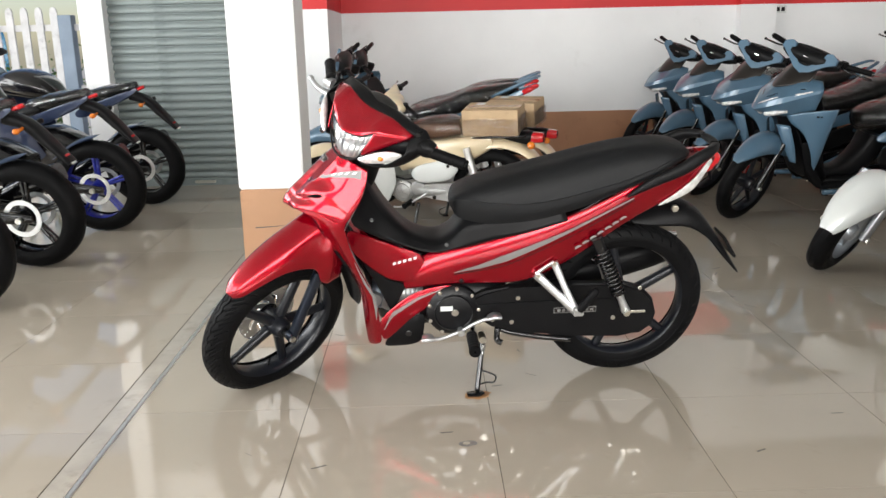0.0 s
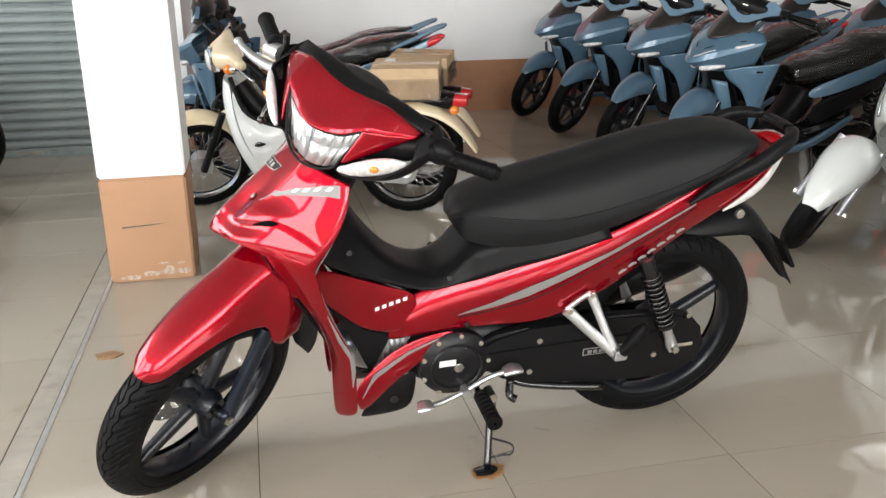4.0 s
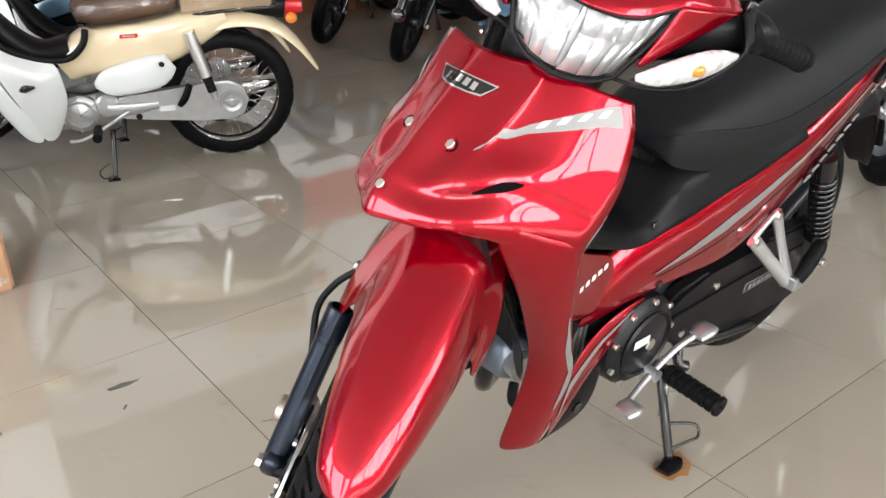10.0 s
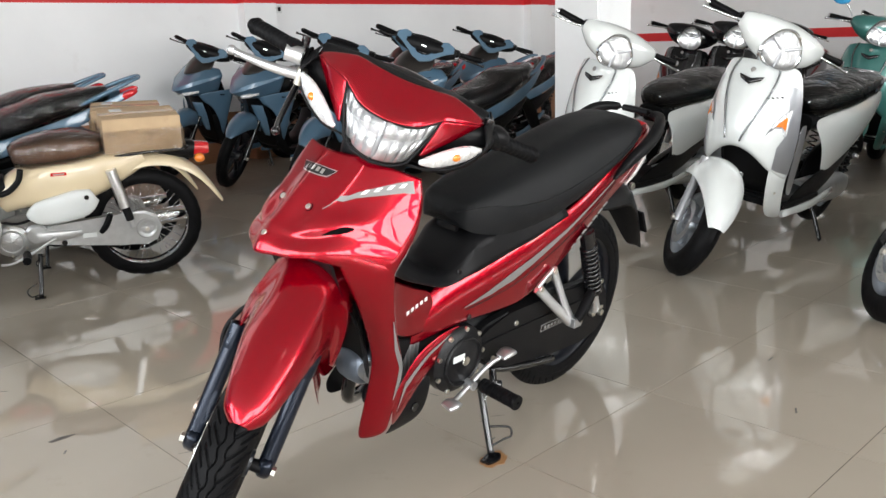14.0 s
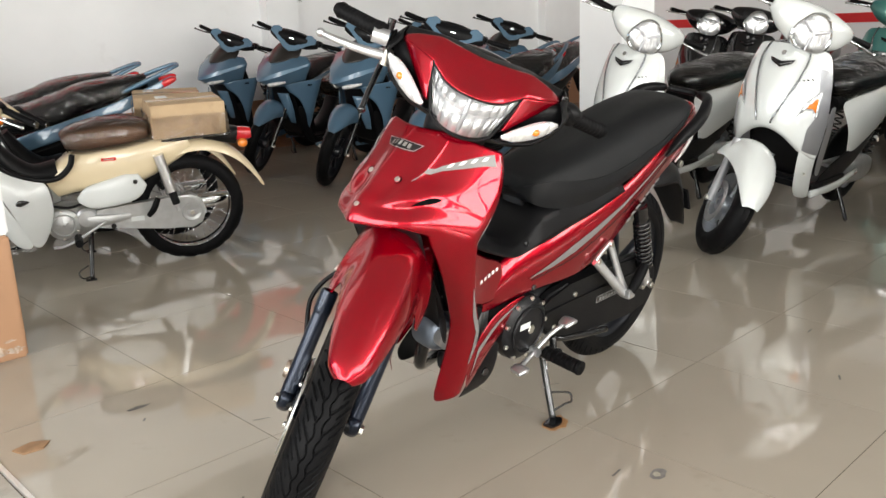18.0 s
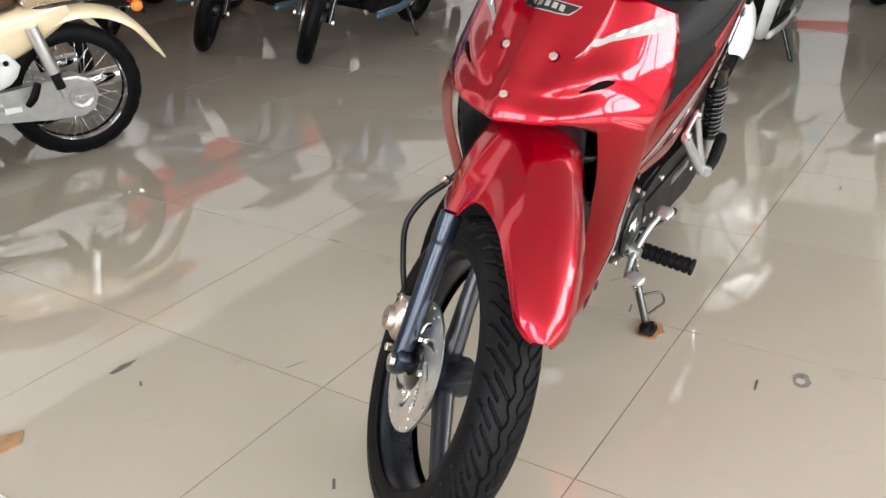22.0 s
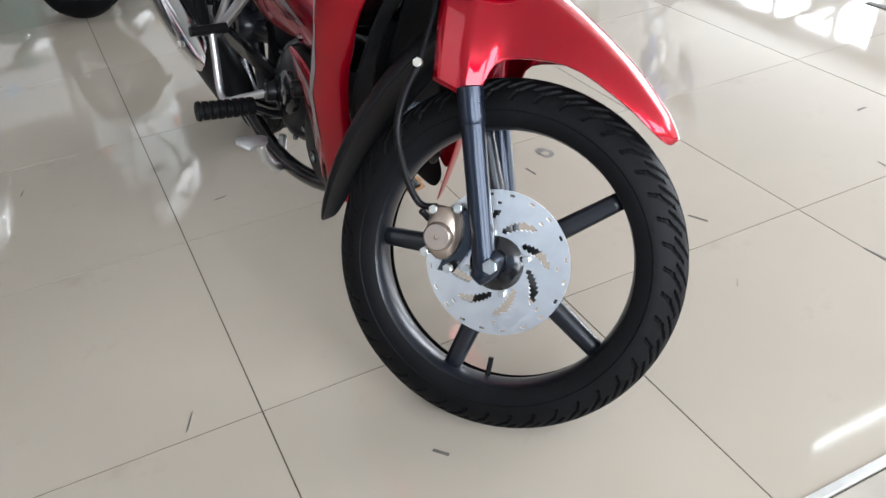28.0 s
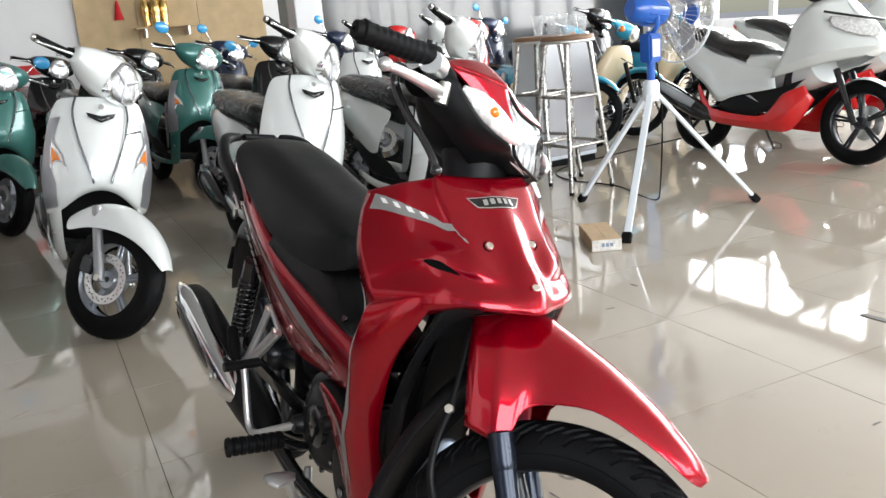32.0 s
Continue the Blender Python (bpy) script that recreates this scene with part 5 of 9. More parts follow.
    ul = part("lower_cowl", splay(sheet([
        [(0.600, 0.092, 0.408), (0.600, 0.094, 0.398), (0.600, 0.090, 0.392)],
        [(0.690, 0.092, 0.400), (0.690, 0.100, 0.370), (0.684, 0.096, 0.330)],
        [(0.760, 0.096, 0.372), (0.758, 0.106, 0.330), (0.745, 0.100, 0.290)],
        [(0.812, 0.110, 0.335), (0.806, 0.120, 0.290), (0.790, 0.108, 0.250)],
        [(0.858, 0.124, 0.300), (0.852, 0.124, 0.240), (0.836, 0.106, 0.205)]]), s), RED, bike, "red lower side cowl", solid=0.004, sub=2)
    part("stripe_decal", splay(sheet([
        [(0.640, 0.098, 0.394), (0.640, 0.098, 0.391)], [(0.720, 0.104, 0.368), (0.718, 0.104, 0.360)], [(0.806, 0.124, 0.325), (0.800, 0.123, 0.312)],
        [(0.822, 0.126, 0.298), (0.814, 0.124, 0.298)], [(0.838, 0.124, 0.262), (0.836, 0.123, 0.262)]]), s), SILVER_DECAL, ul, "silver stripe", wrap=ul)
    part("engine_guard", splay(sheet([
        [(0.690, 0.094, 0.322), (0.700, 0.100, 0.250), (0.705, 0.085, 0.182)], [(0.765, 0.100, 0.285), (0.770, 0.104, 0.230), (0.775, 0.085, 0.176)],
        [(0.835, 0.104, 0.215), (0.838, 0.100, 0.195), (0.840, 0.085, 0.178)]]), s), BLACK, bike, "matt black lower engine guard", solid=0.004, sub=2)
    bolt("guard_screw", (0.755, 0.101 if s > 0 else -0.133, 0.235 if s > 0 else 0.245), (0, s, 0), 0.012, bike, material=GLOSS_BLACK, h=0.008)
    part("tail_strip", mir(loft([
        [(-0.066, 0.112, 0.672), (-0.067, 0.112, 0.669), (-0.068, 0.110, 0.667)], [(-0.128, 0.107, 0.711), (-0.131, 0.106, 0.699), (-0.132, 0.102, 0.688)],
        [(-0.184, 0.096, 0.754), (-0.190, 0.094, 0.734), (-0.188, 0.088, 0.716)], [(-0.226, 0.076, 0.797), (-0.232, 0.074, 0.778), (-0.226, 0.068, 0.762)], [(-0.250, 0.052, 0.806), (-0.254, 0.050, 0.796), (-0.248, 0.046, 0.786)]]), s), WHITE_LENS, bike, "clear side lens of the tail lamp", solid=0.006)
    bolt("tail_bolt", (-0.125, 0.095 * s, 0.652), (0, s, 0), 0.0125, bike, h=0.01)


both(body_side)
part("tail_lamp", hull([(-0.225, 0, 0.78, 0.055, 0.04, 3), (-0.262, 0, 0.79, 0.046, 0.034, 3), (-0.280, 0, 0.785, 0.036, 0.02, 3)], (0, 1, 0), 16), TAIL_RED, bike, "red tail lamp", smooth=60)
part("tail_deck", sheet([[(-0.10, 0, 0.79), (-0.10, 0.098, 0.784)], [(-0.20, 0, 0.815), (-0.20, 0.078, 0.808)], [(-0.265, 0, 0.825), (-0.263, 0.048, 0.816)]], True), RED, bike, solid=0.004, sub=1)

# seat
SEAT_ROWS = []
for x, top, fold, low, w in ((0.609, 0.680, 0.676, 0.668, 0.022), (0.604, 0.694, 0.684, 0.662, 0.046), (0.588, 0.714, 0.698, 0.642, 0.078), (0.541, 0.735, 0.703, 0.630, 0.098), (0.476, 0.755, 0.696, 0.624, 0.112), (0.372, 0.778, 0.692, 0.632, 0.123),
                             (0.270, 0.801, 0.706, 0.652, 0.128), (0.180, 0.823, 0.728, 0.680, 0.130), (0.071, 0.846, 0.757, 0.724, 0.128), (-0.030, 0.858, 0.792, 0.764, 0.122),
                             (-0.098, 0.858, 0.820, 0.796, 0.110), (-0.150, 0.848, 0.829, 0.815, 0.084), (-0.172, 0.832, 0.827, 0.822, 0.050)):
    SEAT_ROWS.append([(x, 0, top), (x, 0.50 * w, top - 0.003), (x, 0.82 * w, 0.62 * top + 0.38 * fold), (x, 0.985 * w, fold), (x, w, 0.5 * fold + 0.5 * low), (x, 0.95 * w, low), (x, 0, low + 0.004)])
seat_bm = loft(SEAT_ROWS, True, 4, 4, folds=(3, 5))
bmesh.ops.remove_doubles(seat_bm, verts=seat_bm.verts[:], dist=0.0003)
bmesh.ops.holes_fill(seat_bm, edges=[e for e in seat_bm.edges if e.is_boundary])
part("seat", seat_bm, VINYL, bike, "black textured vinyl dual seat", smooth=50)
part("seat_seam", tube([(r[3][0], r[3][1] + 0.0005, r[3][2]) for r in SEAT_ROWS[1:-1]], 0.0016, 6), VINYL, bike, smooth=180)
part("seat_hinge", rbox(0.565, 0.585, -0.035, 0.035, 0.625, 0.645, 0.004), GLOSS_BLACK, bike)


def grab(s):
    part("grab_rail", mir(hull([(0.047, 0.134, 0.710, 0.006, 0.004, 3), (0.010, 0.136, 0.734, 0.011, 0.010, 3), (-0.034, 0.137, 0.760, 0.014, 0.016, 3), (-0.120, 0.134, 0.796, 0.015, 0.019, 3), (-0.188, 0.118, 0.832, 0.015, 0.019, 3), (-0.234, 0.090, 0.848, 0.015, 0.013, 3), (-0.254, 0.045, 0.850, 0.015, 0.010, 3), (-0.258, 0, 0.850, 0.015, 0.010, 3)], (0.25, 1, 0), 14), s), BLACK, bike, "matt black passenger grab rail", smooth=60)


both(grab)

# rear mudguard
part("rear_mudguard", sheet([
    [(0.02, 0, 0.62), (0.02, 0.055, 0.615), (0.02, 0.075, 0.59)],
    [(-0.09, 0, 0.645), (-0.09, 0.060, 0.635), (-0.085, 0.080, 0.575)],
    [(-0.19, 0, 0.655), (-0.19, 0.062, 0.645), (-0.17, 0.080, 0.580)],
    [(-0.245, 0, 0.615), (-0.245, 0.056, 0.605), (-0.225, 0.070, 0.555)],
    [(-0.310, 0, 0.525), (-0.310, 0.045, 0.518), (-0.295, 0.056, 0.500)],
    [(-0.375, 0, 0.425), (-0.374, 0.032, 0.42), (-0.365, 0.040, 0.41)],
    [(-0.412, 0, 0.372), (-0.410, 0.022, 0.370), (-0.404, 0.026, 0.368)]], True), BLACK, bike, "matt black rear mudguard", solid=0.004, sub=1)
part("plate_bracket", rbox(-0.005, 0.005, -0.05, 0.05, -0.045, 0.045, 0.003, 2, Matrix.Translation((-0.352, 0, 0.480)) @ pose(0, 0, 0, 0, 32, 0)), BLACK, bike)

# chain case, swing arm, shocks
cc = part("chain_case", plate([(0.555, 0.352), (0.50, 0.378), (0.416, 0.389), (0.20, 0.392), (0.02, 0.388), (-0.040, 0.368), (-0.080, 0.325), (-0.096, 0.268), (-0.084, 0.222), (-0.046, 0.193), (0.03, 0.188), (0.2, 0.198), (0.40, 0.226), (0.47, 0.242), (0.53, 0.285)], 0.070, 0.108, bevel=0.010), BLACK, bike, "matt black chain case", smooth=50)
part("case_rib", plate([(0.52, 0.335), (0.3, 0.338), (0.05, 0.338), (0.05, 0.330), (0.3, 0.330), (0.52, 0.327)], 0.106, 0.112, bevel=0.002), BLACK, cc)
part("case_label", rbox(0.115, 0.262, 0.108, 0.1095, 0.288, 0.310, 0.0005, 1), SILVER_DECAL, cc, "silver label frame")
part("case_label_field", rbox(0.118, 0.259, 0.1085, 0.1102, 0.291, 0.307, 0.0005, 1), GLOSS_BLACK, cc)
for i in range(8):
    part("label_bar", rbox(0.126 + 0.016 * i, 0.137 + 0.016 * i, 0.1098, 0.1108, 0.294, 0.304, 0.0004, 1), SILVER_DECAL, cc)
for x, z in ((0.385, 0.352), (0.405, 0.262), (-0.03, 0.372), (0.055, 0.262), (0.47, 0.275)):
    bolt("case_screw", (x, 0.106, z), (0, 1, 0), 0.008, cc, h=0.006)


def rear_end(s):
    part("swing_arm", mir(rbox(-0.03, 0.47, 0.076, 0.100, 0.262, 0.304, 0.008), s), GLOSS_BLACK, bike)
    bolt("axle_nut", (0.012, 0.112 * s, 0.284), (0, s, 0), 0.013, bike, h=0.014)
    part("axle_adjuster", mir(rbox(-0.055, 0.0, 0.110, 0.116, 0.279, 0.289, 0.002), s), ZINC, bike)
    a, b = V(0.137, 0.128 * s, 0.572), V(0.020, 0.132 * s, 0.300)
    d = (b - a).normalized()
    sh = part("shock_absorber", rod(a + d * 0.02, b, 0.011, 14), GLOSS_BLACK, bike)
    part("shock_spring", spring(a + d * 0.05, a + d * 0.215, 0.0225, 0.0042, 11), GLOSS_BLACK, sh, "black coil spring", smooth=180)
    part("shock_body", rod(a, a + d * 0.075, 0.021, 18), GLOSS_BLACK, sh, smooth=60)
    part("spring_seat", rod(a + d * 0.212, a + d * 0.222, 0.026, 18), GLOSS_BLACK, sh, smooth=60)
    part("shock_foot", hull([tuple(a + d * 0.222) + (0.015, 0.015), tuple(a + d * 0.25) + (0.012, 0.012), tuple(b) + (0.014, 0.016)], (0, 1, 0), 12), ALU, sh, "aluminium lower shock eye", smooth=60)
    bolt("shock_nut", tuple(b + V(0, 0.012 * s, 0)), (0, s, 0), 0.010, sh, h=0.012)
    # passenger peg bracket
    br = part("peg_bracket", mir(hull([(0.330, 0.124, 0.446, 0.007, 0.015, 3), (0.264, 0.142, 0.382, 0.008, 0.014, 3), (0.202, 0.160, 0.326, 0.010, 0.016, 3)], (0, 1, 0), 10), s), ALU, bike, "cast aluminium passenger peg bracket", smooth=60)
    part("bracket_arm", mir(hull([(0.272, 0.126, 0.488, 0.007, 0.013, 3), (0.236, 0.144, 0.404, 0.007, 0.011, 3), (0.202, 0.160, 0.330, 0.009, 0.014, 3)], (0, 1, 0), 10), s), ALU, br, smooth=60)
    part("bracket_bridge", mir(hull([(0.330, 0.125, 0.446, 0.005, 0.008, 3), (0.302, 0.126, 0.470, 0.005, 0.006, 3), (0.272, 0.127, 0.488, 0.005, 0.008, 3)], (0, 1, 0), 8), s), ALU, br, smooth=60)
    for x, z in ((0.324, 0.444), (0.272, 0.484)):
        bolt("bracket_bolt", (x, 0.129 * s, z), (0, s, 0), 0.009, br, h=0.008)
    part("peg_clevis", mir(rbox(-0.018, 0.016, -0.012, 0.016, -0.014, 0.014, 0.003, 2, Matrix.Translation((0.194, 0.168, 0.326))), s), ALU, br)
    part("passenger_peg", mir(hull([(0.190, 0.176, 0.330, 0.010, 0.012, 3), (0.176, 0.178, 0.352, 0.014, 0.013, 3), (0.146, 0.178, 0.394, 0.014, 0.014, 3), (0.136, 0.178, 0.408, 0.008, 0.008, 3)], (0, 1, 0), 12), s), RUBBER, br, "folded rubber passenger peg", smooth=60)


both(rear_end)

# engine
eng = part("engine_case", hull([(0.42, 0, 0.315, 0.078, 0.060, 3), (0.50, 0, 0.318, 0.084, 0.088, 3), (0.60, 0, 0.312, 0.086, 0.098, 3), (0.675, 0, 0.316, 0.080, 0.078, 3), (0.72, 0, 0.322, 0.06, 0.05, 3)], (0, 1, 0), 20), ENGINE_BLACK, bike, "black painted engine case", smooth=60)
part("crank_cover", lathe([(0.004, 0.122), (0.050, 0.121), (0.062, 0.116), (0.080, 0.110), (0.090, 0.100), (0.092, 0.080), (0.004, 0.078)], (0.602, 0, 0.312), 44), ENGINE_BLACK, eng, smooth=35)
part("crank_cover_ring", lathe([(0.060, 0.118), (0.064, 0.122), (0.068, 0.118), (0.064, 0.112)], (0.602, 0, 0.312), 44), ENGINE_BLACK, eng, smooth=60)
bolt("crank_plug", (0.598, 0.120, 0.314), (0, 1, 0), 0.013, eng, h=0.005)
part("engine_sticker", rbox(0.606, 0.648, 0.1225, 0.1235, 0.322, 0.340, 0.0004, 1, None), OFF_WHITE, eng, "white sticker")
for i in range(9):
    a = 0.3 + i * 0.7
    bolt("case_bolt", (0.602 + 0.084 * math.cos(a), 0.104, 0.312 + 0.084 * math.sin(a)), (0, 1, 0), 0.0066, eng, h=0.008)
part("crank_cover_right", lathe([(0.004, -0.130), (0.060, -0.128), (0.085, -0.115), (0.098, -0.095), (0.098, -0.075), (0.004, -0.075)], (0.575, 0, 0.305), 40), ENGINE_BLACK, eng, smooth=35)
for i in range(9):
    a = 0.1 + i * 0.7
    bolt("case_bolt", (0.575 + 0.088 * math.cos(a), -0.110, 0.305 + 0.088 * math.sin(a)), (0, -1, 0), 0.0066, eng, material=None if i % 4 == 1 else GLOSS_BLACK, h=0.008)
part("clutch_cap", lathe([(0.004, -0.140), (0.036, -0.139), (0.044, -0.134), (0.046, -0.124), (0.004, -0.122)], (0.600, 0, 0.318), 30), GLOSS_BLACK, eng, smooth=40)
part("oil_filler", lathe([(0.004, -0.142), (0.014, -0.142), (0.017, -0.138), (0.017, -0.110), (0.004, -0.108)], (0.655, 0, 0.345), 16), BLACK, eng, smooth=40)
part("starter_boss", lathe([(0.004, -0.146), (0.016, -0.146), (0.020, -0.142), (0.024, -0.120), (0.004, -0.118)], (0.505, 0, 0.288), 20), ENGINE_BLACK, eng, smooth=40)
for i in range(5):
    a = 2.1 + i * 0.42
    part("case_rib", hull([(0.575 + 0.052 * math.cos(a), -0.129, 0.305 + 0.052 * math.sin(a), 0.003, 0.003, 3), (0.575 + 0.090 * math.cos(a), -0.112, 0.305 + 0.090 * math.sin(a), 0.003, 0.003, 3)], (0, 1, 0), 6), ENGINE_BLACK, eng)
part("cylinder", hull([(0.70, 0, 0.325, 0.055, 0.055, 3.5), (0.80, 0, 0.335, 0.055, 0.055, 3.5), (0.84, 0, 0.34, 0.045, 0.045, 3.5)], (0, 1, 0), 14), ENGINE_GREY, eng, smooth=50)
for i in range(6):
    x = 0.715 + 0.014 * i
    part("cooling_fin", rbox(x, x + 0.004, -0.066, 0.066, 0.268, 0.395, 0.001, 1), ENGINE_GREY, eng)
part("cylinder_head", hull([(0.835, 0, 0.34, 0.045, 0.05, 3), (0.865, 0, 0.345, 0.05, 0.045, 3), (0.888, 0.0, 0.348, 0.034, 0.030, 3)], (0, 1, 0), 14), HEAD_GREY, eng, smooth=60)
part("head_cap", rod((0.862, 0.040, 0.345), (0.866, 0.066, 0.345), 0.024, 18), ENGINE_GREY, eng, smooth=60)
part("spark_cap", tube([(0.86, 0.045, 0.30), (0.875, 0.06, 0.28), (0.85, 0.07, 0.25)], 0.009, 8), BLACK, eng, smooth=180)
part("intake_pipe", tube([(0.80, 0, 0.38), (0.78, 0.0, 0.43), (0.74, 0, 0.46)], 0.022, 12), BLACK, eng, smooth=180)
part("main_frame", tube([(0.93, 0, 0.78), (0.83, 0, 0.56), (0.68, 0, 0.47), (0.5, 0, 0.48), (0.3, 0, 0.54), (0.05, 0, 0.68)], 0.024, 12), GLOSS_BLACK, bike, smooth=180)
part("battery_box", rbox(0.30, 0.52, -0.075, 0.075, 0.40, 0.56, 0.01), BLACK, bike)
part("inner_fender", sheet([[(0.31, 0, 0.30), (0.31, 0.06, 0.30)], [(0.285, 0, 0.45), (0.285, 0.06, 0.45)], [(0.18, 0, 0.575), (0.18, 0.06, 0.575)], [(0.02, 0, 0.63), (0.02, 0.06, 0.62)]], True), BLACK, bike, solid=0.003, sub=1)

# shift pedal, pegs, stands
sp = part("shift_pedal", tube([(0.695, 0.158, 0.243), (0.655, 0.142, 0.228), (0.585, 0.132, 0.246), (0.525, 0.136, 0.282), (0.478, 0.146, 0.302)], 0.0066, 10, 5), ALU, bike, "silver heel-and-toe shift pedal", smooth=180)
part("toe_pad", hull([(0.712, 0.168, 0.246, 0.018, 0.006, 3), (0.695, 0.170, 0.250, 0.022, 0.009, 3), (0.676, 0.168, 0.247, 0.018, 0.006, 3)], (0, 1, 0), 12), ALU, sp, smooth=60)
part("heel_pad", hull([(0.492, 0.150, 0.303, 0.016, 0.006, 3), (0.470, 0.152, 0.312, 0.021, 0.008, 3), (0.448, 0.150, 0.308, 0.017, 0.006, 3)], (0, 1, 0), 12), ALU, sp, smooth=60)
part("pedal_pivot", rod((0.580, 0.10, 0.246), (0.580, 0.145, 0.246), 0.012, 14), ALU, sp)


def step(s):
    at = None if s > 0 else Matrix.Translation((0.014, -0.045, 0.043))
    bar = part("footpeg_bar", tube([(0.53, 0.02 * s, 0.205), (0.535, 0.10 * s, 0.212), (0.543, 0.15 * s, 0.232), (0.545, 0.245 * s, 0.240)], 0.009, 10), GLOSS_BLACK, bike, m=at, smooth=180)
    g = [(0.004, 0.142), (0.017, 0.142)]
    for i in range(7):
        g += [(0.019, 0.146 + 0.015 * i), (0.019, 0.155 + 0.015 * i), (0.016, 0.1565 + 0.015 * i), (0.016, 0.1595 + 0.015 * i)]
    g += [(0.0205, 0.252), (0.019, 0.258), (0.004, 0.258)]
    part("footpeg_rubber", mir(lathe(g, (0.545, 0, 0.238), 16), s), RUBBER, bar, "ribbed black footpeg rubber", m=at, smooth=40)


both(step)
ss = part("side_stand", tube([(0.505, 0.105, 0.205), (0.510, 0.128, 0.155), (0.520, 0.158, 0.10), (0.530, 0.188, 0.046)], 0.0095, 10), GLOSS_BLACK, bike, "black side stand, swung down", smooth=180)
part("stand_foot", hull([(0.512, 0.188, 0.040, 0.016, 0.004, 3), (0.532, 0.196, 0.0395, 0.022, 0.0045, 3), (0.565, 0.198, 0.040, 0.016, 0.004, 3)], (0, 1, 0.18), 10), GLOSS_BLACK, ss, smooth=60)
part("stand_spring", spring((0.500, 0.118, 0.185), (0.518, 0.142, 0.115), 0.0075, 0.0018, 12), CHROME, ss, smooth=180)
part("stand_pivot", rod((0.505, 0.085, 0.205), (0.505, 0.125, 0.205), 0.013, 12), ZINC, ss)
part("stand_loop", tube([(0.528, 0.180, 0.062), (0.500, 0.200, 0.085), (0.475, 0.205, 0.088), (0.470, 0.190, 0.105), (0.515, 0.158, 0.108)], 0.003, 6), GLOSS_BLACK, ss, smooth=180)
cs = part("centre_stand", tube([(0.44, 0.085, 0.225), (0.40, 0.098, 0.215), (0.30, 0.11, 0.200), (0.20, 0.122, 0.192)], 0.010, 8), GLOSS_BLACK, bike, "folded black centre stand", smooth=180)
part("stand_leg", tube([(0.44, -0.085, 0.225), (0.40, -0.098, 0.215), (0.30, -0.11, 0.200), (0.20, -0.122, 0.192)], 0.010, 8), GLOSS_BLACK, cs, smooth=180)
part("stand_crossbar", rod((0.36, -0.10, 0.208), (0.36, 0.10, 0.208), 0.010, 8), GLOSS_BLACK, cs)
part("stand_tang", tube([(0.45, 0.098, 0.238), (0.455, 0.112, 0.200), (0.44, 0.125, 0.192)], 0.011, 8), GLOSS_BLACK, cs, smooth=180)

# exhaust on the right
ex = part("exhaust_pipe", tube([(0.84, -0.03, 0.30), (0.83, -0.05, 0.22), (0.74, -0.10, 0.175), (0.6, -0.135, 0.170), (0.45, -0.15, 0.205), (0.36, -0.155, 0.235)], 0.017, 12), GLOSS_BLACK, bike, smooth=180)
part("muffler", hull([(0.40, -0.155, 0.222, 0.022, 0.024), (0.34, -0.160, 0.238, 0.040, 0.044), (0.10, -0.175, 0.300, 0.048, 0.054), (-0.16, -0.185, 0.372, 0.047, 0.054), (-0.24, -0.187, 0.395, 0.036, 0.040)], (0, 1, 0), 20), BLACK, ex, "matt black muffler", smooth=60)
hs = part("heat_shield", hull([(0.27, -0.196, 0.268, 0.010, 0.014, 3), (0.20, -0.205, 0.290, 0.026, 0.040, 3), (0.0, -0.214, 0.342, 0.027, 0.046, 3), (-0.18, -0.216, 0.390, 0.025, 0.044, 3), (-0.262, -0.212, 0.412, 0.012, 0.024, 3)], (0, 1, 0), 16), CHROME, ex, "chromed muffler heat shield", smooth=60)
part("shield_inlay", hull([(0.16, -0.230, 0.302, 0.004, 0.010, 3), (0.02, -0.240, 0.342, 0.004, 0.020, 3), (-0.15, -0.240, 0.388, 0.004, 0.018, 3)], (0, 1, 0), 10), GLOSS_BLACK, hs, smooth=60)
for x, z in ((0.18, 0.30), (-0.02, 0.35), (-0.2, 0.40)):
    bolt("shield_bolt", (x, -0.236, z), (0, -1, 0), 0.008, hs, h=0.006)
kk = part("kick_lever", tube([(0.50, -0.135, 0.285), (0.46, -0.180, 0.262), (0.415, -0.200, 0.242), (0.385, -0.205, 0.256), (0.360, -0.206, 0.330), (0.350, -0.208, 0.375)], 0.0088, 10, 5), ALU, bike, "silver kick-start lever", smooth=180)
part("kick_pedal", rod((0.350, -0.175, 0.382), (0.353, -0.255, 0.378), 0.011, 12), BLACK, kk)
bp2 = part("brake_pedal", tube([(0.54, -0.12, 0.20), (0.585, -0.140, 0.165), (0.630, -0.165, 0.168), (0.664, -0.200, 0.212), (0.678, -0.215, 0.250)], 0.0090, 10, 5), ALU, bike, "silver rear brake pedal", smooth=180)
part("brake_pad_plate", hull([(0.702, -0.226, 0.256, 0.022, 0.005, 3), (0.680, -0.233, 0.260, 0.032, 0.008, 3), (0.656, -0.226, 0.254, 0.022, 0.005, 3)], (0, 1, 0), 12), ALU, bp2, smooth=60)

pad = thing("rust_stain", pose(-0.035, 0.07, 0.0, 0, 0, 12), "thin orange rust stain on the tile under the side stand", "stain")
_ru = random.Random(8)
part("stain", plate([(0.052 * math.cos(a) * _ru.uniform(0.75, 1.1), 0.034 * math.sin(a) * _ru.uniform(0.7, 1.15)) for a in (2 * math.pi * i / 22 for i in range(22))], 0.0002, 0.0012, bevel=0.0), RUST, pad, m=pose(0, 0, 0, 90, 0, 0))

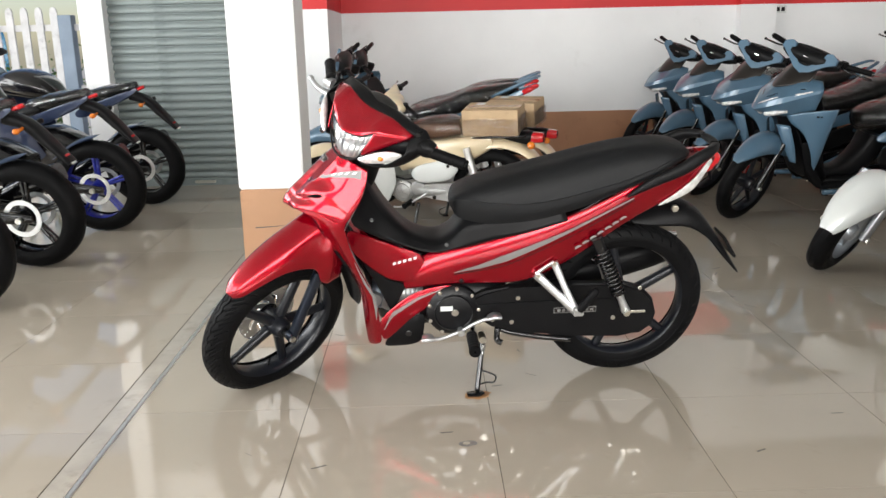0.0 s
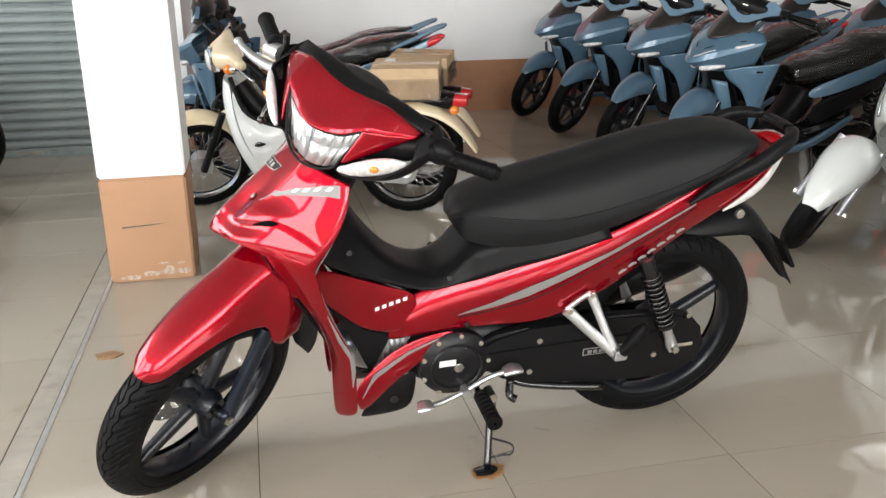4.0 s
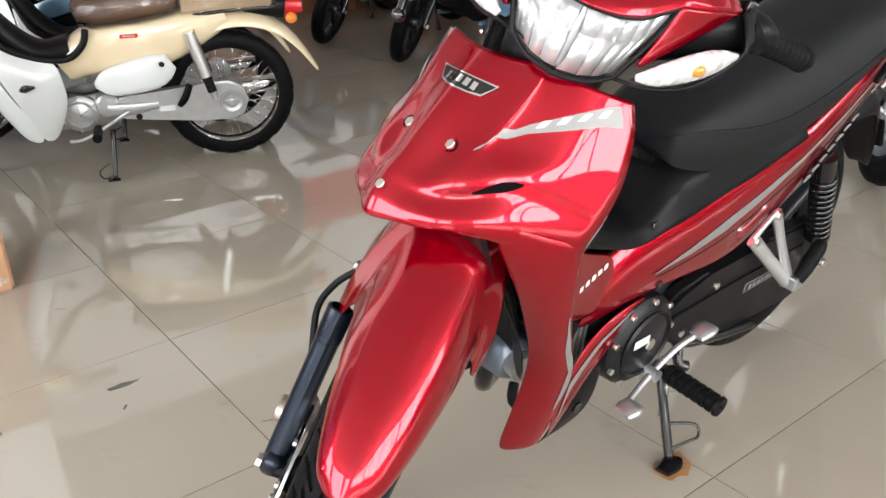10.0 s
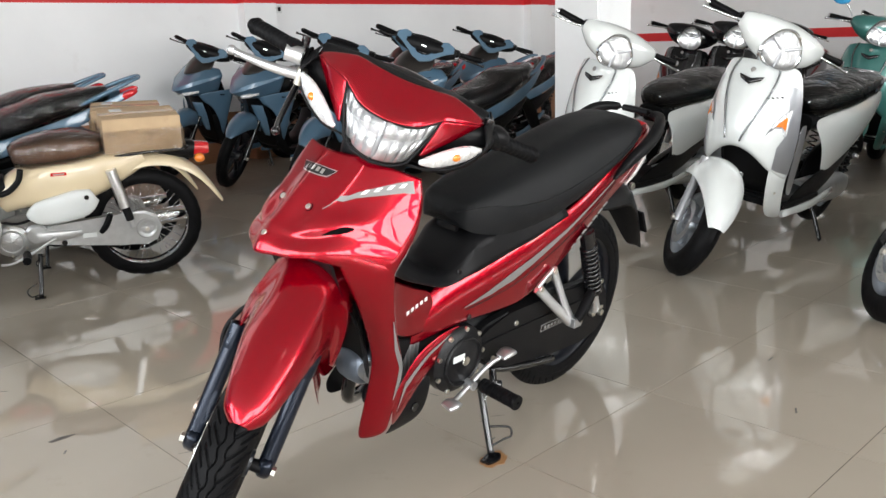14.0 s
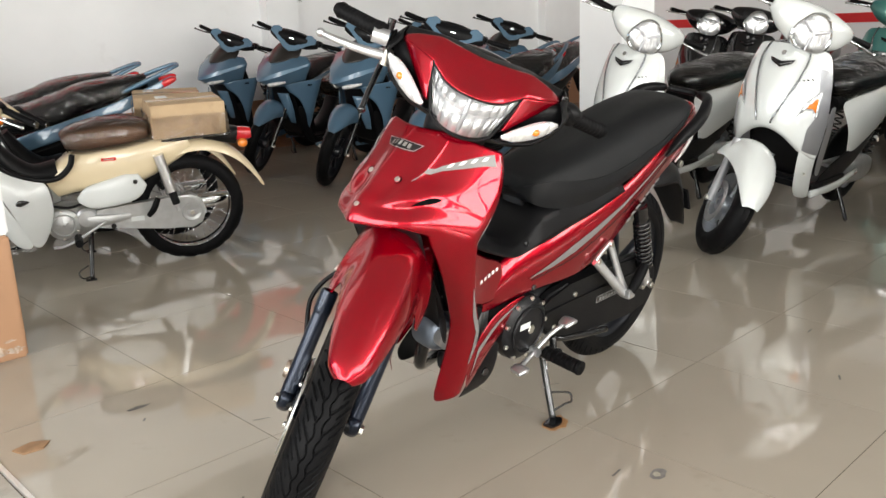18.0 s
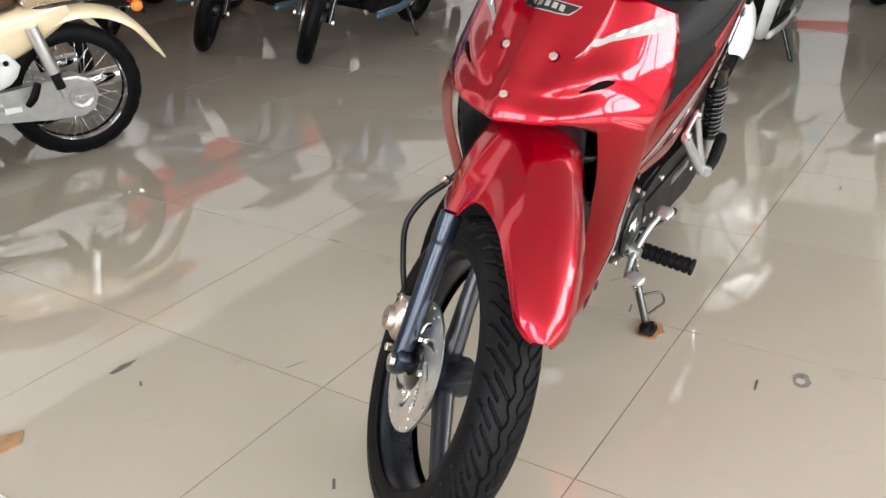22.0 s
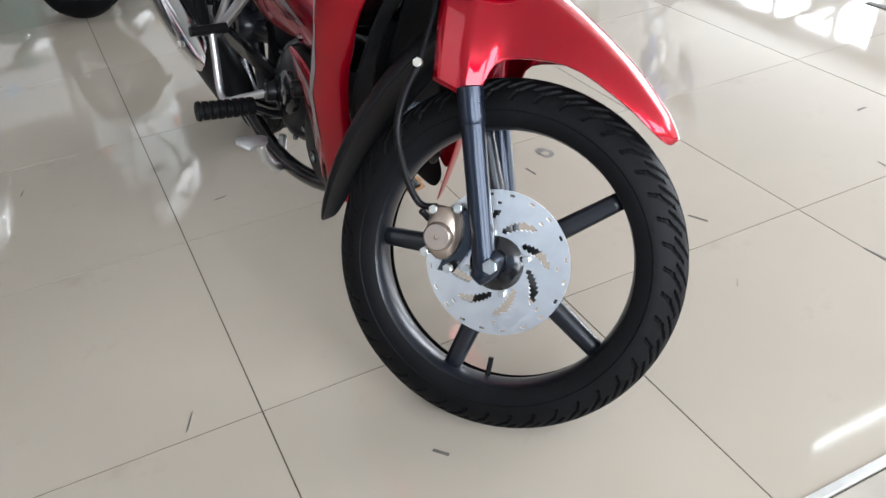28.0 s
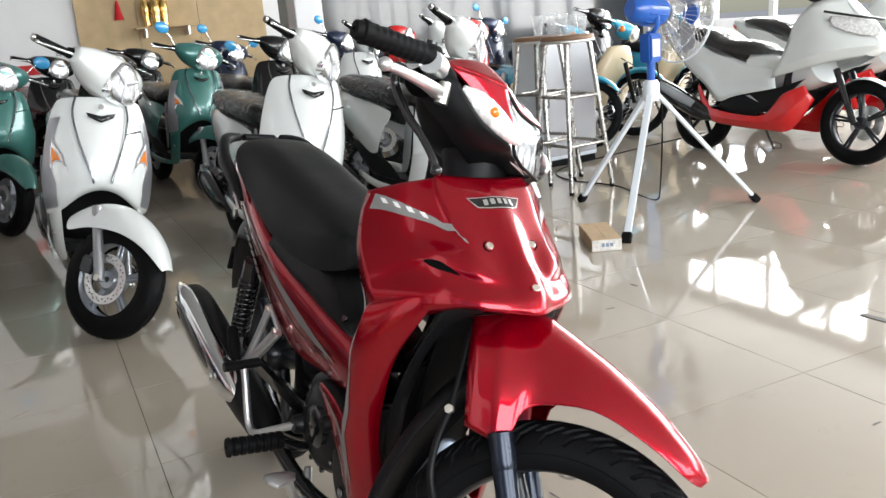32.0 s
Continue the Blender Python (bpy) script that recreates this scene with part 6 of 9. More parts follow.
# ---- parked vehicles ----
def place(front, heading, base, lean=-8.0):
    """The pose of a vehicle whose front wheel stands at a point of the floor."""
    h = radians(heading)
    return pose(front[0] - base * math.cos(h), front[1] - base * math.sin(h), 0, 0, 0, heading) @ pose(0, 0, 0, lean, 0, 0)


def steering(base, angle, trail=0.08, rake=26):
    a = V(-math.sin(radians(rake)), 0, math.cos(radians(rake)))
    t = Matrix.Translation((base + trail, 0, 0))
    return t @ Matrix.Rotation(radians(angle), 4, a) @ t.inverted()


def bars(root, st, x, z, half, material, lever=None, drop=0.0, back=0.08):
    """Grips and levers of a handlebar."""
    for s in (1, -1):
        g = part("grip", rod((x - back * 0.4, (half - 0.13) * s, z), (x - back, half * s, z - drop), 0.017, 14), RUBBER, root, m=st, smooth=60)
        part("bar_end", rod((x - back, half * s, z - drop), (x - back - 0.006, (half + 0.012) * s, z - drop), 0.014, 12), material, g, m=st)
        part("switch_block", rbox(-0.022, 0.022, -0.024, 0.024, -0.022, 0.022, 0.006, 2, Matrix.Translation((x - back * 0.3, (half - 0.155) * s, z + 0.004))), BLACK, g, m=st)
        lv = part("lever", tube([(x + 0.005, (half - 0.15) * s, z), (x + 0.018, (half - 0.10) * s, z - 0.006), (x - 0.005, (half - 0.03) * s, z - 0.014), (x - 0.03, (half + 0.025) * s, z - 0.02)], 0.0058, 8), lever or GLOSS_BLACK, g, m=st, smooth=180)
        part("lever_knob", ball((x - 0.031, (half + 0.027) * s, z - 0.02), 0.009, 0.009, 0.009), lever or GLOSS_BLACK, lv, m=st, smooth=180)


def film_cover(root, stations, side=(0, 1, 0), n=28):
    """Crumpled clear film stretched over a seat or box."""
    bm = hull(stations, side, n, 6)
    for v in bm.verts:
        k = noise.noise(v.co * 14) * 0.006 + noise.noise(v.co * 40) * 0.003
        v.co += V(0, 0, k) + V(0, math.copysign(abs(k), v.co.y), 0)
    return part("wrapping_film", bm, FILM, root, "crumpled clear wrapping film", smooth=40)


def kick_stand(root, x, y, material=None):
    s = part("side_stand", tube([(x, y * 0.55, 0.22), (x + 0.01, y * 0.8, 0.12), (x + 0.02, y, 0.035)], 0.011, 8), material or GLOSS_BLACK, root, "black side stand, swung down", smooth=180)
    part("stand_foot", rbox(-0.015, 0.035, -0.012, 0.016, 0, 0.008, 0.003, 1, Matrix.Translation((x + 0.015, y + 0.004, 0.028))), material or GLOSS_BLACK, s)
    part("stand_loop", tube([(x + 0.015, y * 0.97, 0.05), (x + 0.06, y * 1.05, 0.045), (x + 0.075, y, 0.075), (x + 0.03, y * 0.85, 0.095)], 0.0035, 6), material or GLOSS_BLACK, s, smooth=180)


def retro_scooter(paint, lower, label, group, m, steer=32, seat_m=None, film=True, chrome=True, mirrors=False):
    """A rounded city scooter with a headlamp on the bars and a V-ribbed apron."""
    root = thing("city_scooter", m, label, "scooter", group)
    B = 1.37
    st = steering(B, steer)
    cast_wheel(root, (B, 0, 0.236), 0.236, 0.052, 0.062, 0.160, 5, MAT_SILVER, m=st, na=96, nphi=16, phase=0.4, paired=True, wide=0.008, name="front_wheel")
    cast_wheel(root, (0, 0, 0.230), 0.230, 0.055, 0.062, 0.155, 5, MAT_SILVER, na=96, nphi=16, phase=0.2, name="rear_wheel")
    bm = bmesh.new()
    ring = [[bm.verts.new((B + r * math.cos(math.pi * i / 36), -0.064, 0.236 + r * math.sin(math.pi * i / 36))) for r in (0.066, 0.076, 0.084, 0.092, 0.100)] for i in range(72)]
    for i in range(72):
        for j in range(4):
            if not ((j == 1 and i % 4 == 0) or (j == 2 and i % 4 == 2)):
                bm.faces.new((ring[i][j], ring[i][j + 1], ring[(i + 1) % 72][j + 1], ring[(i + 1) % 72][j]))
    d = part("brake_disc", bm, STEEL, root, "drilled steel brake disc", m=st, solid=0.004, smooth=0)
    part("brake_caliper", rbox(-0.03, 0.03, -0.03, 0.012, -0.035, 0.035, 0.008, 2, Matrix.Translation((B - 0.09, -0.062, 0.27))), GLOSS_BLACK, d, m=st)
    for s in (1, -1):
        f = part("fork_leg", rod((B, 0.092 * s, 0.225), (B - 0.13, 0.085 * s, 0.50), 0.021, 16), SILVER, root, "silver fork leg", m=st, smooth=60)
        bolt("axle_nut", (B, 0.108 * s, 0.236), (0, s, 0), 0.014, f, st, h=0.012)
    # front fender
    part("front_fender", sheet([
        [(1.02, 0, 0.455), (1.02, 0.06, 0.445), (1.03, 0.098, 0.41), (1.05, 0.108, 0.36)],
        [(1.11, 0, 0.530), (1.11, 0.065, 0.515), (1.115, 0.106, 0.47), (1.125, 0.116, 0.40)],
        [(1.23, 0, 0.550), (1.23, 0.066, 0.535), (1.225, 0.108, 0.49), (1.215, 0.118, 0.42)],
        [(1.35, 0, 0.520), (1.35, 0.060, 0.507), (1.345, 0.096, 0.47), (1.335, 0.104, 0.43)],
        [(1.46, 0, 0.440), (1.458, 0.045, 0.432), (1.452, 0.070, 0.41), (1.445, 0.076, 0.39)],
        [(1.525, 0, 0.345), (1.523, 0.022, 0.342), (1.518, 0.034, 0.335), (1.514, 0.036, 0.328)]], True), paint, root, m=st @ Matrix.Translation((0.09, 0, 0)), solid=0.004, sub=2)
    # apron
    ap = part("front_apron", sheet([
        [(1.050, 0, 0.952), (1.040, 0.08, 0.950), (1.012, 0.146, 0.940), (0.980, 0.178, 0.925)],
        [(1.098, 0, 0.860), (1.083, 0.09, 0.858), (1.042, 0.172, 0.846), (0.983, 0.208, 0.832)],
        [(1.135, 0, 0.760), (1.115, 0.09, 0.752), (1.062, 0.180, 0.735), (0.985, 0.225, 0.720)],
        [(1.158, 0, 0.660), (1.135, 0.10, 0.655), (1.072, 0.190, 0.640), (0.985, 0.236, 0.625)],
        [(1.158, 0, 0.606), (1.132, 0.10, 0.582), (1.068, 0.184, 0.535), (0.980, 0.230, 0.520)],
        [(1.140, 0, 0.584), (1.116, 0.10, 0.548), (1.058, 0.176, 0.470), (0.966, 0.218, 0.445)],
        [(1.110, 0, 0.572), (1.090, 0.09, 0.535), (1.040, 0.160, 0.455), (0.955, 0.205, 0.430)]], True), paint, root, solid=0.004, sub=2)
    for s in (1, -1):
        part("apron_leg", mir(sheet([
            [(1.062, 0.172, 0.540), (1.025, 0.200, 0.520), (0.962, 0.218, 0.500)],
            [(1.055, 0.158, 0.480), (1.010, 0.190, 0.450), (0.935, 0.200, 0.420)],
            [(1.030, 0.152, 0.390), (0.985, 0.180, 0.360), (0.900, 0.190, 0.330)],
            [(0.985, 0.140, 0.290), (0.935, 0.165, 0.270), (0.850, 0.175, 0.250)],
            [(0.900, 0.120, 0.220), (0.860, 0.140, 0.205), (0.780, 0.155, 0.200)]]), s), paint, ap, solid=0.004, sub=2)
        part("apron_side", mir(sheet([
            [(0.985, 0.232, 0.700), (0.930, 0.236, 0.690), (0.885, 0.215, 0.690)],
            [(0.985, 0.238, 0.610), (0.915, 0.238, 0.590), (0.865, 0.215, 0.580)],
            [(0.955, 0.218, 0.500), (0.880, 0.218, 0.480), (0.835, 0.200, 0.470)],
            [(0.900, 0.194, 0.330), (0.830, 0.196, 0.330), (0.800, 0.180, 0.330)]]), s), lower, ap, solid=0.004, sub=2)
        if chrome:
            part("chrome_rib", mir(tube([(1.030, 0.096, 0.946), (1.066, 0.112, 0.880), (1.104, 0.098, 0.790), (1.136, 0.066, 0.690), (1.150, 0.044, 0.630), (1.152, 0.036, 0.598)], 0.0050, 8), s), RIB, ap, "raised chrome rib", m=Matrix.Translation((0.003, 0, 0)), smooth=180)
        part("apron_flank", mir(sheet([
            [(1.036, 0.155, 0.858), (1.015, 0.180, 0.852), (0.992, 0.194, 0.846)],
            [(1.040, 0.176, 0.790), (1.018, 0.202, 0.782), (0.990, 0.214, 0.776)],
            [(1.046, 0.200, 0.720), (1.022, 0.218, 0.712), (0.990, 0.228, 0.706)],
            [(1.052, 0.205, 0.650), (1.026, 0.224, 0.642), (0.990, 0.236, 0.634)],
            [(1.072, 0.180, 0.585), (1.030, 0.216, 0.575), (0.986, 0.232, 0.565)],
            [(1.066, 0.178, 0.530), (1.024, 0.206, 0.520), (0.976, 0.226, 0.510)],
            [(1.060, 0.174, 0.480), (1.014, 0.198, 0.470), (0.970, 0.220, 0.460)]]), s), lower, ap, "painted outer flank", wrap=ap, lift=0.0016)
        for grow, height, stuff, title in ((1.10, 0.0035, SILVER, "signal_frame"), (1.0, 0.0065, REFLECTOR, "turn_signal"), (0.62, 0.0105, AMBER, "amber_bulb")):
            rows = [[(1.040, 0.192, 0.757), (1.036, 0.200, 0.757)], [(1.085, 0.155, 0.703), (1.040, 0.200, 0.705)], [(1.100, 0.136, 0.650), (1.045, 0.196, 0.648)], [(1.108, 0.124, 0.617), (1.085, 0.150, 0.625)]]
            mid = V(1.066, 0.170, 0.680)
            part(title, mir(sheet([[tuple(mid + (V(*p) - mid) * grow) for p in r] for r in rows]), s), stuff, ap, "clear slanting turn signal" if stuff is REFLECTOR else "", wrap=ap, lift=height)
        bolt("panel_screw", (0.985, 0.182 * s, 0.365), (0.6, 0.8 * s, 0), 0.006, ap, h=0.006)
    part("badge", sheet([[(1.095, 0, 0.868), (1.085, 0.06, 0.880)], [(1.107, 0, 0.842), (1.094, 0.05, 0.862)]], True), GLOSS_BLACK, ap, "dark chevron badge", m=Matrix.Translation((0.009, 0, 0.004)), solid=0.003)
    part("badge_ring", rod((1.086, 0, 0.905), (1.096, 0, 0.909), 0.012, 18), CHROME, ap)
    for i in range(4):
        part("script_bar", rbox(-0.002, 0.002, -0.008, 0.008, -0.003, 0.003, 0.0008, 1, Matrix.Translation((1.108 - 0.007 * i, 0.105 + 0.018 * i, 0.800 + 0.004 * i)) @ pose(0, 0, 0, 0, 0, -28)), GLOSS_BLACK, ap)
    # head
    hd = part("handle_cover", hull([(0.985, -0.200, 1.062, 0.034, 0.030), (0.992, -0.165, 1.058, 0.058, 0.052), (1.008, -0.10, 1.044, 0.086, 0.082), (1.014, 0, 1.034, 0.096, 0.098), (1.008, 0.10, 1.044, 0.086, 0.082), (0.992, 0.165, 1.058, 0.058, 0.052), (0.985, 0.200, 1.062, 0.034, 0.030)], (1, 0, 0), 18), paint, root, m=st, smooth=180)
    lampm = st @ Matrix.Translation((1.094, 0, 1.020)) @ pose(0, 0, 0, 0, -6, 0)
    out = [(0.088 * (1 - 0.07 * math.sin(3 * a)) * math.cos(a), 0.084 * (1 - 0.07 * math.sin(3 * a)) * math.sin(a)) for a in (2 * math.pi * i / 30 for i in range(30))]
    bm = bmesh.new()
    rings_mesh([[V(-0.03, y * 1.06, z * 1.06) for y, z in out], [V(0.012, y * 1.08, z * 1.08) for y, z in out], [V(0.018, y * 1.0, z * 1.0) for y, z in out], [V(0.012, y * 0.93, z * 0.93) for y, z in out]], bm=bm)
    hl = part("headlight", bm, CHROME, hd, "chrome-ringed headlight", m=lampm, smooth=50)
    part("lamp_bowl", rings_mesh([[V(0.0135, y * 0.93, z * 0.93) for y, z in out], [V(0.016, y * 0.6, z * 0.6) for y, z in out], [V(0.017, y * 0.05, z * 0.05) for y, z in out]]), REFLECTOR, hl, m=lampm, smooth=180)
    for a in (0.52, 2.62, 4.71):
        part("led_bar", hull([(0.016, 0.010 * math.cos(a), 0.010 * math.sin(a), 0.004, 0.007, 3), (0.018, 0.076 * math.cos(a), 0.074 * math.sin(a), 0.004, 0.005, 3)], (1, 0, 0), 8, 2), SILVER, hl, m=lampm, smooth=60)
    bars(root, st, 0.985, 1.055, 0.34, CHROME, CHROME)
    for sd in (1, -1) if mirrors else ():
        mr = part("mirror_stem", tube([(0.975, 0.20 * sd, 1.07), (0.955, 0.24 * sd, 1.13), (0.950, 0.29 * sd, 1.17)], 0.006, 8), CHROME, root, m=st, smooth=180)
        part("mirror_head", ball((0.950, 0.315 * sd, 1.185), 0.018, 0.062, 0.042), SKY_FILM, mr, "mirror wrapped in sky blue film", m=st, smooth=180)
    # inner shield, floor, body
    part("inner_shield", sheet([
        [(0.985, 0, 0.93), (0.965, 0.13, 0.91)], [(0.935, 0, 0.75), (0.93, 0.20, 0.73)], [(0.905, 0, 0.55), (0.895, 0.205, 0.55)], [(0.865, 0, 0.36), (0.85, 0.18, 0.36)], [(0.80, 0, 0.29), (0.78, 0.17, 0.29)]], True), BLACK, root, "black inner leg shield", solid=0.004, sub=1)
    part("floorboard", rbox(0.42, 0.84, -0.175, 0.175, 0.245, 0.290, 0.012), BLACK, root, "black footboard")
    for s in (1, -1):
        part("body_panel", mir(sheet([
            [(0.520, 0.080, 0.640), (0.510, 0.150, 0.560), (0.500, 0.175, 0.460), (0.480, 0.170, 0.350)],
            [(0.350, 0.120, 0.690), (0.330, 0.175, 0.620), (0.310, 0.195, 0.520), (0.300, 0.180, 0.420)],
            [(0.100, 0.135, 0.715), (0.090, 0.180, 0.660), (0.080, 0.195, 0.580), (0.070, 0.170, 0.490)],
            [(-0.150, 0.125, 0.735), (-0.150, 0.160, 0.690), (-0.150, 0.165, 0.630), (-0.140, 0.140, 0.570)],
            [(-0.330, 0.085, 0.745), (-0.335, 0.105, 0.715), (-0.330, 0.105, 0.680), (-0.310, 0.090, 0.640)]]), s), paint, root, "painted rounded rear body panel", solid=0.004, sub=2)
        part("lower_panel", mir(sheet([
            [(0.800, 0.165, 0.300), (0.800, 0.165, 0.215)], [(0.500, 0.172, 0.420), (0.500, 0.165, 0.240)], [(0.300, 0.184, 0.425), (0.310, 0.160, 0.300)], [(0.080, 0.172, 0.495), (0.12, 0.15, 0.400)]]), s), BLACK, root, "black lower side panel", solid=0.004, sub=1)
        part("sill_strip", mir(hull([(0.80, 0.165, 0.225, 0.012, 0.018), (0.5, 0.172, 0.225, 0.014, 0.022), (0.25, 0.165, 0.260, 0.012, 0.018)], (0, 1, 0), 10), s), paint, root, smooth=180)
        part("grab_rail", mir(tube([(-0.10, 0.10, 0.745), (-0.22, 0.115, 0.79), (-0.33, 0.09, 0.80), (-0.37, 0, 0.80)], 0.012, 8), s), SILVER, root, smooth=180)
        part("rear_shock", mir(spring((-0.06, 0.11, 0.50), (-0.01, 0.11, 0.26), 0.024, 0.005, 7), s), GLOSS_BLACK, root, smooth=180)
    part("seat_base", hull([(0.52, 0, 0.62, 0.09, 0.05, 3), (0.30, 0, 0.66, 0.13, 0.06, 3), (0, 0, 0.70, 0.14, 0.05, 3), (-0.3, 0, 0.72, 0.09, 0.03, 3)], (0, 1, 0), 16), BLACK, root, smooth=60)
    seat_st = [(0.53, 0, 0.70, 0.06, 0.035, 2.6), (0.46, 0, 0.725, 0.115, 0.055, 3), (0.25, 0, 0.745, 0.140, 0.062, 3), (0.02, 0, 0.775, 0.148, 0.058, 3), (-0.20, 0, 0.795, 0.125, 0.045, 3), (-0.31, 0, 0.795, 0.06, 0.022, 2.6)]
    part("seat", hull(seat_st, (0, 1, 0), 22), seat_m or VINYL, root, "padded black seat", smooth=180)
    if film:
        film_cover(root, [(x, y, z - 0.012, w + 0.012, h + 0.020, e) for x, y, z, w, h, e in seat_st])
    part("engine_unit", hull([(0.45, 0.06, 0.26, 0.06, 0.05), (0.3, 0.09, 0.25, 0.06, 0.075), (0.05, 0.11, 0.24, 0.045, 0.075), (-0.06, 0.11, 0.235, 0.03, 0.05)], (0, 1, 0), 14), ENGINE_GREY, root, smooth=60)
    part("muffler", hull([(0.22, -0.14, 0.20, 0.03, 0.03), (0.10, -0.155, 0.22, 0.05, 0.055), (-0.22, -0.165, 0.30, 0.05, 0.058), (-0.30, -0.165, 0.32, 0.03, 0.035)], (0, 1, 0), 14), GLOSS_BLACK, root, smooth=60)
    part("tail_lamp", hull([(-0.30, 0, 0.70, 0.09, 0.045, 3), (-0.355, 0, 0.70, 0.07, 0.035, 3), (-0.375, 0, 0.70, 0.04, 0.02, 3)], (0, 1, 0), 14), TAIL_RED, root, smooth=60)
    part("rear_mudguard", sheet([[(-0.20, 0, 0.58), (-0.2, 0.07, 0.56)], [(-0.34, 0, 0.48), (-0.34, 0.07, 0.47)], [(-0.43, 0, 0.33), (-0.43, 0.06, 0.33)]], True), BLACK, root, solid=0.004, sub=1)
    kick_stand(root, 0.42, 0.25)
    return root


def sharp_scooter(paint, label, group, m, steer=30):
    """An angular automatic scooter with a black windscreen and split headlamps."""
    root = thing("automatic_scooter", m, label, "scooter", group)
    B = 1.28
    st = steering(B, steer)
    cast_wheel(root, (B, 0, 0.262), 0.262, 0.044, 0.050, 0.195, 5, ALLOY_BLACK, m=st, na=96, nphi=16, phase=0.4, name="front_wheel")
    cast_wheel(root, (0, 0, 0.265), 0.265, 0.050, 0.054, 0.195, 5, ALLOY_BLACK, na=96, nphi=16, phase=0.2, name="rear_wheel")
    d = part("brake_disc", lathe([(0.05, -0.058), (0.095, -0.058), (0.095, -0.062), (0.05, -0.062)], (B, 0, 0.262), 36), STEEL, root, m=st, smooth=30)
    part("brake_caliper", rbox(-0.03, 0.03, -0.03, 0.012, -0.035, 0.035, 0.008, 2, Matrix.Translation((B - 0.09, -0.06, 0.30))), MAXI_RED, d, m=st)
    for s in (1, -1):
        f = part("fork_leg", rod((B, 0.085 * s, 0.25), (B - 0.14, 0.085 * s, 0.54), 0.019, 14), GLOSS_BLACK, root, m=st, smooth=60)
        bolt("axle_nut", (B, 0.10 * s, 0.262), (0, s, 0), 0.013, f, st, h=0.014)
    part("front_fender", sheet([
        [(1.03, 0, 0.50), (1.03, 0.05, 0.49), (1.04, 0.082, 0.46), (1.06, 0.092, 0.42)],
        [(1.12, 0, 0.590), (1.12, 0.055, 0.575), (1.12, 0.092, 0.53), (1.125, 0.100, 0.46)],
        [(1.23, 0, 0.605), (1.23, 0.055, 0.588), (1.225, 0.090, 0.545), (1.22, 0.096, 0.49)],
        [(1.34, 0, 0.575), (1.34, 0.048, 0.560), (1.335, 0.076, 0.53), (1.33, 0.080, 0.50)],
        [(1.44, 0, 0.505), (1.438, 0.032, 0.497), (1.435, 0.048, 0.485), (1.43, 0.050, 0.472)],
        [(1.485, 0, 0.455), (1.483, 0.012, 0.453), (1.481, 0.018, 0.45), (1.479, 0.019, 0.446)]], True), paint, root, m=st, solid=0.004, sub=2)
    # nose with split lamps
    nose_rows = [
        [(1.05, 0, 0.945), (1.035, 0.10, 0.935), (0.965, 0.190, 0.922)],
        [(1.17, 0, 0.846), (1.120, 0.12, 0.868), (0.985, 0.235, 0.902)],
        [(1.275, 0, 0.756), (1.190, 0.12, 0.812), (0.995, 0.262, 0.884)],
        [(1.290, 0, 0.728), (1.198, 0.12, 0.776), (0.995, 0.262, 0.868)],
        [(1.235, 0, 0.704), (1.160, 0.11, 0.736), (0.990, 0.232, 0.812)],
        [(1.150, 0, 0.682), (1.110, 0.10, 0.694), (0.985, 0.195, 0.745)]]
    nose = part("front_cowl", loft([[r[0], r[1], V(*r[1]).lerp(V(*r[2]), 0.5), r[2]] for r in nose_rows], True, 4, 3, folds=(), row_folds=(2, 3)), paint, root, solid=0.004, smooth=32)
    part("windscreen", loft([
        [(1.168, 0, 0.862), (1.110, 0.090, 0.884), (1.030, 0.150, 0.908)],
        [(1.100, 0, 0.936), (1.068, 0.094, 0.938), (1.005, 0.155, 0.940)],
        [(1.030, 0, 0.996), (1.005, 0.086, 0.994), (0.970, 0.135, 0.980)],
        [(0.985, 0, 1.025), (0.970, 0.055, 1.020), (0.950, 0.095, 1.000)]], True), SMOKE, nose, "smoked brown-black front visor", solid=0.004, smooth=40)
    for s in (1, -1):
        part("headlight", mir(sheet([
            [(1.262, 0.020, 0.772), (1.270, 0.020, 0.762)], [(1.190, 0.100, 0.816), (1.200, 0.102, 0.802)], [(1.100, 0.180, 0.850), (1.108, 0.184, 0.838)], [(1.040, 0.225, 0.872), (1.042, 0.228, 0.866)]]), s), WHITE_LENS, nose, "slim headlight strip", wrap=nose, lift=0.003)
        part("lamp_crease", mir(sheet([
            [(1.215, 0.030, 0.812), (1.220, 0.030, 0.806)], [(1.140, 0.110, 0.850), (1.146, 0.112, 0.842)], [(1.060, 0.185, 0.880), (1.062, 0.187, 0.876)]]), s), GLOSS_BLACK, nose, "dark line over the lamp", wrap=nose, lift=0.002)
        part("fog_lamp", mir(hull([(1.215, 0.030, 0.700, 0.018, 0.014), (1.185, 0.075, 0.712, 0.018, 0.016), (1.125, 0.125, 0.730, 0.010, 0.008)], (0.8, 0.3, 0.3), 12), s), WHITE_LENS, nose, "clear lower lamp", smooth=180)
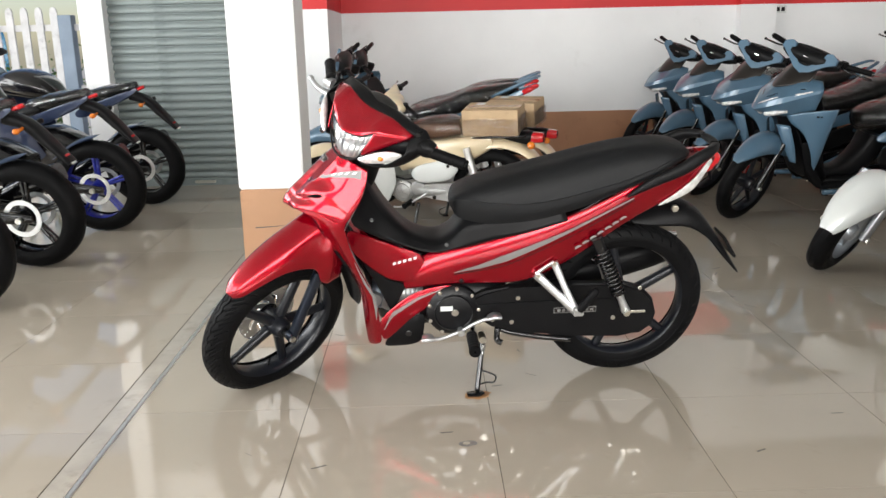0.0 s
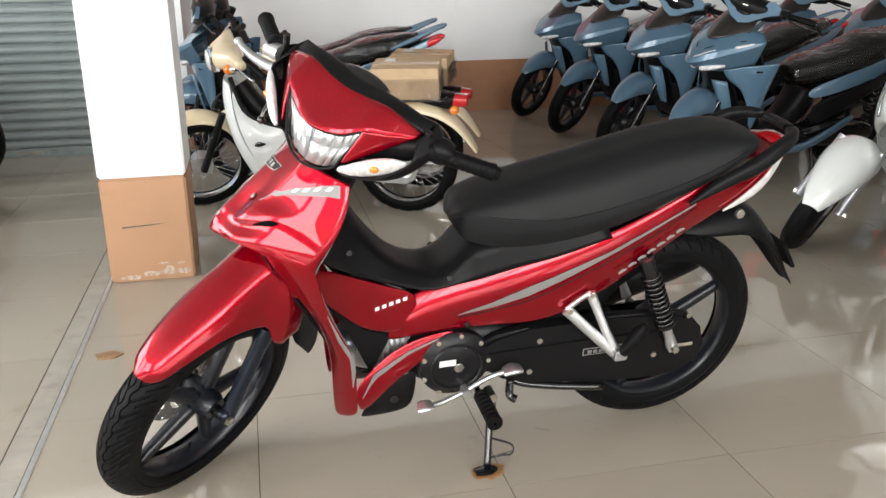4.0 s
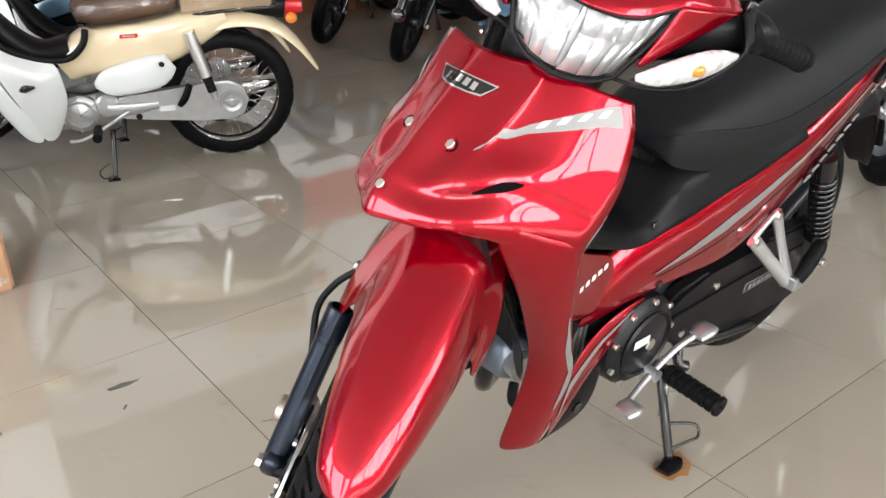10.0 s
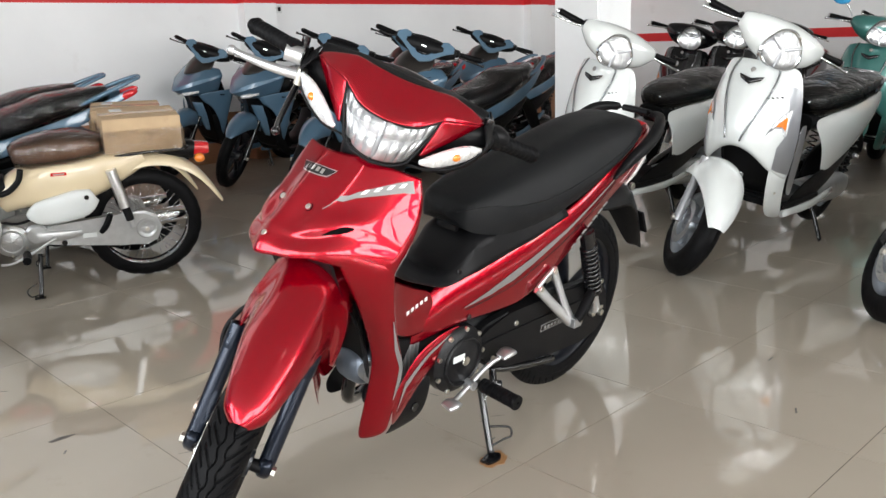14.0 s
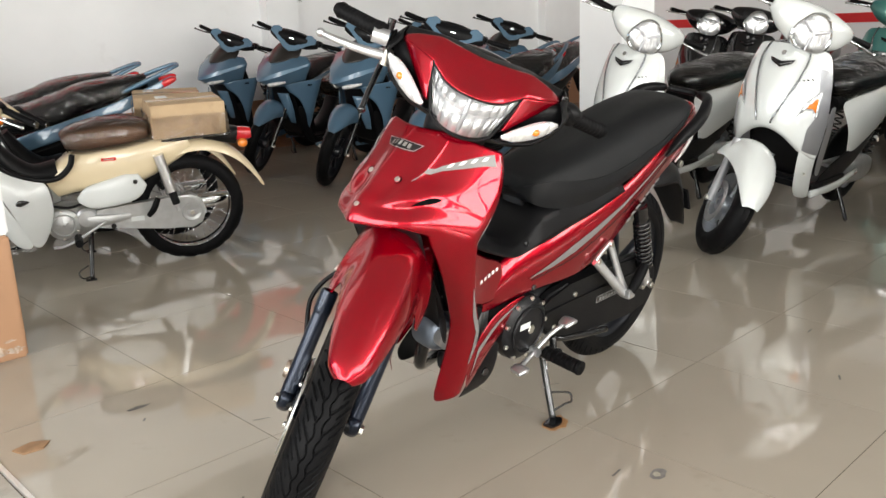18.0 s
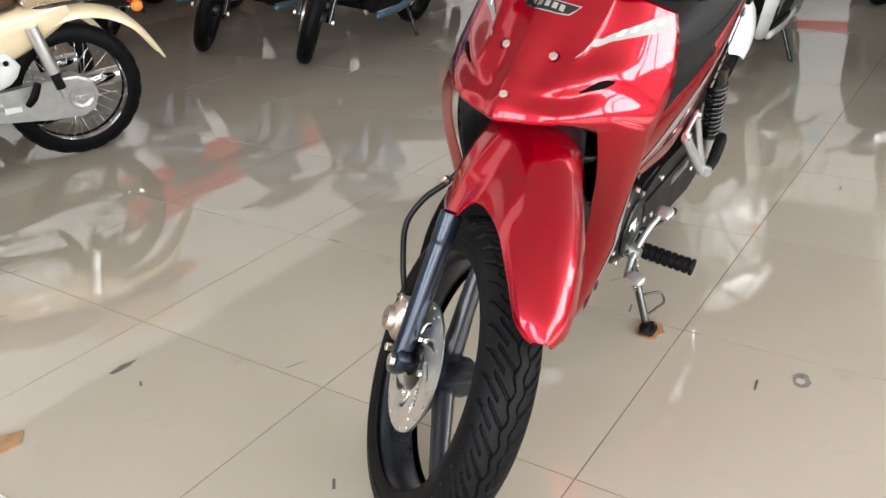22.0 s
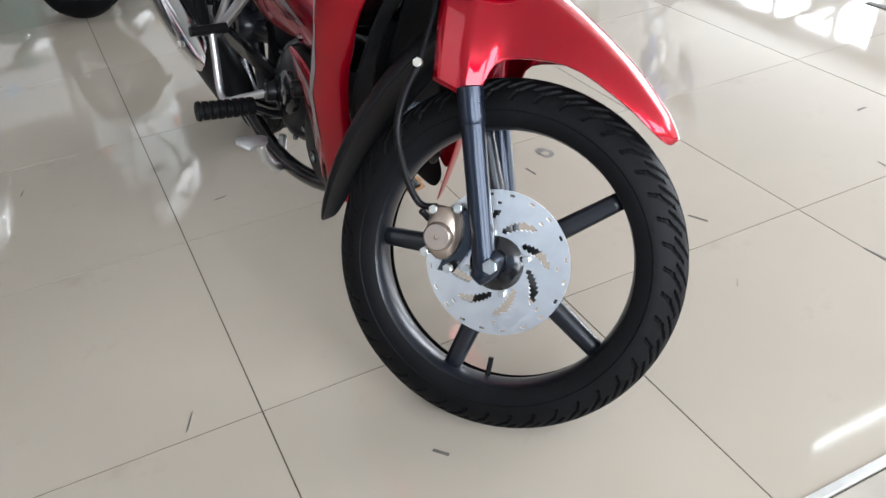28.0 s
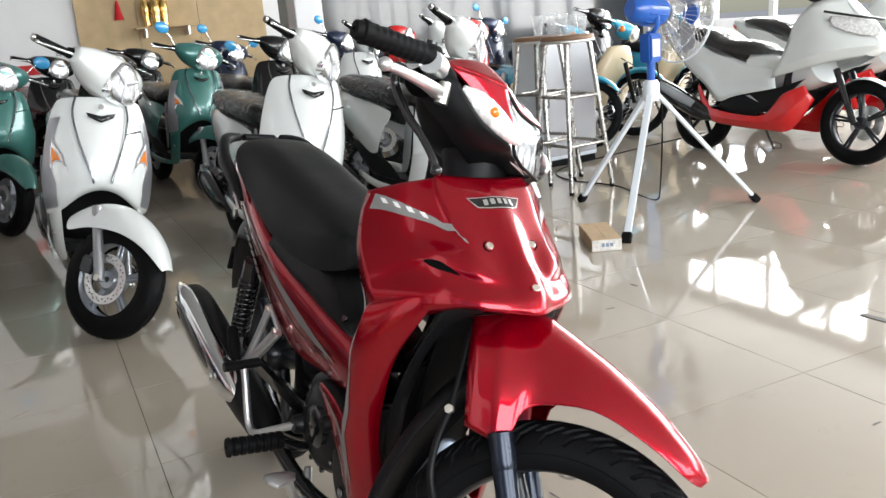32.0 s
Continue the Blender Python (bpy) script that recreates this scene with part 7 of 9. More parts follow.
        wing = part("side_fairing", mir(loft([
            [(1.115, 0.105, 0.700), (1.050, 0.185, 0.735), (0.930, 0.262, 0.760), (0.872, 0.262, 0.762)],
            [(1.090, 0.128, 0.655), (1.030, 0.196, 0.680), (0.935, 0.256, 0.700), (0.882, 0.254, 0.700)],
            [(1.030, 0.176, 0.600), (1.000, 0.206, 0.605), (0.945, 0.238, 0.590), (0.902, 0.236, 0.580)],
            [(0.985, 0.205, 0.500), (0.970, 0.214, 0.490), (0.948, 0.220, 0.465), (0.922, 0.218, 0.445)],
            [(0.952, 0.200, 0.395), (0.946, 0.202, 0.388), (0.940, 0.202, 0.378), (0.932, 0.200, 0.370)]], False, 3, 4, folds=(1,)), s), paint, root, "pointed painted side fairing", solid=0.004, smooth=30)
        part("fork_cheek", mir(loft([
            [(1.150, 0.060, 0.640), (1.095, 0.128, 0.640)], [(1.110, 0.100, 0.520), (1.060, 0.150, 0.520)], [(1.060, 0.125, 0.410), (1.030, 0.150, 0.405)]], False, 3, 4), s), paint, root, "narrow painted cheek beside the wheel", solid=0.004, smooth=40)
        for i in range(3):
            part("script_bar", mir(rbox(-0.010, 0.010, -0.001, 0.001, -0.005, 0.005, 0.0008, 1, Matrix.Translation((0.985 - 0.024 * i, 0.236 + 0.006 * i, 0.715)) @ pose(0, 0, 0, 0, 0, -22)), s), GLOSS_BLACK, wing)
        part("lower_fairing", mir(sheet([
            [(1.020, 0.130, 0.560), (0.960, 0.170, 0.540)], [(0.985, 0.130, 0.420), (0.920, 0.170, 0.400)], [(0.920, 0.125, 0.290), (0.840, 0.170, 0.270)], [(0.85, 0.12, 0.215), (0.76, 0.165, 0.210)]]), s), BLACK, root, "black lower fairing", solid=0.004, sub=1)
        part("sill_strip", mir(hull([(0.83, 0.175, 0.215, 0.014, 0.016), (0.55, 0.180, 0.220, 0.016, 0.024), (0.35, 0.178, 0.285, 0.014, 0.026), (0.15, 0.17, 0.39, 0.010, 0.018)], (0, 1, 0), 10), s), paint, root, "painted floor-edge strip", smooth=180)
        part("body_panel", mir(sheet([
            [(0.500, 0.110, 0.560), (0.500, 0.135, 0.490)], [(0.320, 0.150, 0.630), (0.315, 0.178, 0.540)], [(0.080, 0.160, 0.700), (0.070, 0.180, 0.610)],
            [(-0.180, 0.135, 0.775), (-0.185, 0.150, 0.700)], [(-0.400, 0.075, 0.860), (-0.405, 0.085, 0.815)], [(-0.475, 0.045, 0.890), (-0.475, 0.048, 0.868)]]), s), paint, root, "painted angular rear body panel", solid=0.004, sub=2)
        part("under_panel", mir(sheet([
            [(0.50, 0.135, 0.490), (0.47, 0.140, 0.300)], [(0.31, 0.172, 0.540), (0.27, 0.150, 0.380)], [(0.07, 0.172, 0.610), (0.04, 0.140, 0.500)], [(-0.18, 0.145, 0.700), (-0.18, 0.11, 0.610)]]), s), BLACK, root, solid=0.004, sub=1)
        part("rear_shock", mir(spring((-0.05, 0.115, 0.56), (0.0, 0.115, 0.29), 0.022, 0.005, 8), s), GLOSS_BLACK, root, smooth=180)
        part("grab_rail", mir(hull([(-0.20, 0.105, 0.83), (-0.32, 0.100, 0.875), (-0.42, 0.075, 0.905), (-0.50, 0.05, 0.925)] and [(-0.20, 0.115, 0.815, 0.012, 0.010), (-0.33, 0.105, 0.870, 0.016, 0.013), (-0.47, 0.06, 0.925, 0.016, 0.010), (-0.50, 0.02, 0.930, 0.010, 0.008)], (0, 1, 0), 10), s), paint, root, "painted tail grab rail", smooth=180)
        part("tail_lamp", mir(hull([(-0.40, 0.055, 0.835, 0.020, 0.022), (-0.46, 0.050, 0.858, 0.020, 0.018), (-0.485, 0.04, 0.866, 0.008, 0.008)], (0, 1, 0), 10), s), TAIL_RED, root, smooth=180)
    part("inner_shield", sheet([
        [(0.99, 0, 0.93), (0.97, 0.15, 0.91)], [(0.935, 0, 0.76), (0.91, 0.22, 0.74)], [(0.905, 0, 0.55), (0.90, 0.20, 0.55)], [(0.865, 0, 0.36), (0.85, 0.17, 0.36)], [(0.80, 0, 0.27), (0.78, 0.165, 0.27)]], True), BLACK, root, "black inner leg shield", solid=0.004, sub=1)
    part("radiator_gap", sheet([[(1.12, 0, 0.70), (1.08, 0.11, 0.70)], [(1.02, 0, 0.58), (1.01, 0.14, 0.57)], [(0.98, 0, 0.42), (0.97, 0.14, 0.41)], [(0.92, 0, 0.28), (0.91, 0.13, 0.28)]], True), BLACK, root, solid=0.004, sub=1)
    part("floorboard", rbox(0.45, 0.84, -0.175, 0.175, 0.235, 0.285, 0.012), BLACK, root, "black footboard")
    part("centre_tunnel", hull([(0.86, 0, 0.30, 0.07, 0.05, 3), (0.65, 0, 0.30, 0.07, 0.05, 3), (0.48, 0, 0.42, 0.09, 0.08, 3), (0.44, 0, 0.54, 0.1, 0.06, 3)], (0, 1, 0), 14), BLACK, root, smooth=60)
    seat_st = [(0.56, 0, 0.63, 0.06, 0.04, 2.6), (0.47, 0, 0.655, 0.11, 0.055, 3), (0.28, 0, 0.69, 0.14, 0.062, 3), (0.10, 0, 0.74, 0.145, 0.066, 3), (0.0, 0, 0.785, 0.14, 0.060, 3), (-0.20, 0, 0.83, 0.115, 0.045, 3), (-0.33, 0, 0.86, 0.05, 0.02, 2.6)]
    part("seat", hull(seat_st, (0, 1, 0), 22), VINYL, root, "stepped black seat", smooth=180)
    film_cover(root, [(x, y, z - 0.01, w + 0.014, h + 0.020, e) for x, y, z, w, h, e in seat_st])
    # head
    hd = part("handle_cover", hull([(0.985, -0.19, 1.055, 0.030, 0.024), (1.000, -0.11, 1.055, 0.060, 0.050), (1.005, 0, 1.055, 0.070, 0.058), (1.000, 0.11, 1.055, 0.060, 0.050), (0.985, 0.19, 1.055, 0.030, 0.024)], (1, 0, 0), 16), BLACK, root, m=st, smooth=60)
    part("visor_panel", sheet([
        [(1.062, 0, 1.010), (1.055, 0.05, 1.020), (1.035, 0.10, 1.045)], [(1.055, 0, 1.075), (1.045, 0.06, 1.085), (1.020, 0.12, 1.085)], [(1.015, 0, 1.125), (1.005, 0.06, 1.120), (0.985, 0.11, 1.105)]], True), GLOSS_BLACK, hd, "glossy black meter visor", m=st @ Matrix.Translation((0.012, 0, 0)), solid=0.004, sub=2)
    trim = [(0, 0.965), (0.055, 0.985), (0.125, 1.045), (0.185, 1.075), (0.180, 1.110), (0.135, 1.130), (0.105, 1.120), (0.085, 1.060), (0.040, 1.015), (0, 1.005)]
    bm = plate([(-y, z - 1.03) for y, z in trim] + [(y, z - 1.03) for y, z in trim[-2:0:-1]], -0.012, 0.012, bevel=0.004)
    part("visor_trim", bm, paint, hd, "painted V-shaped visor frame", m=st @ Matrix.Translation((1.060, 0, 1.03)) @ pose(0, 0, 0, 0, -22, 0) @ pose(0, 0, 0, 0, 0, 90), smooth=40)
    part("logo_bar", rbox(-0.002, 0.002, -0.016, 0.016, -0.003, 0.003, 0.001, 1, Matrix.Translation((1.076, 0, 1.070)) @ pose(0, 0, 0, 0, -10, 0)), CHROME, hd, m=st)
    bars(root, st, 0.985, 1.060, 0.34, GLOSS_BLACK, GLOSS_BLACK)
    part("engine_unit", hull([(0.45, 0.06, 0.28, 0.06, 0.05), (0.3, 0.09, 0.28, 0.06, 0.085), (0.05, 0.11, 0.27, 0.045, 0.085), (-0.06, 0.11, 0.265, 0.03, 0.05)], (0, 1, 0), 14), GLOSS_BLACK, root, smooth=60)
    part("muffler", hull([(0.22, -0.14, 0.24, 0.03, 0.03), (0.10, -0.155, 0.27, 0.05, 0.06), (-0.24, -0.165, 0.40, 0.05, 0.062), (-0.32, -0.165, 0.43, 0.03, 0.035)], (0, 1, 0), 14), GLOSS_BLACK, root, smooth=60)
    part("rear_mudguard", sheet([[(-0.25, 0, 0.68), (-0.25, 0.07, 0.66)], [(-0.40, 0, 0.60), (-0.40, 0.07, 0.58)], [(-0.53, 0, 0.42), (-0.53, 0.06, 0.42)], [(-0.56, 0, 0.36), (-0.56, 0.05, 0.36)]], True), BLACK, root, solid=0.004, sub=1)
    kick_stand(root, 0.40, 0.25)
    return root


def carton(root_pose, sx, sy, sz, label, wrapped=True):
    """A taped cardboard carton, the lower part brown, partly wrapped in clear film."""
    b = thing("cardboard_box", root_pose, label, "box", "cartons on the racks")
    part("carton", rbox(-sx / 2, sx / 2, -sy / 2, sy / 2, 0, sz, 0.004), CARD, b)
    part("tape_strip", rbox(-sx / 2 - 0.001, sx / 2 + 0.001, -0.024, 0.024, sz - 0.002, sz + 0.0012, 0.0004, 1), TAPE, b, "glossy parcel tape")
    part("box_label", rbox(sx * 0.18, sx * 0.34, -sy * 0.42, -sy * 0.2, sz, sz + 0.0016, 0.0004, 1), OFF_WHITE, b, "small white label")
    if wrapped:
        bm = bmesh.new()
        n = 14
        rows = []
        for k in range(8):
            z = -0.006 + (sz * 0.72) * k / 7
            ring = []
            for i in range(4 * n):
                s, f = divmod(i, n)
                f = f / n * 2 - 1
                p = ((f, -1), (1, f), (-f, 1), (-1, -f))[s]
                q = V(p[0] * (sx / 2 + 0.010), p[1] * (sy / 2 + 0.010), z)
                q += V(p[0], p[1], 0) * (0.008 * noise.noise(q * 18) + 0.003 * noise.noise(q * 55))
                ring.append(q)
            rows.append(ring)
        rings_mesh(rows, caps=False, bm=bm)
        part("wrapping_film", bm, FILM, b, "crumpled clear wrapping film", smooth=40)
    return b


def cub(paint, shield, label, group, m, steer=30, seat_m=None, film=True):
    """A classic step-through with a leg shield, round lamps and wire wheels."""
    root = thing("step_through_motorcycle", m, label, "motorcycle", group)
    B = 1.205
    st = steering(B, steer)
    wire_wheel(root, (B, 0, 0.285), 0.285, 0.036, 0.046, 0.228, m=st)
    wire_wheel(root, (0, 0, 0.287), 0.287, 0.040, 0.050, 0.228, hubr=0.065)
    for s in (1, -1):
        part("fork_leg", rod((B, 0.085 * s, 0.28), (B - 0.16, 0.082 * s, 0.62), 0.020, 14), BLACK, root, m=st, smooth=60)
    part("front_fender", sheet([
        [(0.97, 0, 0.36), (0.97, 0.06, 0.36), (0.985, 0.075, 0.36)], [(0.99, 0, 0.50), (0.995, 0.06, 0.49), (1.005, 0.075, 0.47)], [(1.08, 0, 0.60), (1.08, 0.062, 0.585), (1.085, 0.078, 0.55)],
        [(1.20, 0, 0.635), (1.20, 0.062, 0.62), (1.20, 0.078, 0.585)], [(1.33, 0, 0.60), (1.33, 0.058, 0.588), (1.325, 0.072, 0.56)], [(1.43, 0, 0.51), (1.428, 0.045, 0.50), (1.42, 0.058, 0.485)]], True), paint, root, m=st, solid=0.004, sub=2)
    # leg shield
    sh = part("leg_shield", sheet([
        [(1.000, 0, 0.800), (0.985, 0.07, 0.795), (0.955, 0.115, 0.785), (0.925, 0.125, 0.780)],
        [(1.015, 0, 0.700), (1.000, 0.09, 0.690), (0.955, 0.170, 0.675), (0.905, 0.190, 0.665)],
        [(0.990, 0, 0.590), (0.985, 0.10, 0.575), (0.940, 0.200, 0.545), (0.870, 0.225, 0.520)],
        [(0.965, 0.06, 0.480), (0.955, 0.12, 0.460), (0.905, 0.210, 0.420), (0.810, 0.225, 0.390)],
        [(0.925, 0.09, 0.370), (0.905, 0.13, 0.345), (0.855, 0.195, 0.310), (0.750, 0.205, 0.290)],
        [(0.865, 0.10, 0.265), (0.845, 0.13, 0.240), (0.810, 0.168, 0.215), (0.752, 0.180, 0.208)]], True), shield, root, "pale white plastic leg shield", solid=0.004, sub=2)
    for s in (1, -1):
        part("shield_side", mir(sheet([
            [(0.925, 0.122, 0.785), (0.850, 0.160, 0.645), (0.760, 0.135, 0.562), (0.660, 0.110, 0.537)],
            [(0.905, 0.188, 0.662), (0.822, 0.192, 0.552), (0.730, 0.165, 0.482), (0.645, 0.122, 0.462)],
            [(0.866, 0.222, 0.515), (0.785, 0.204, 0.435), (0.712, 0.172, 0.392), (0.642, 0.122, 0.402)],
            [(0.806, 0.222, 0.388), (0.745, 0.194, 0.332), (0.692, 0.162, 0.322), (0.642, 0.117, 0.362)],
            [(0.760, 0.196, 0.232), (0.732, 0.178, 0.212), (0.704, 0.158, 0.226), (0.672, 0.126, 0.290)]]), s), shield, sh, solid=0.004, sub=2)
        part("shield_slot", mir(hull([(0.800, 0.204, 0.452, 0.004, 0.006), (0.778, 0.202, 0.458, 0.006, 0.016), (0.745, 0.187, 0.456, 0.004, 0.004)], (0, 1, 0), 10), s), GLOSS_BLACK, sh, "dark teardrop slot", smooth=180)
        bolt("shield_screw", (0.770, 0.180 * s, 0.275), (0.2, s, 0), 0.009, sh, h=0.006)
    # head
    hd = part("handle_cover", hull([(0.915, -0.22, 0.945, 0.026, 0.024), (0.935, -0.13, 0.945, 0.042, 0.040), (0.960, -0.05, 0.925, 0.085, 0.062), (0.965, 0, 0.92, 0.092, 0.068), (0.960, 0.05, 0.925, 0.085, 0.062), (0.935, 0.13, 0.945, 0.042, 0.040), (0.915, 0.22, 0.945, 0.026, 0.024)], (1, 0, 0), 18), paint, root, m=st, smooth=180)
    part("headlight", lathe([(0.004, 0.085), (0.045, 0.080), (0.062, 0.066), (0.070, 0.060), (0.072, 0.050), (0.068, 0.03), (0.004, 0.03)], (0.985, 0, 0.905), 32, 'X'), CHROME, hd, "round chrome-rimmed headlight", m=st, smooth=40)
    part("lamp_glass", lathe([(0.002, 0.092), (0.030, 0.090), (0.052, 0.082), (0.058, 0.074), (0.002, 0.074)], (0.985, 0, 0.905), 28, 'X'), WHITE_LENS, hd, m=st, smooth=60)
    for s in (1, -1):
        t = part("turn_signal", ball((0.975, 0.150 * s, 0.905), 0.030, 0.028, 0.028), AMBER, hd, "round amber turn signal", m=st, smooth=180)
        part("signal_base", rod((0.945, 0.150 * s, 0.907), (0.970, 0.150 * s, 0.905), 0.029, 18), CHROME, t, m=st, smooth=60)
    bars(root, st, 0.915, 0.948, 0.34, GLOSS_BLACK, CHROME, drop=0.03, back=0.10)
    part("basket_hook", tube([(1.02, -0.05, 0.68), (1.07, -0.05, 0.66), (1.08, 0.05, 0.62), (1.03, 0.05, 0.6)], 0.005, 6), GLOSS_BLACK, root, smooth=180)
    # step-through tunnel and body
    part("tunnel", hull([(0.92, 0, 0.74, 0.06, 0.05), (0.83, 0, 0.60, 0.062, 0.06), (0.72, 0, 0.53, 0.07, 0.055), (0.60, 0, 0.54, 0.08, 0.06)], (0, 1, 0), 14), BLACK, root, "black step-through tunnel cover", smooth=60)
    part("tunnel_edge", tube([(0.93, 0.10, 0.80), (0.85, 0.165, 0.64), (0.74, 0.13, 0.555), (0.62, 0.10, 0.53), (0.55, 0.095, 0.58), (0.53, 0.09, 0.64)], 0.014, 8), BLACK, root, "black rubber edge", smooth=180)
    part("main_body", hull([(0.64, 0, 0.47, 0.075, 0.060, 3), (0.55, 0, 0.52, 0.095, 0.090, 3), (0.42, 0, 0.55, 0.110, 0.120, 3), (0.25, 0, 0.57, 0.112, 0.115, 3), (0.08, 0, 0.615, 0.095, 0.075, 3), (-0.02, 0, 0.65, 0.08, 0.05, 3)], (0, 1, 0), 20), paint, root, "painted pressed body", smooth=60)
    part("rear_fender", sheet([
        [(0.20, 0, 0.545), (0.20, 0.07, 0.535), (0.195, 0.085, 0.48)], [(0.10, 0, 0.635), (0.10, 0.072, 0.625), (0.095, 0.088, 0.575)], [(-0.04, 0, 0.672), (-0.04, 0.072, 0.660), (-0.04, 0.088, 0.61)],
        [(-0.18, 0, 0.645), (-0.18, 0.070, 0.633), (-0.17, 0.085, 0.59)], [(-0.29, 0, 0.565), (-0.29, 0.064, 0.555), (-0.275, 0.076, 0.525)], [(-0.365, 0, 0.455), (-0.364, 0.052, 0.45), (-0.35, 0.06, 0.43)], [(-0.405, 0, 0.375), (-0.404, 0.042, 0.372), (-0.395, 0.048, 0.36)]], True), paint, root, "painted rear fender", solid=0.004, sub=2)
    for s in (1, -1):
        sc = part("side_cover", mir(hull([(0.53, 0.108, 0.415, 0.010, 0.014, 3), (0.48, 0.120, 0.425, 0.026, 0.055, 3.2), (0.38, 0.124, 0.440, 0.030, 0.068, 3.2), (0.28, 0.120, 0.462, 0.026, 0.068, 3.2), (0.225, 0.110, 0.490, 0.010, 0.036, 3)], (0, 1, 0), 18), s), shield, root, "pale rounded side cover", smooth=180)
        bolt("cover_screw", (0.262, 0.146 * s, 0.492), (0, s, 0), 0.012, sc, h=0.006, material=GLOSS_BLACK)
        part("model_badge", mir(rbox(0.335, 0.405, 0.1125, 0.116, 0.600, 0.616, 0.003, 1), s), MAXI_RED, root, "small red badge")
        part("badge_bar", mir(rbox(0.345, 0.395, 0.115, 0.1175, 0.605, 0.611, 0.001, 1), s), CHROME, root)
        a, b = V(0.14, 0.118 * s, 0.61), V(0.065, 0.122 * s, 0.31)
        d = (b - a).normalized()
        sk = part("shock_absorber", rod(a, a + d * 0.20, 0.026, 18), STEEL, root, "chromed shock cover", smooth=60)
        part("shock_lower", rod(a + d * 0.19, a + d * 0.27, 0.020, 16), BLACK, sk, smooth=60)
        part("shock_eye", rod(a + d * 0.26, b, 0.012, 12), ALU, sk, smooth=60)
        part("passenger_peg", mir(hull([(0.215, 0.135, 0.305, 0.012, 0.012), (0.19, 0.150, 0.34, 0.016, 0.016), (0.165, 0.152, 0.395, 0.014, 0.014)], (0, 1, 0), 10), s), RUBBER, root, smooth=60)
        part("footpeg", mir(rod((0.555, 0.11, 0.225), (0.555, 0.235, 0.235), 0.019, 14), s), RUBBER, root, smooth=60)
        part("rack_rail", mir(tube([(0.12, 0.075, 0.66), (-0.05, 0.085, 0.675), (-0.21, 0.085, 0.68), (-0.24, 0.03, 0.68), (-0.24, 0, 0.68)], 0.008, 8), s), GLOSS_BLACK, root, smooth=180)
    part("chain_case", plate([(0.52, 0.33), (0.40, 0.355), (0.12, 0.375), (0.0, 0.378), (-0.055, 0.35), (-0.075, 0.287), (-0.05, 0.225), (0.0, 0.20), (0.12, 0.212), (0.40, 0.25), (0.52, 0.27)], 0.072, 0.105, bevel=0.010), ENGINE_GREY, root, "silver-grey chain case", smooth=50)
    for x, z in ((0.36, 0.30), (0.27, 0.285)):
        part("case_label", rbox(x - 0.035, x + 0.03, 0.105, 0.1062, z - 0.012, z + 0.012, 0.0004, 1), OFF_WHITE, root, "white sticker")
    en = part("engine_case", hull([(0.45, 0, 0.29, 0.08, 0.05, 3), (0.52, 0, 0.295, 0.088, 0.075, 3), (0.60, 0, 0.295, 0.088, 0.085, 3), (0.68, 0, 0.30, 0.07, 0.06, 3)], (0, 1, 0), 18), ENGINE_GREY, root, "bare aluminium engine", smooth=60)
    part("crank_cover", lathe([(0.004, 0.118), (0.035, 0.117), (0.045, 0.112), (0.066, 0.108), (0.078, 0.098), (0.080, 0.08), (0.004, 0.08)], (0.612, 0, 0.295), 36), ENGINE_GREY, en, smooth=35)
    part("gear_cover", lathe([(0.004, 0.112), (0.042, 0.110), (0.054, 0.100), (0.056, 0.08), (0.004, 0.08)], (0.50, 0, 0.315), 30), ENGINE_GREY, en, smooth=35)
    part("crank_ring", lathe([(0.048, 0.112), (0.051, 0.117), (0.055, 0.117), (0.058, 0.110), (0.052, 0.104)], (0.612, 0, 0.295), 36), ENGINE_GREY, en, smooth=40)
    for a in (0.4, 1.5, 2.6, 3.7, 4.8, 5.9):
        part("cover_rib", hull([(0.612 + 0.012 * math.cos(a), 0.1185, 0.295 + 0.012 * math.sin(a), 0.003, 0.003, 3), (0.612 + 0.044 * math.cos(a), 0.115, 0.295 + 0.044 * math.sin(a), 0.003, 0.003, 3)], (0, 1, 0), 6), ENGINE_GREY, en)
        bolt("cover_bolt", (0.612 + 0.071 * math.cos(a), 0.106, 0.295 + 0.071 * math.sin(a)), (0, 1, 0), 0.006, en, h=0.008)
    part("cylinder", hull([(0.66, 0, 0.31, 0.055, 0.055, 3.5), (0.74, 0, 0.32, 0.055, 0.055, 3.5)], (0, 1, 0), 12), ENGINE_GREY, en, smooth=50)
    part("case_arm", hull([(0.50, 0.100, 0.300, 0.016, 0.032, 3), (0.40, 0.106, 0.300, 0.012, 0.026, 3), (0.30, 0.106, 0.305, 0.006, 0.014, 3)], (0, 1, 0), 12), ENGINE_GREY, en, smooth=60)
    part("hub_ring", lathe([(0.030, 0.106), (0.036, 0.111), (0.048, 0.111), (0.054, 0.104), (0.030, 0.100)], (-0.002, 0, 0.288), 30), ENGINE_GREY, en, smooth=40)
    part("axle_plate", rbox(-0.035, 0.030, 0.108, 0.116, 0.276, 0.300, 0.003), ALU, en)
    bolt("axle_nut", (0.0, 0.114, 0.288), (0, 1, 0), 0.012, en, h=0.010)
    part("case_plug", rod((0.385, 0.100, 0.262), (0.385, 0.114, 0.262), 0.013, 16), GLOSS_BLACK, en)
    part("gear_pedal", tube([(0.67, 0.15, 0.20), (0.62, 0.135, 0.195), (0.53, 0.13, 0.235), (0.42, 0.135, 0.30)], 0.007, 8), ALU, en, smooth=180)
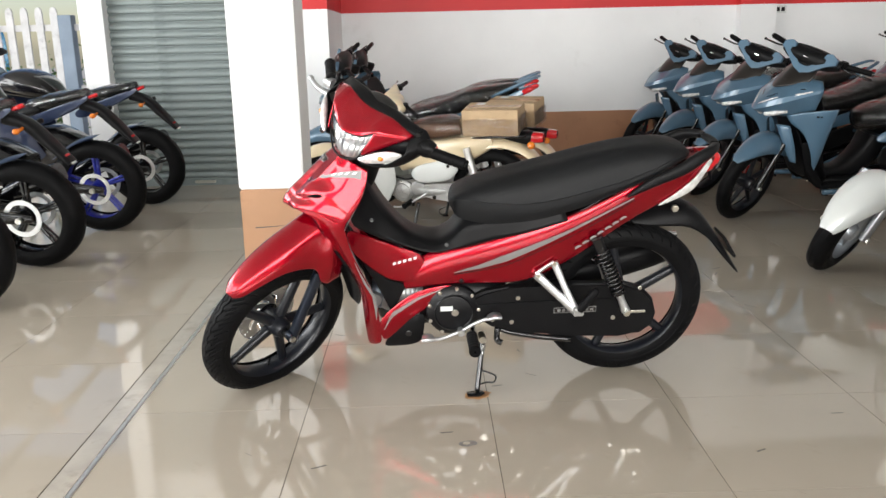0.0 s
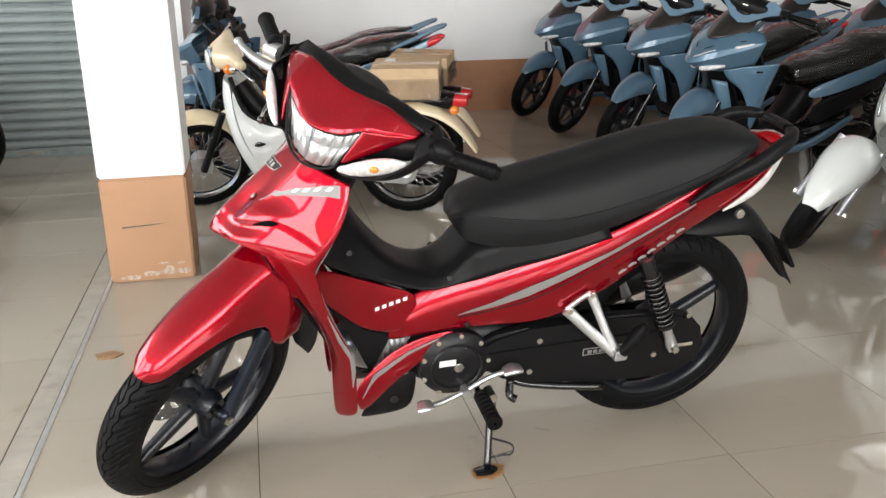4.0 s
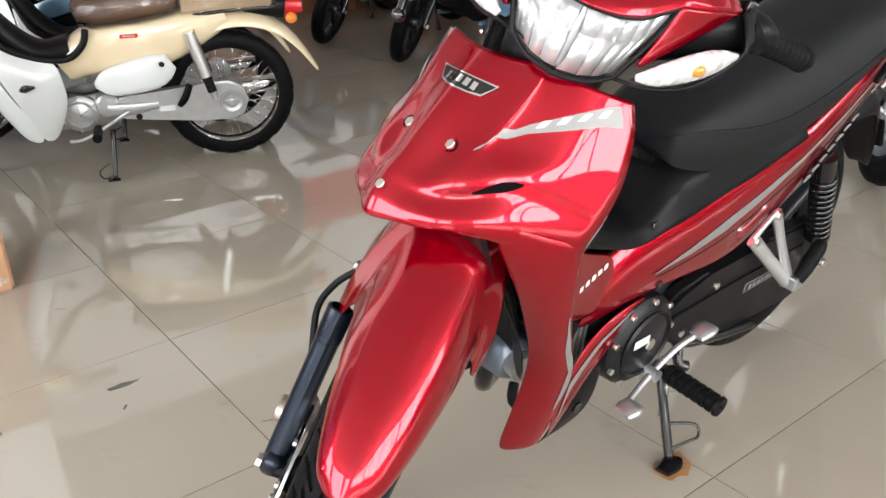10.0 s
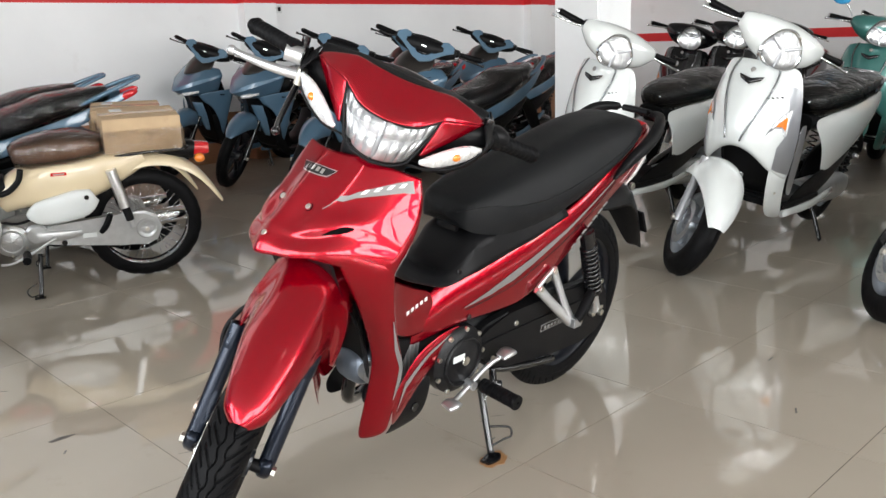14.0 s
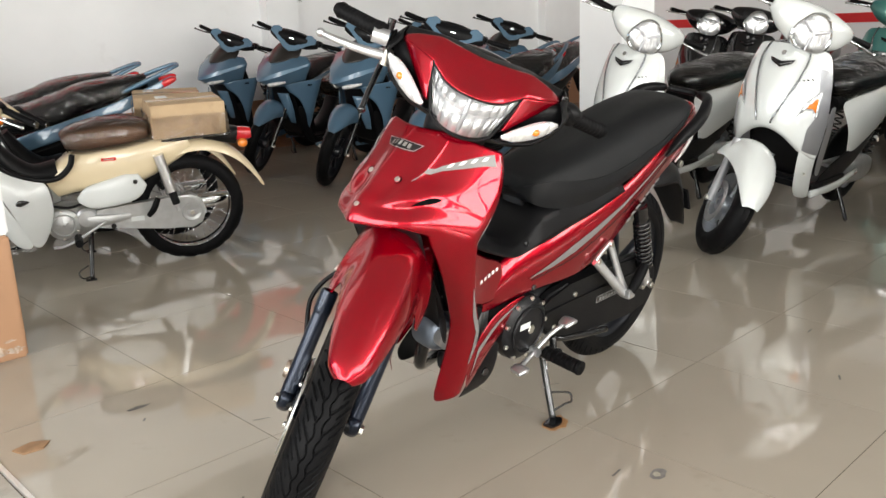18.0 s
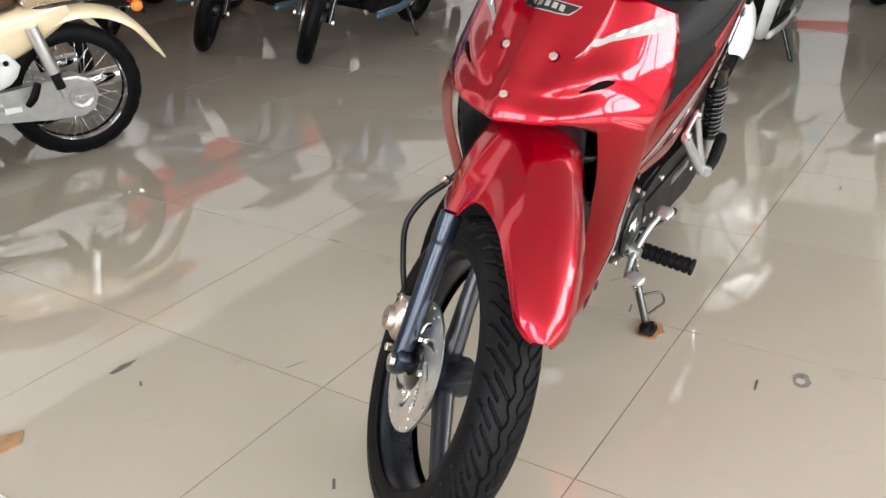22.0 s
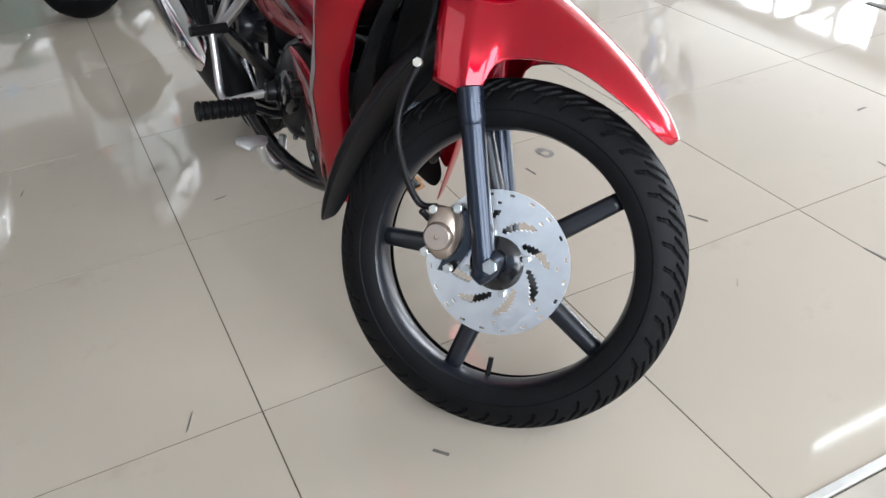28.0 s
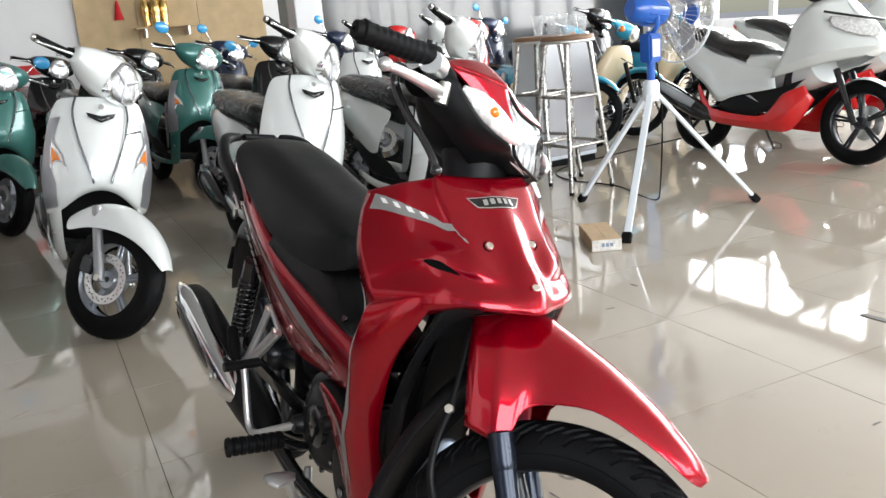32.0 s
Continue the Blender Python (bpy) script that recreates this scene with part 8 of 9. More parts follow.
    part("cable_loop", tube([(0.68, 0.10, 0.30), (0.695, 0.115, 0.36), (0.66, 0.12, 0.40), (0.58, 0.115, 0.385), (0.52, 0.11, 0.395)], 0.006, 6), BLACK, en, smooth=180)
    part("muffler", hull([(0.35, -0.14, 0.21, 0.022, 0.022), (0.2, -0.155, 0.23, 0.036, 0.038), (-0.2, -0.165, 0.26, 0.036, 0.038), (-0.28, -0.165, 0.265, 0.02, 0.02)], (0, 1, 0), 14), CHROME, root, smooth=60)
    seat_st = [(0.56, 0, 0.685, 0.06, 0.035, 2.6), (0.50, 0, 0.70, 0.100, 0.055, 2.8), (0.38, 0, 0.715, 0.122, 0.062, 2.8), (0.26, 0, 0.722, 0.118, 0.058, 2.8), (0.17, 0, 0.715, 0.08, 0.035, 2.6)]
    part("seat", hull(seat_st, (0, 1, 0), 20), seat_m or BROWN_SEAT, root, "rounded brown solo seat", smooth=180)
    if film:
        film_cover(root, [(x, y, z - 0.006, w + 0.012, h + 0.016, e) for x, y, z, w, h, e in seat_st])
    tl = part("tail_lamp", hull([(-0.24, 0, 0.66, 0.045, 0.035, 3), (-0.31, 0, 0.655, 0.042, 0.034, 3), (-0.345, 0, 0.655, 0.036, 0.028, 3)], (0, 1, 0), 14), TAIL_RED, root, "red tail lamp", smooth=60)
    part("tail_bracket", hull([(-0.10, 0, 0.675, 0.05, 0.03, 3), (-0.24, 0, 0.655, 0.05, 0.045, 3), (-0.27, 0, 0.65, 0.045, 0.045, 3)], (0, 1, 0), 12), BLACK, tl, smooth=60)
    for s in (1, -1):
        part("rear_signal", ball((-0.285, 0.105 * s, 0.63), 0.026, 0.022, 0.024), AMBER, tl, smooth=180)
    kick_stand(root, 0.50, 0.205)
    return root


def sport_bike(label, m, rim):
    """A naked and faired sports motorcycle seen from its tail."""
    root = thing("sports_motorcycle", m, label, "motorcycle", "sports motorcycles by the shutter")
    cast_wheel(root, (0, 0, 0.305), 0.305, 0.068, 0.070, 0.220, 5, rim, na=96, nphi=16, paired=True, phase=0.3, wide=0.009, name="rear_wheel")
    cast_wheel(root, (1.38, 0, 0.295), 0.295, 0.055, 0.060, 0.220, 5, rim, na=96, nphi=16, paired=True, phase=0.1, wide=0.009, name="front_wheel")
    for s in (1, -1):
        part("swing_arm", mir(hull([(-0.06, 0.095, 0.305, 0.012, 0.020, 3), (0.1, 0.098, 0.315, 0.016, 0.034, 3), (0.46, 0.09, 0.36, 0.02, 0.03, 3)], (0, 1, 0), 10), s), GLOSS_BLACK, root, smooth=60)
        part("fork_leg", rod((1.38, 0.095 * s, 0.295), (1.12, 0.095 * s, 0.90), 0.025, 14), STEEL, root, smooth=60)
        part("side_fairing", mir(sheet([
            [(1.25, 0.06, 0.95), (1.0, 0.20, 0.90), (0.75, 0.17, 0.80)], [(1.28, 0.10, 0.78), (1.0, 0.22, 0.70), (0.72, 0.19, 0.62)], [(1.10, 0.14, 0.52), (0.9, 0.2, 0.45), (0.65, 0.17, 0.42)], [(0.95, 0.10, 0.30), (0.75, 0.14, 0.28), (0.55, 0.12, 0.30)]]), s), DARK_BLUE, root, "dark blue side fairing", solid=0.004, sub=2)
        part("tail_panel", mir(sheet([
            [(0.44, 0.11, 0.76), (0.42, 0.125, 0.68)], [(0.26, 0.115, 0.81), (0.24, 0.125, 0.73)], [(0.10, 0.095, 0.865), (0.08, 0.10, 0.80)], [(-0.06, 0.05, 0.915), (-0.06, 0.055, 0.88)]]), s), DARK_BLUE, root, "dark blue tail panel", solid=0.004, sub=2)
        part("rear_signal", mir(hull([(-0.08, 0.03, 0.79, 0.008, 0.008), (-0.09, 0.09, 0.79, 0.010, 0.010), (-0.09, 0.13, 0.79, 0.018, 0.016), (-0.09, 0.15, 0.79, 0.006, 0.006)], (1, 0, 0), 10), s), AMBER if s > 0 else BLACK, root, smooth=180)
        part("grip", rod((1.03, 0.22 * s, 0.99), (0.98, 0.34 * s, 0.97), 0.017, 12), RUBBER, root, smooth=60)
        part("mirror", hull([(1.12, 0.22 * s, 1.12, 0.01, 0.012), (1.11, 0.28 * s, 1.14, 0.02, 0.032), (1.10, 0.35 * s, 1.13, 0.01, 0.014)], (1, 0, 0), 10), BLACK, root, smooth=180)
    part("rear_disc", lathe([(0.078, 0.080), (0.104, 0.080), (0.104, 0.084), (0.078, 0.084)], (0, 0, 0.305), 36), STEEL, root, "steel rear brake disc", smooth=30)
    part("sprocket", lathe([(0.075, -0.080), (0.095, -0.080), (0.100, -0.084), (0.075, -0.086)], (0, 0, 0.305), 40), ENGINE_GREY, root, smooth=30)
    part("chain", tube([(0.0, -0.083, 0.205), (0.25, -0.083, 0.25), (0.50, -0.083, 0.32)], 0.007, 6), GLOSS_BLACK, root)
    bolt("axle_nut", (0, 0.115, 0.305), (0, 1, 0), 0.018, root, h=0.02)
    part("rider_seat", hull([(0.56, 0, 0.80, 0.09, 0.03), (0.42, 0, 0.80, 0.13, 0.035), (0.26, 0, 0.83, 0.12, 0.03)], (0, 1, 0), 14), VINYL, root, smooth=180)
    part("pillion_seat", hull([(0.30, 0, 0.85, 0.08, 0.03), (0.18, 0, 0.875, 0.10, 0.035), (0.02, 0, 0.905, 0.07, 0.025)], (0, 1, 0), 14), VINYL, root, smooth=180)
    film_cover(root, [(0.33, 0, 0.845, 0.085, 0.04), (0.18, 0, 0.872, 0.11, 0.048), (-0.01, 0, 0.905, 0.075, 0.035)])
    part("fuel_tank", hull([(0.56, 0, 0.84, 0.10, 0.05), (0.66, 0, 0.91, 0.16, 0.09), (0.82, 0, 0.95, 0.175, 0.10), (0.98, 0, 0.94, 0.13, 0.07)], (0, 1, 0), 18), GLOSS_BLACK, root, "gloss black fuel tank", smooth=180)
    part("engine_block", hull([(0.45, 0, 0.40, 0.14, 0.13, 3), (0.65, 0, 0.45, 0.17, 0.18, 3), (0.88, 0, 0.50, 0.15, 0.14, 3)], (0, 1, 0), 14), GLOSS_BLACK, root, smooth=60)
    part("nose_cowl", hull([(1.02, 0, 1.0, 0.15, 0.06), (1.2, 0, 0.98, 0.14, 0.09), (1.36, 0, 0.90, 0.06, 0.05)], (0, 1, 0), 16), DARK_BLUE, root, smooth=180)
    part("front_fender", sheet([[(1.12, 0, 0.48), (1.13, 0.07, 0.46)], [(1.27, 0, 0.62), (1.27, 0.075, 0.59)], [(1.45, 0, 0.63), (1.45, 0.07, 0.60)], [(1.6, 0, 0.53), (1.6, 0.05, 0.51)]], True), DARK_BLUE, root, solid=0.004, sub=2)
    part("hugger", sheet([[(0.28, 0, 0.50), (0.28, 0.075, 0.47)], [(0.12, 0, 0.63), (0.12, 0.078, 0.60)], [(-0.06, 0, 0.655), (-0.06, 0.07, 0.635)]], True), DARK_BLUE, root, "dark blue rear hugger", solid=0.004, sub=2)
    th = part("tail_hanger", hull([(0.02, 0, 0.84, 0.05, 0.035, 3), (-0.09, 0, 0.80, 0.05, 0.03, 3), (-0.18, 0, 0.71, 0.055, 0.024, 3), (-0.29, 0, 0.59, 0.05, 0.012, 3)], (0, 1, 0), 12), BLACK, root, "black number-plate hanger", smooth=60)
    part("rear_reflector", rbox(-0.006, 0.006, -0.025, 0.025, -0.016, 0.016, 0.003, 1, Matrix.Translation((-0.262, 0, 0.635)) @ pose(0, 0, 0, 0, 42, 0)), TAIL_RED, th)
    part("paper_tag", rbox(-0.002, 0.002, -0.024, 0.024, -0.02, 0.02, 0.0005, 1, Matrix.Translation((-0.290, 0, 0.602)) @ pose(0, 0, 0, 0, 42, 0)), OFF_WHITE, th, "small white paper tag")
    part("tail_lamp", hull([(-0.04, 0, 0.885, 0.04, 0.014), (-0.08, 0, 0.900, 0.03, 0.012)], (0, 1, 0), 10), TAIL_RED, root, smooth=180)
    part("muffler", hull([(0.45, -0.13, 0.25, 0.04, 0.04), (0.25, -0.16, 0.33, 0.06, 0.06), (-0.05, -0.18, 0.46, 0.06, 0.065), (-0.12, -0.18, 0.49, 0.05, 0.055)], (0, 1, 0), 14), GLOSS_BLACK, root, smooth=60)
    kick_stand(root, 0.55, 0.27)
    return root


def maxi_scooter(label, m, steer=8):
    """A large white and red scooter with a long low body."""
    root = thing("maxi_scooter", m, label, "scooter")
    B = 1.315
    st = steering(B, steer)
    cast_wheel(root, (B, 0, 0.275), 0.275, 0.054, 0.060, 0.195, 5, ALLOY_BLACK, m=st, na=96, nphi=16, paired=True, phase=0.5, wide=0.008, name="front_wheel")
    cast_wheel(root, (0, 0, 0.275), 0.275, 0.062, 0.064, 0.190, 5, ALLOY_BLACK, na=96, nphi=16, phase=0.2, name="rear_wheel")
    part("brake_disc", lathe([(0.05, 0.064), (0.11, 0.064), (0.11, 0.068), (0.05, 0.068)], (B, 0, 0.275), 36), STEEL, root, m=st, smooth=30)
    for s in (1, -1):
        part("fork_leg", rod((B, 0.10 * s, 0.26), (B - 0.17, 0.10 * s, 0.60), 0.022, 14), GLOSS_BLACK, root, m=st, smooth=60)
        part("front_cheek", mir(loft([
            [(1.12, 0.05, 1.06), (0.98, 0.17, 1.02), (0.86, 0.18, 0.90)], [(1.36, 0.06, 0.85), (1.12, 0.21, 0.83), (0.84, 0.22, 0.72)], [(1.45, 0.05, 0.755), (1.16, 0.225, 0.71), (0.78, 0.226, 0.59)], [(1.32, 0.07, 0.69), (1.10, 0.19, 0.63), (0.74, 0.20, 0.54)]], False, 5, 4, row_folds=(2,)), s), PEARL, root, "white front fairing", solid=0.004, smooth=35)
        part("red_sill", mir(loft([
            [(0.08, 0.17, 0.50), (0.22, 0.20, 0.345), (0.32, 0.215, 0.31), (0.55, 0.22, 0.285), (0.72, 0.22, 0.29), (0.80, 0.22, 0.36), (0.87, 0.215, 0.44), (1.00, 0.18, 0.50)],
            [(0.075, 0.175, 0.47), (0.19, 0.20, 0.30), (0.30, 0.217, 0.265), (0.55, 0.226, 0.245), (0.74, 0.226, 0.245), (0.86, 0.226, 0.27), (0.94, 0.217, 0.34), (1.03, 0.17, 0.45)],
            [(0.07, 0.16, 0.45), (0.15, 0.18, 0.30), (0.27, 0.19, 0.225), (0.50, 0.19, 0.20), (0.75, 0.19, 0.19), (0.90, 0.18, 0.19), (0.98, 0.16, 0.27), (1.05, 0.13, 0.41)]], False, 4, 4, row_folds=(1,)), s), MAXI_RED, root, "bright red lower side panel", solid=0.004, smooth=35)
        part("black_step", mir(loft([
            [(0.36, 0.195, 0.41), (0.48, 0.205, 0.43), (0.65, 0.21, 0.455), (0.82, 0.212, 0.48), (1.00, 0.185, 0.54)],
            [(0.30, 0.195, 0.335), (0.42, 0.212, 0.30), (0.60, 0.216, 0.285), (0.76, 0.216, 0.33), (0.92, 0.20, 0.46)]], False, 4, 4), s), BLACK, root, "black step panel", solid=0.004, smooth=40)
        part("body_panel", mir(loft([
            [(0.76, 0.10, 0.62), (0.77, 0.195, 0.545), (0.80, 0.214, 0.475)], [(0.48, 0.15, 0.65), (0.45, 0.214, 0.54), (0.47, 0.220, 0.415)], [(0.34, 0.16, 0.70), (0.30, 0.214, 0.55), (0.31, 0.216, 0.375)],
            [(0.20, 0.165, 0.75), (0.16, 0.208, 0.63), (0.16, 0.200, 0.49)], [(-0.05, 0.16, 0.83), (-0.08, 0.19, 0.73), (-0.05, 0.18, 0.62)], [(-0.30, 0.10, 0.90), (-0.32, 0.115, 0.84), (-0.30, 0.11, 0.78)], [(-0.45, 0.04, 0.92), (-0.45, 0.04, 0.90), (-0.44, 0.04, 0.87)]], False, 4, 4, folds=(1,)), s), PEARL, root, "white side body panel", solid=0.004, smooth=35)
        part("headlight", mir(sheet([[(1.37, 0.03, 0.90), (1.44, 0.03, 0.79)], [(1.25, 0.13, 0.92), (1.33, 0.140, 0.79)], [(1.09, 0.205, 0.95), (1.14, 0.222, 0.85)]]), s), WHITE_LENS, root, "clear headlight", m=Matrix.Translation((0.012, 0.006 * s, 0.006)), solid=0.003, sub=1)
        part("lamp_brow", mir(tube([(1.385, 0.03, 0.905), (1.265, 0.135, 0.925), (1.095, 0.212, 0.955)], 0.008, 8), s), GLOSS_BLACK, root, m=Matrix.Translation((0.010, 0.004 * s, 0.004)), smooth=180)
        part("step_plate", mir(loft([[(0.56, 0.214, 0.420), (0.60, 0.215, 0.425)], [(0.66, 0.216, 0.385), (0.67, 0.216, 0.382)]], False, 1, 1), s), SILVER, root, "silver plate on the step", m=Matrix.Translation((0, 0.006 * s, 0)), solid=0.002)
        part("rear_shock", mir(spring((-0.08, 0.14, 0.58), (0.0, 0.14, 0.30), 0.026, 0.005, 8), s), GLOSS_BLACK, root, smooth=180)
    part("front_fender", sheet([[(1.12, 0, 0.46), (1.13, 0.08, 0.44)], [(1.22, 0, 0.57), (1.22, 0.085, 0.54)], [(1.36, 0, 0.58), (1.36, 0.08, 0.55)], [(1.5, 0, 0.50), (1.5, 0.06, 0.48)], [(1.57, 0, 0.40), (1.57, 0.03, 0.39)]], True), PEARL, root, m=st, solid=0.004, sub=2)
    part("nose", sheet([[(1.13, 0, 1.08), (1.10, 0.07, 1.07)], [(1.38, 0, 0.87), (1.35, 0.08, 0.86)], [(1.47, 0, 0.755), (1.43, 0.08, 0.755)], [(1.34, 0, 0.685), (1.31, 0.09, 0.685)]], True), PEARL, root, solid=0.004, sub=2)
    part("windscreen", sheet([[(1.15, 0, 1.08), (1.08, 0.12, 1.05)], [(1.06, 0, 1.17), (1.01, 0.10, 1.15)], [(1.0, 0, 1.22), (0.97, 0.07, 1.2)]], True), GLOSS_BLACK, root, "dark smoked windscreen", solid=0.004, sub=2)
    part("inner_shield", sheet([[(1.0, 0, 1.02), (0.95, 0.16, 0.98)], [(0.92, 0, 0.8), (0.88, 0.22, 0.78)], [(0.88, 0, 0.5), (0.86, 0.21, 0.5)], [(0.8, 0, 0.3), (0.78, 0.19, 0.3)]], True), BLACK, root, solid=0.004, sub=1)
    part("centre_tunnel", hull([(0.98, 0, 0.66, 0.15, 0.16, 3), (0.82, 0, 0.58, 0.14, 0.13, 3), (0.66, 0, 0.58, 0.14, 0.12, 3), (0.48, 0, 0.62, 0.16, 0.12, 3)], (0, 1, 0), 14), PEARL, root, "white centre hump", smooth=60)
    seat_st = [(0.60, 0, 0.70, 0.08, 0.04, 2.6), (0.48, 0, 0.735, 0.15, 0.06, 3), (0.25, 0, 0.76, 0.17, 0.065, 3), (0.08, 0, 0.83, 0.16, 0.07, 3), (-0.2, 0, 0.88, 0.13, 0.05, 3), (-0.34, 0, 0.90, 0.05, 0.02, 2.6)]
    part("seat", hull(seat_st, (0, 1, 0), 20), VINYL, root, "stepped black seat", smooth=180)
    film_cover(root, [(x, y, z - 0.01, w + 0.014, h + 0.02, e) for x, y, z, w, h, e in seat_st])
    part("handle_cover", hull([(0.96, -0.2, 1.05, 0.03, 0.03), (0.98, 0, 1.06, 0.06, 0.05), (0.96, 0.2, 1.05, 0.03, 0.03)], (1, 0, 0), 14), BLACK, root, m=st, smooth=60)
    bars(root, st, 0.95, 1.055, 0.36, GLOSS_BLACK)
    part("engine_unit", hull([(0.4, 0.08, 0.28, 0.06, 0.07), (0.2, 0.11, 0.28, 0.06, 0.09), (-0.06, 0.12, 0.275, 0.04, 0.06)], (0, 1, 0), 14), GLOSS_BLACK, root, smooth=60)
    mf = part("muffler", hull([(0.25, -0.17, 0.26, 0.03, 0.03), (0.12, -0.19, 0.30, 0.055, 0.065), (-0.26, -0.20, 0.46, 0.055, 0.065), (-0.33, -0.20, 0.49, 0.03, 0.035)], (0, 1, 0), 14), GLOSS_BLACK, root, smooth=60)
    part("muffler_guard", hull([(0.10, -0.235, 0.34, 0.014, 0.03), (-0.1, -0.245, 0.42, 0.016, 0.04), (-0.26, -0.245, 0.48, 0.012, 0.03)], (0, 1, 0), 12), SILVER, mf, smooth=60)
    part("tail_lamp", hull([(-0.40, 0, 0.86, 0.07, 0.03), (-0.46, 0, 0.88, 0.04, 0.02)], (0, 1, 0), 12), TAIL_RED, root, smooth=180)
    kick_stand(root, 0.45, 0.26)
    return root

# ---- what stands where ----
WHITE_GROUP, BLUE_GROUP = "white city scooters in the front row", "blue-grey scooters in the front row"
ROW = 188.0
WROW = 181.0
BIG = Matrix.Diagonal((1.06, 0.96, 1.0, 1))
w1 = retro_scooter(PEARL, SILVER, "pearl white city scooter with chrome ribs and a film-wrapped seat", WHITE_GROUP, place((1.84, 0.62), WROW, 1.45, -10) @ BIG, steer=46)
for y in (1.50, -0.28, -1.12):
    copy_thing(w1, place((1.95 if y > 1 or y < -1 else 1.84, y), WROW, 1.45, -10) @ BIG)
t1 = retro_scooter(TEAL, SILVER, "teal city scooter with chrome ribs and a film-wrapped seat", "scooters in the second row", place((4.65, -0.40), ROW, 1.37), steer=20, mirrors=True)
copy_thing(t1, place((4.45, 0.98), ROW, 1.37))
k1 = retro_scooter(GLOSS_BLACK, BLACK, "gloss black city scooter with a film-wrapped seat", "scooters in the second row", place((4.5, 2.45), ROW, 1.37), steer=20)
for p in ((4.5, 2.05), (4.6, 0.25), (4.7, -1.05)):
    copy_thing(k1, place(p, ROW, 1.37))
b1 = sharp_scooter(BLUE_GREY, "glossy blue-grey automatic scooter with a black visor and film-wrapped seat", BLUE_GROUP, place((1.84, 2.77), ROW, 1.28))
for p in ((1.87, 3.62), (1.86, 4.54), (1.84, 5.42)):
    copy_thing(b1, place(p, ROW, 1.28))
for p in ((3.75, 3.95), (3.75, 5.0)):
    tagged(copy_thing(b1, place(p, ROW, 1.28)), group="blue-grey scooters in the second row")
for r in ((-0.95, 4.12, 153), (-0.88, 4.74, 154)):
    tagged(copy_thing(b1, place(r[:2], r[2], 1.28)), group="blue-grey scooters behind the step-throughs")

CUB_M = place((-0.895, 3.000), 160, 1.205, -8) @ Matrix.Scale(0.93, 4)
c1 = cub(CREAM, OFF_WHITE, "cream step-through motorcycle with a pale leg shield and film-wrapped brown seat", "cream step-through motorcycles", CUB_M)
CUB2_M = place((-0.712, 3.532), 160, 1.205, -8) @ Matrix.Scale(0.93, 4)
copy_thing(c1, CUB2_M)
carton(CUB_M @ pose(-0.02, 0, 0.690, 0, 0, 3), 0.36, 0.25, 0.165, "taped cardboard carton in clear film on a rear rack")
carton(CUB2_M @ pose(-0.02, 0, 0.690, 0, 0, -4), 0.36, 0.25, 0.165, "plain taped cardboard carton on a rear rack")

s1 = sport_bike("dark blue sports motorcycle with black wheels, seen from its tail", pose(-2.36, 2.02, 0, 0, 0, 176) @ pose(0, 0, 0, -7, 0, 0), GLOSS_BLACK)
copy_thing(s1, pose(-2.32, 3.86, 0, 0, 0, 176) @ pose(0, 0, 0, -7, 0, 0))
copy_thing(s1, pose(-2.36, 1.20, 0, 0, 0, 176) @ pose(0, 0, 0, -7, 0, 0))
sport_bike("dark blue sports motorcycle with bright blue wheel rims", pose(-2.32, 2.94, 0, 0, 0, 176) @ pose(0, 0, 0, -7, 0, 0), RIM_BLUE)

mx1 = maxi_scooter("pearl white and bright red maxi scooter with a film-wrapped seat", place((2.02, -3.98), 184, 1.315, -8))
q1 = cub(SKY_BLUE, CREAM, "sky blue step-through motorcycle with a cream leg shield", "sky blue step-throughs", place((4.10, -3.35), 184, 1.205, -8), seat_m=VINYL, film=False)
copy_thing(q1, place((4.35, -4.05), 184, 1.205, -8))

for p in ((4.75, -1.75), (5.0, -2.55), (6.9, 1.7)):
    tagged(copy_thing(w1, place(p, ROW, 1.37)), group="scooters in the rear rows")
for p in ((6.6, -0.25), (6.6, 0.55), (6.7, 2.6)):
    tagged(copy_thing(k1, place(p, ROW, 1.37)), group="scooters in the rear rows")
n1 = retro_scooter(DARK_BLUE, BLACK, "dark blue city scooter with mirrors in sky blue film", "scooters in the rear rows", place((6.5, -1.05), ROW, 1.37), steer=20, mirrors=True)
copy_thing(n1, place((6.6, -2.25), ROW, 1.37))
r1 = retro_scooter(MAXI_RED, BLACK, "bright red city scooter in a crowded rear row", "scooters in the rear rows", place((6.7, -3.0), ROW, 1.37), steer=20)
copy_thing(r1, place((5.6, -3.3), ROW, 1.37))
tagged(copy_thing(mx1, place((2.35, -5.05), 184, 1.315, -8)), "second white and red maxi scooter under film")
copy_thing(k1, place((5.3, -4.6), ROW, 1.37))
copy_thing(q1, place((4.6, -5.0), 184, 1.205, -8))
copy_thing(n1, place((6.8, -4.2), ROW, 1.37))

# ---- fence and plants outside, beside the shutter ----
fence = thing("picket_fence", pose(0, 5.6, 0), "weathered white picket fence with two rails", "fence")
for i in range(14):
    x = -3.61 - 0.136 * i
    bm = bmesh.new()
    o = [(-0.034, 0.05), (0.034, 0.05), (0.034, 1.50), (0.027, 1.535), (0.012, 1.552), (-0.012, 1.552), (-0.027, 1.535), (-0.034, 1.50)]
    part("picket", plate([(x + a, c) for a, c in o], -0.022, 0.0, bevel=0.002), FENCE_WHITE, fence)
for z in (0.81, 1.37):
    part("fence_rail", rbox(-5.6, -3.05, 0.004, 0.04, z - 0.03, z + 0.03, 0.004), FENCE_WHITE, fence)
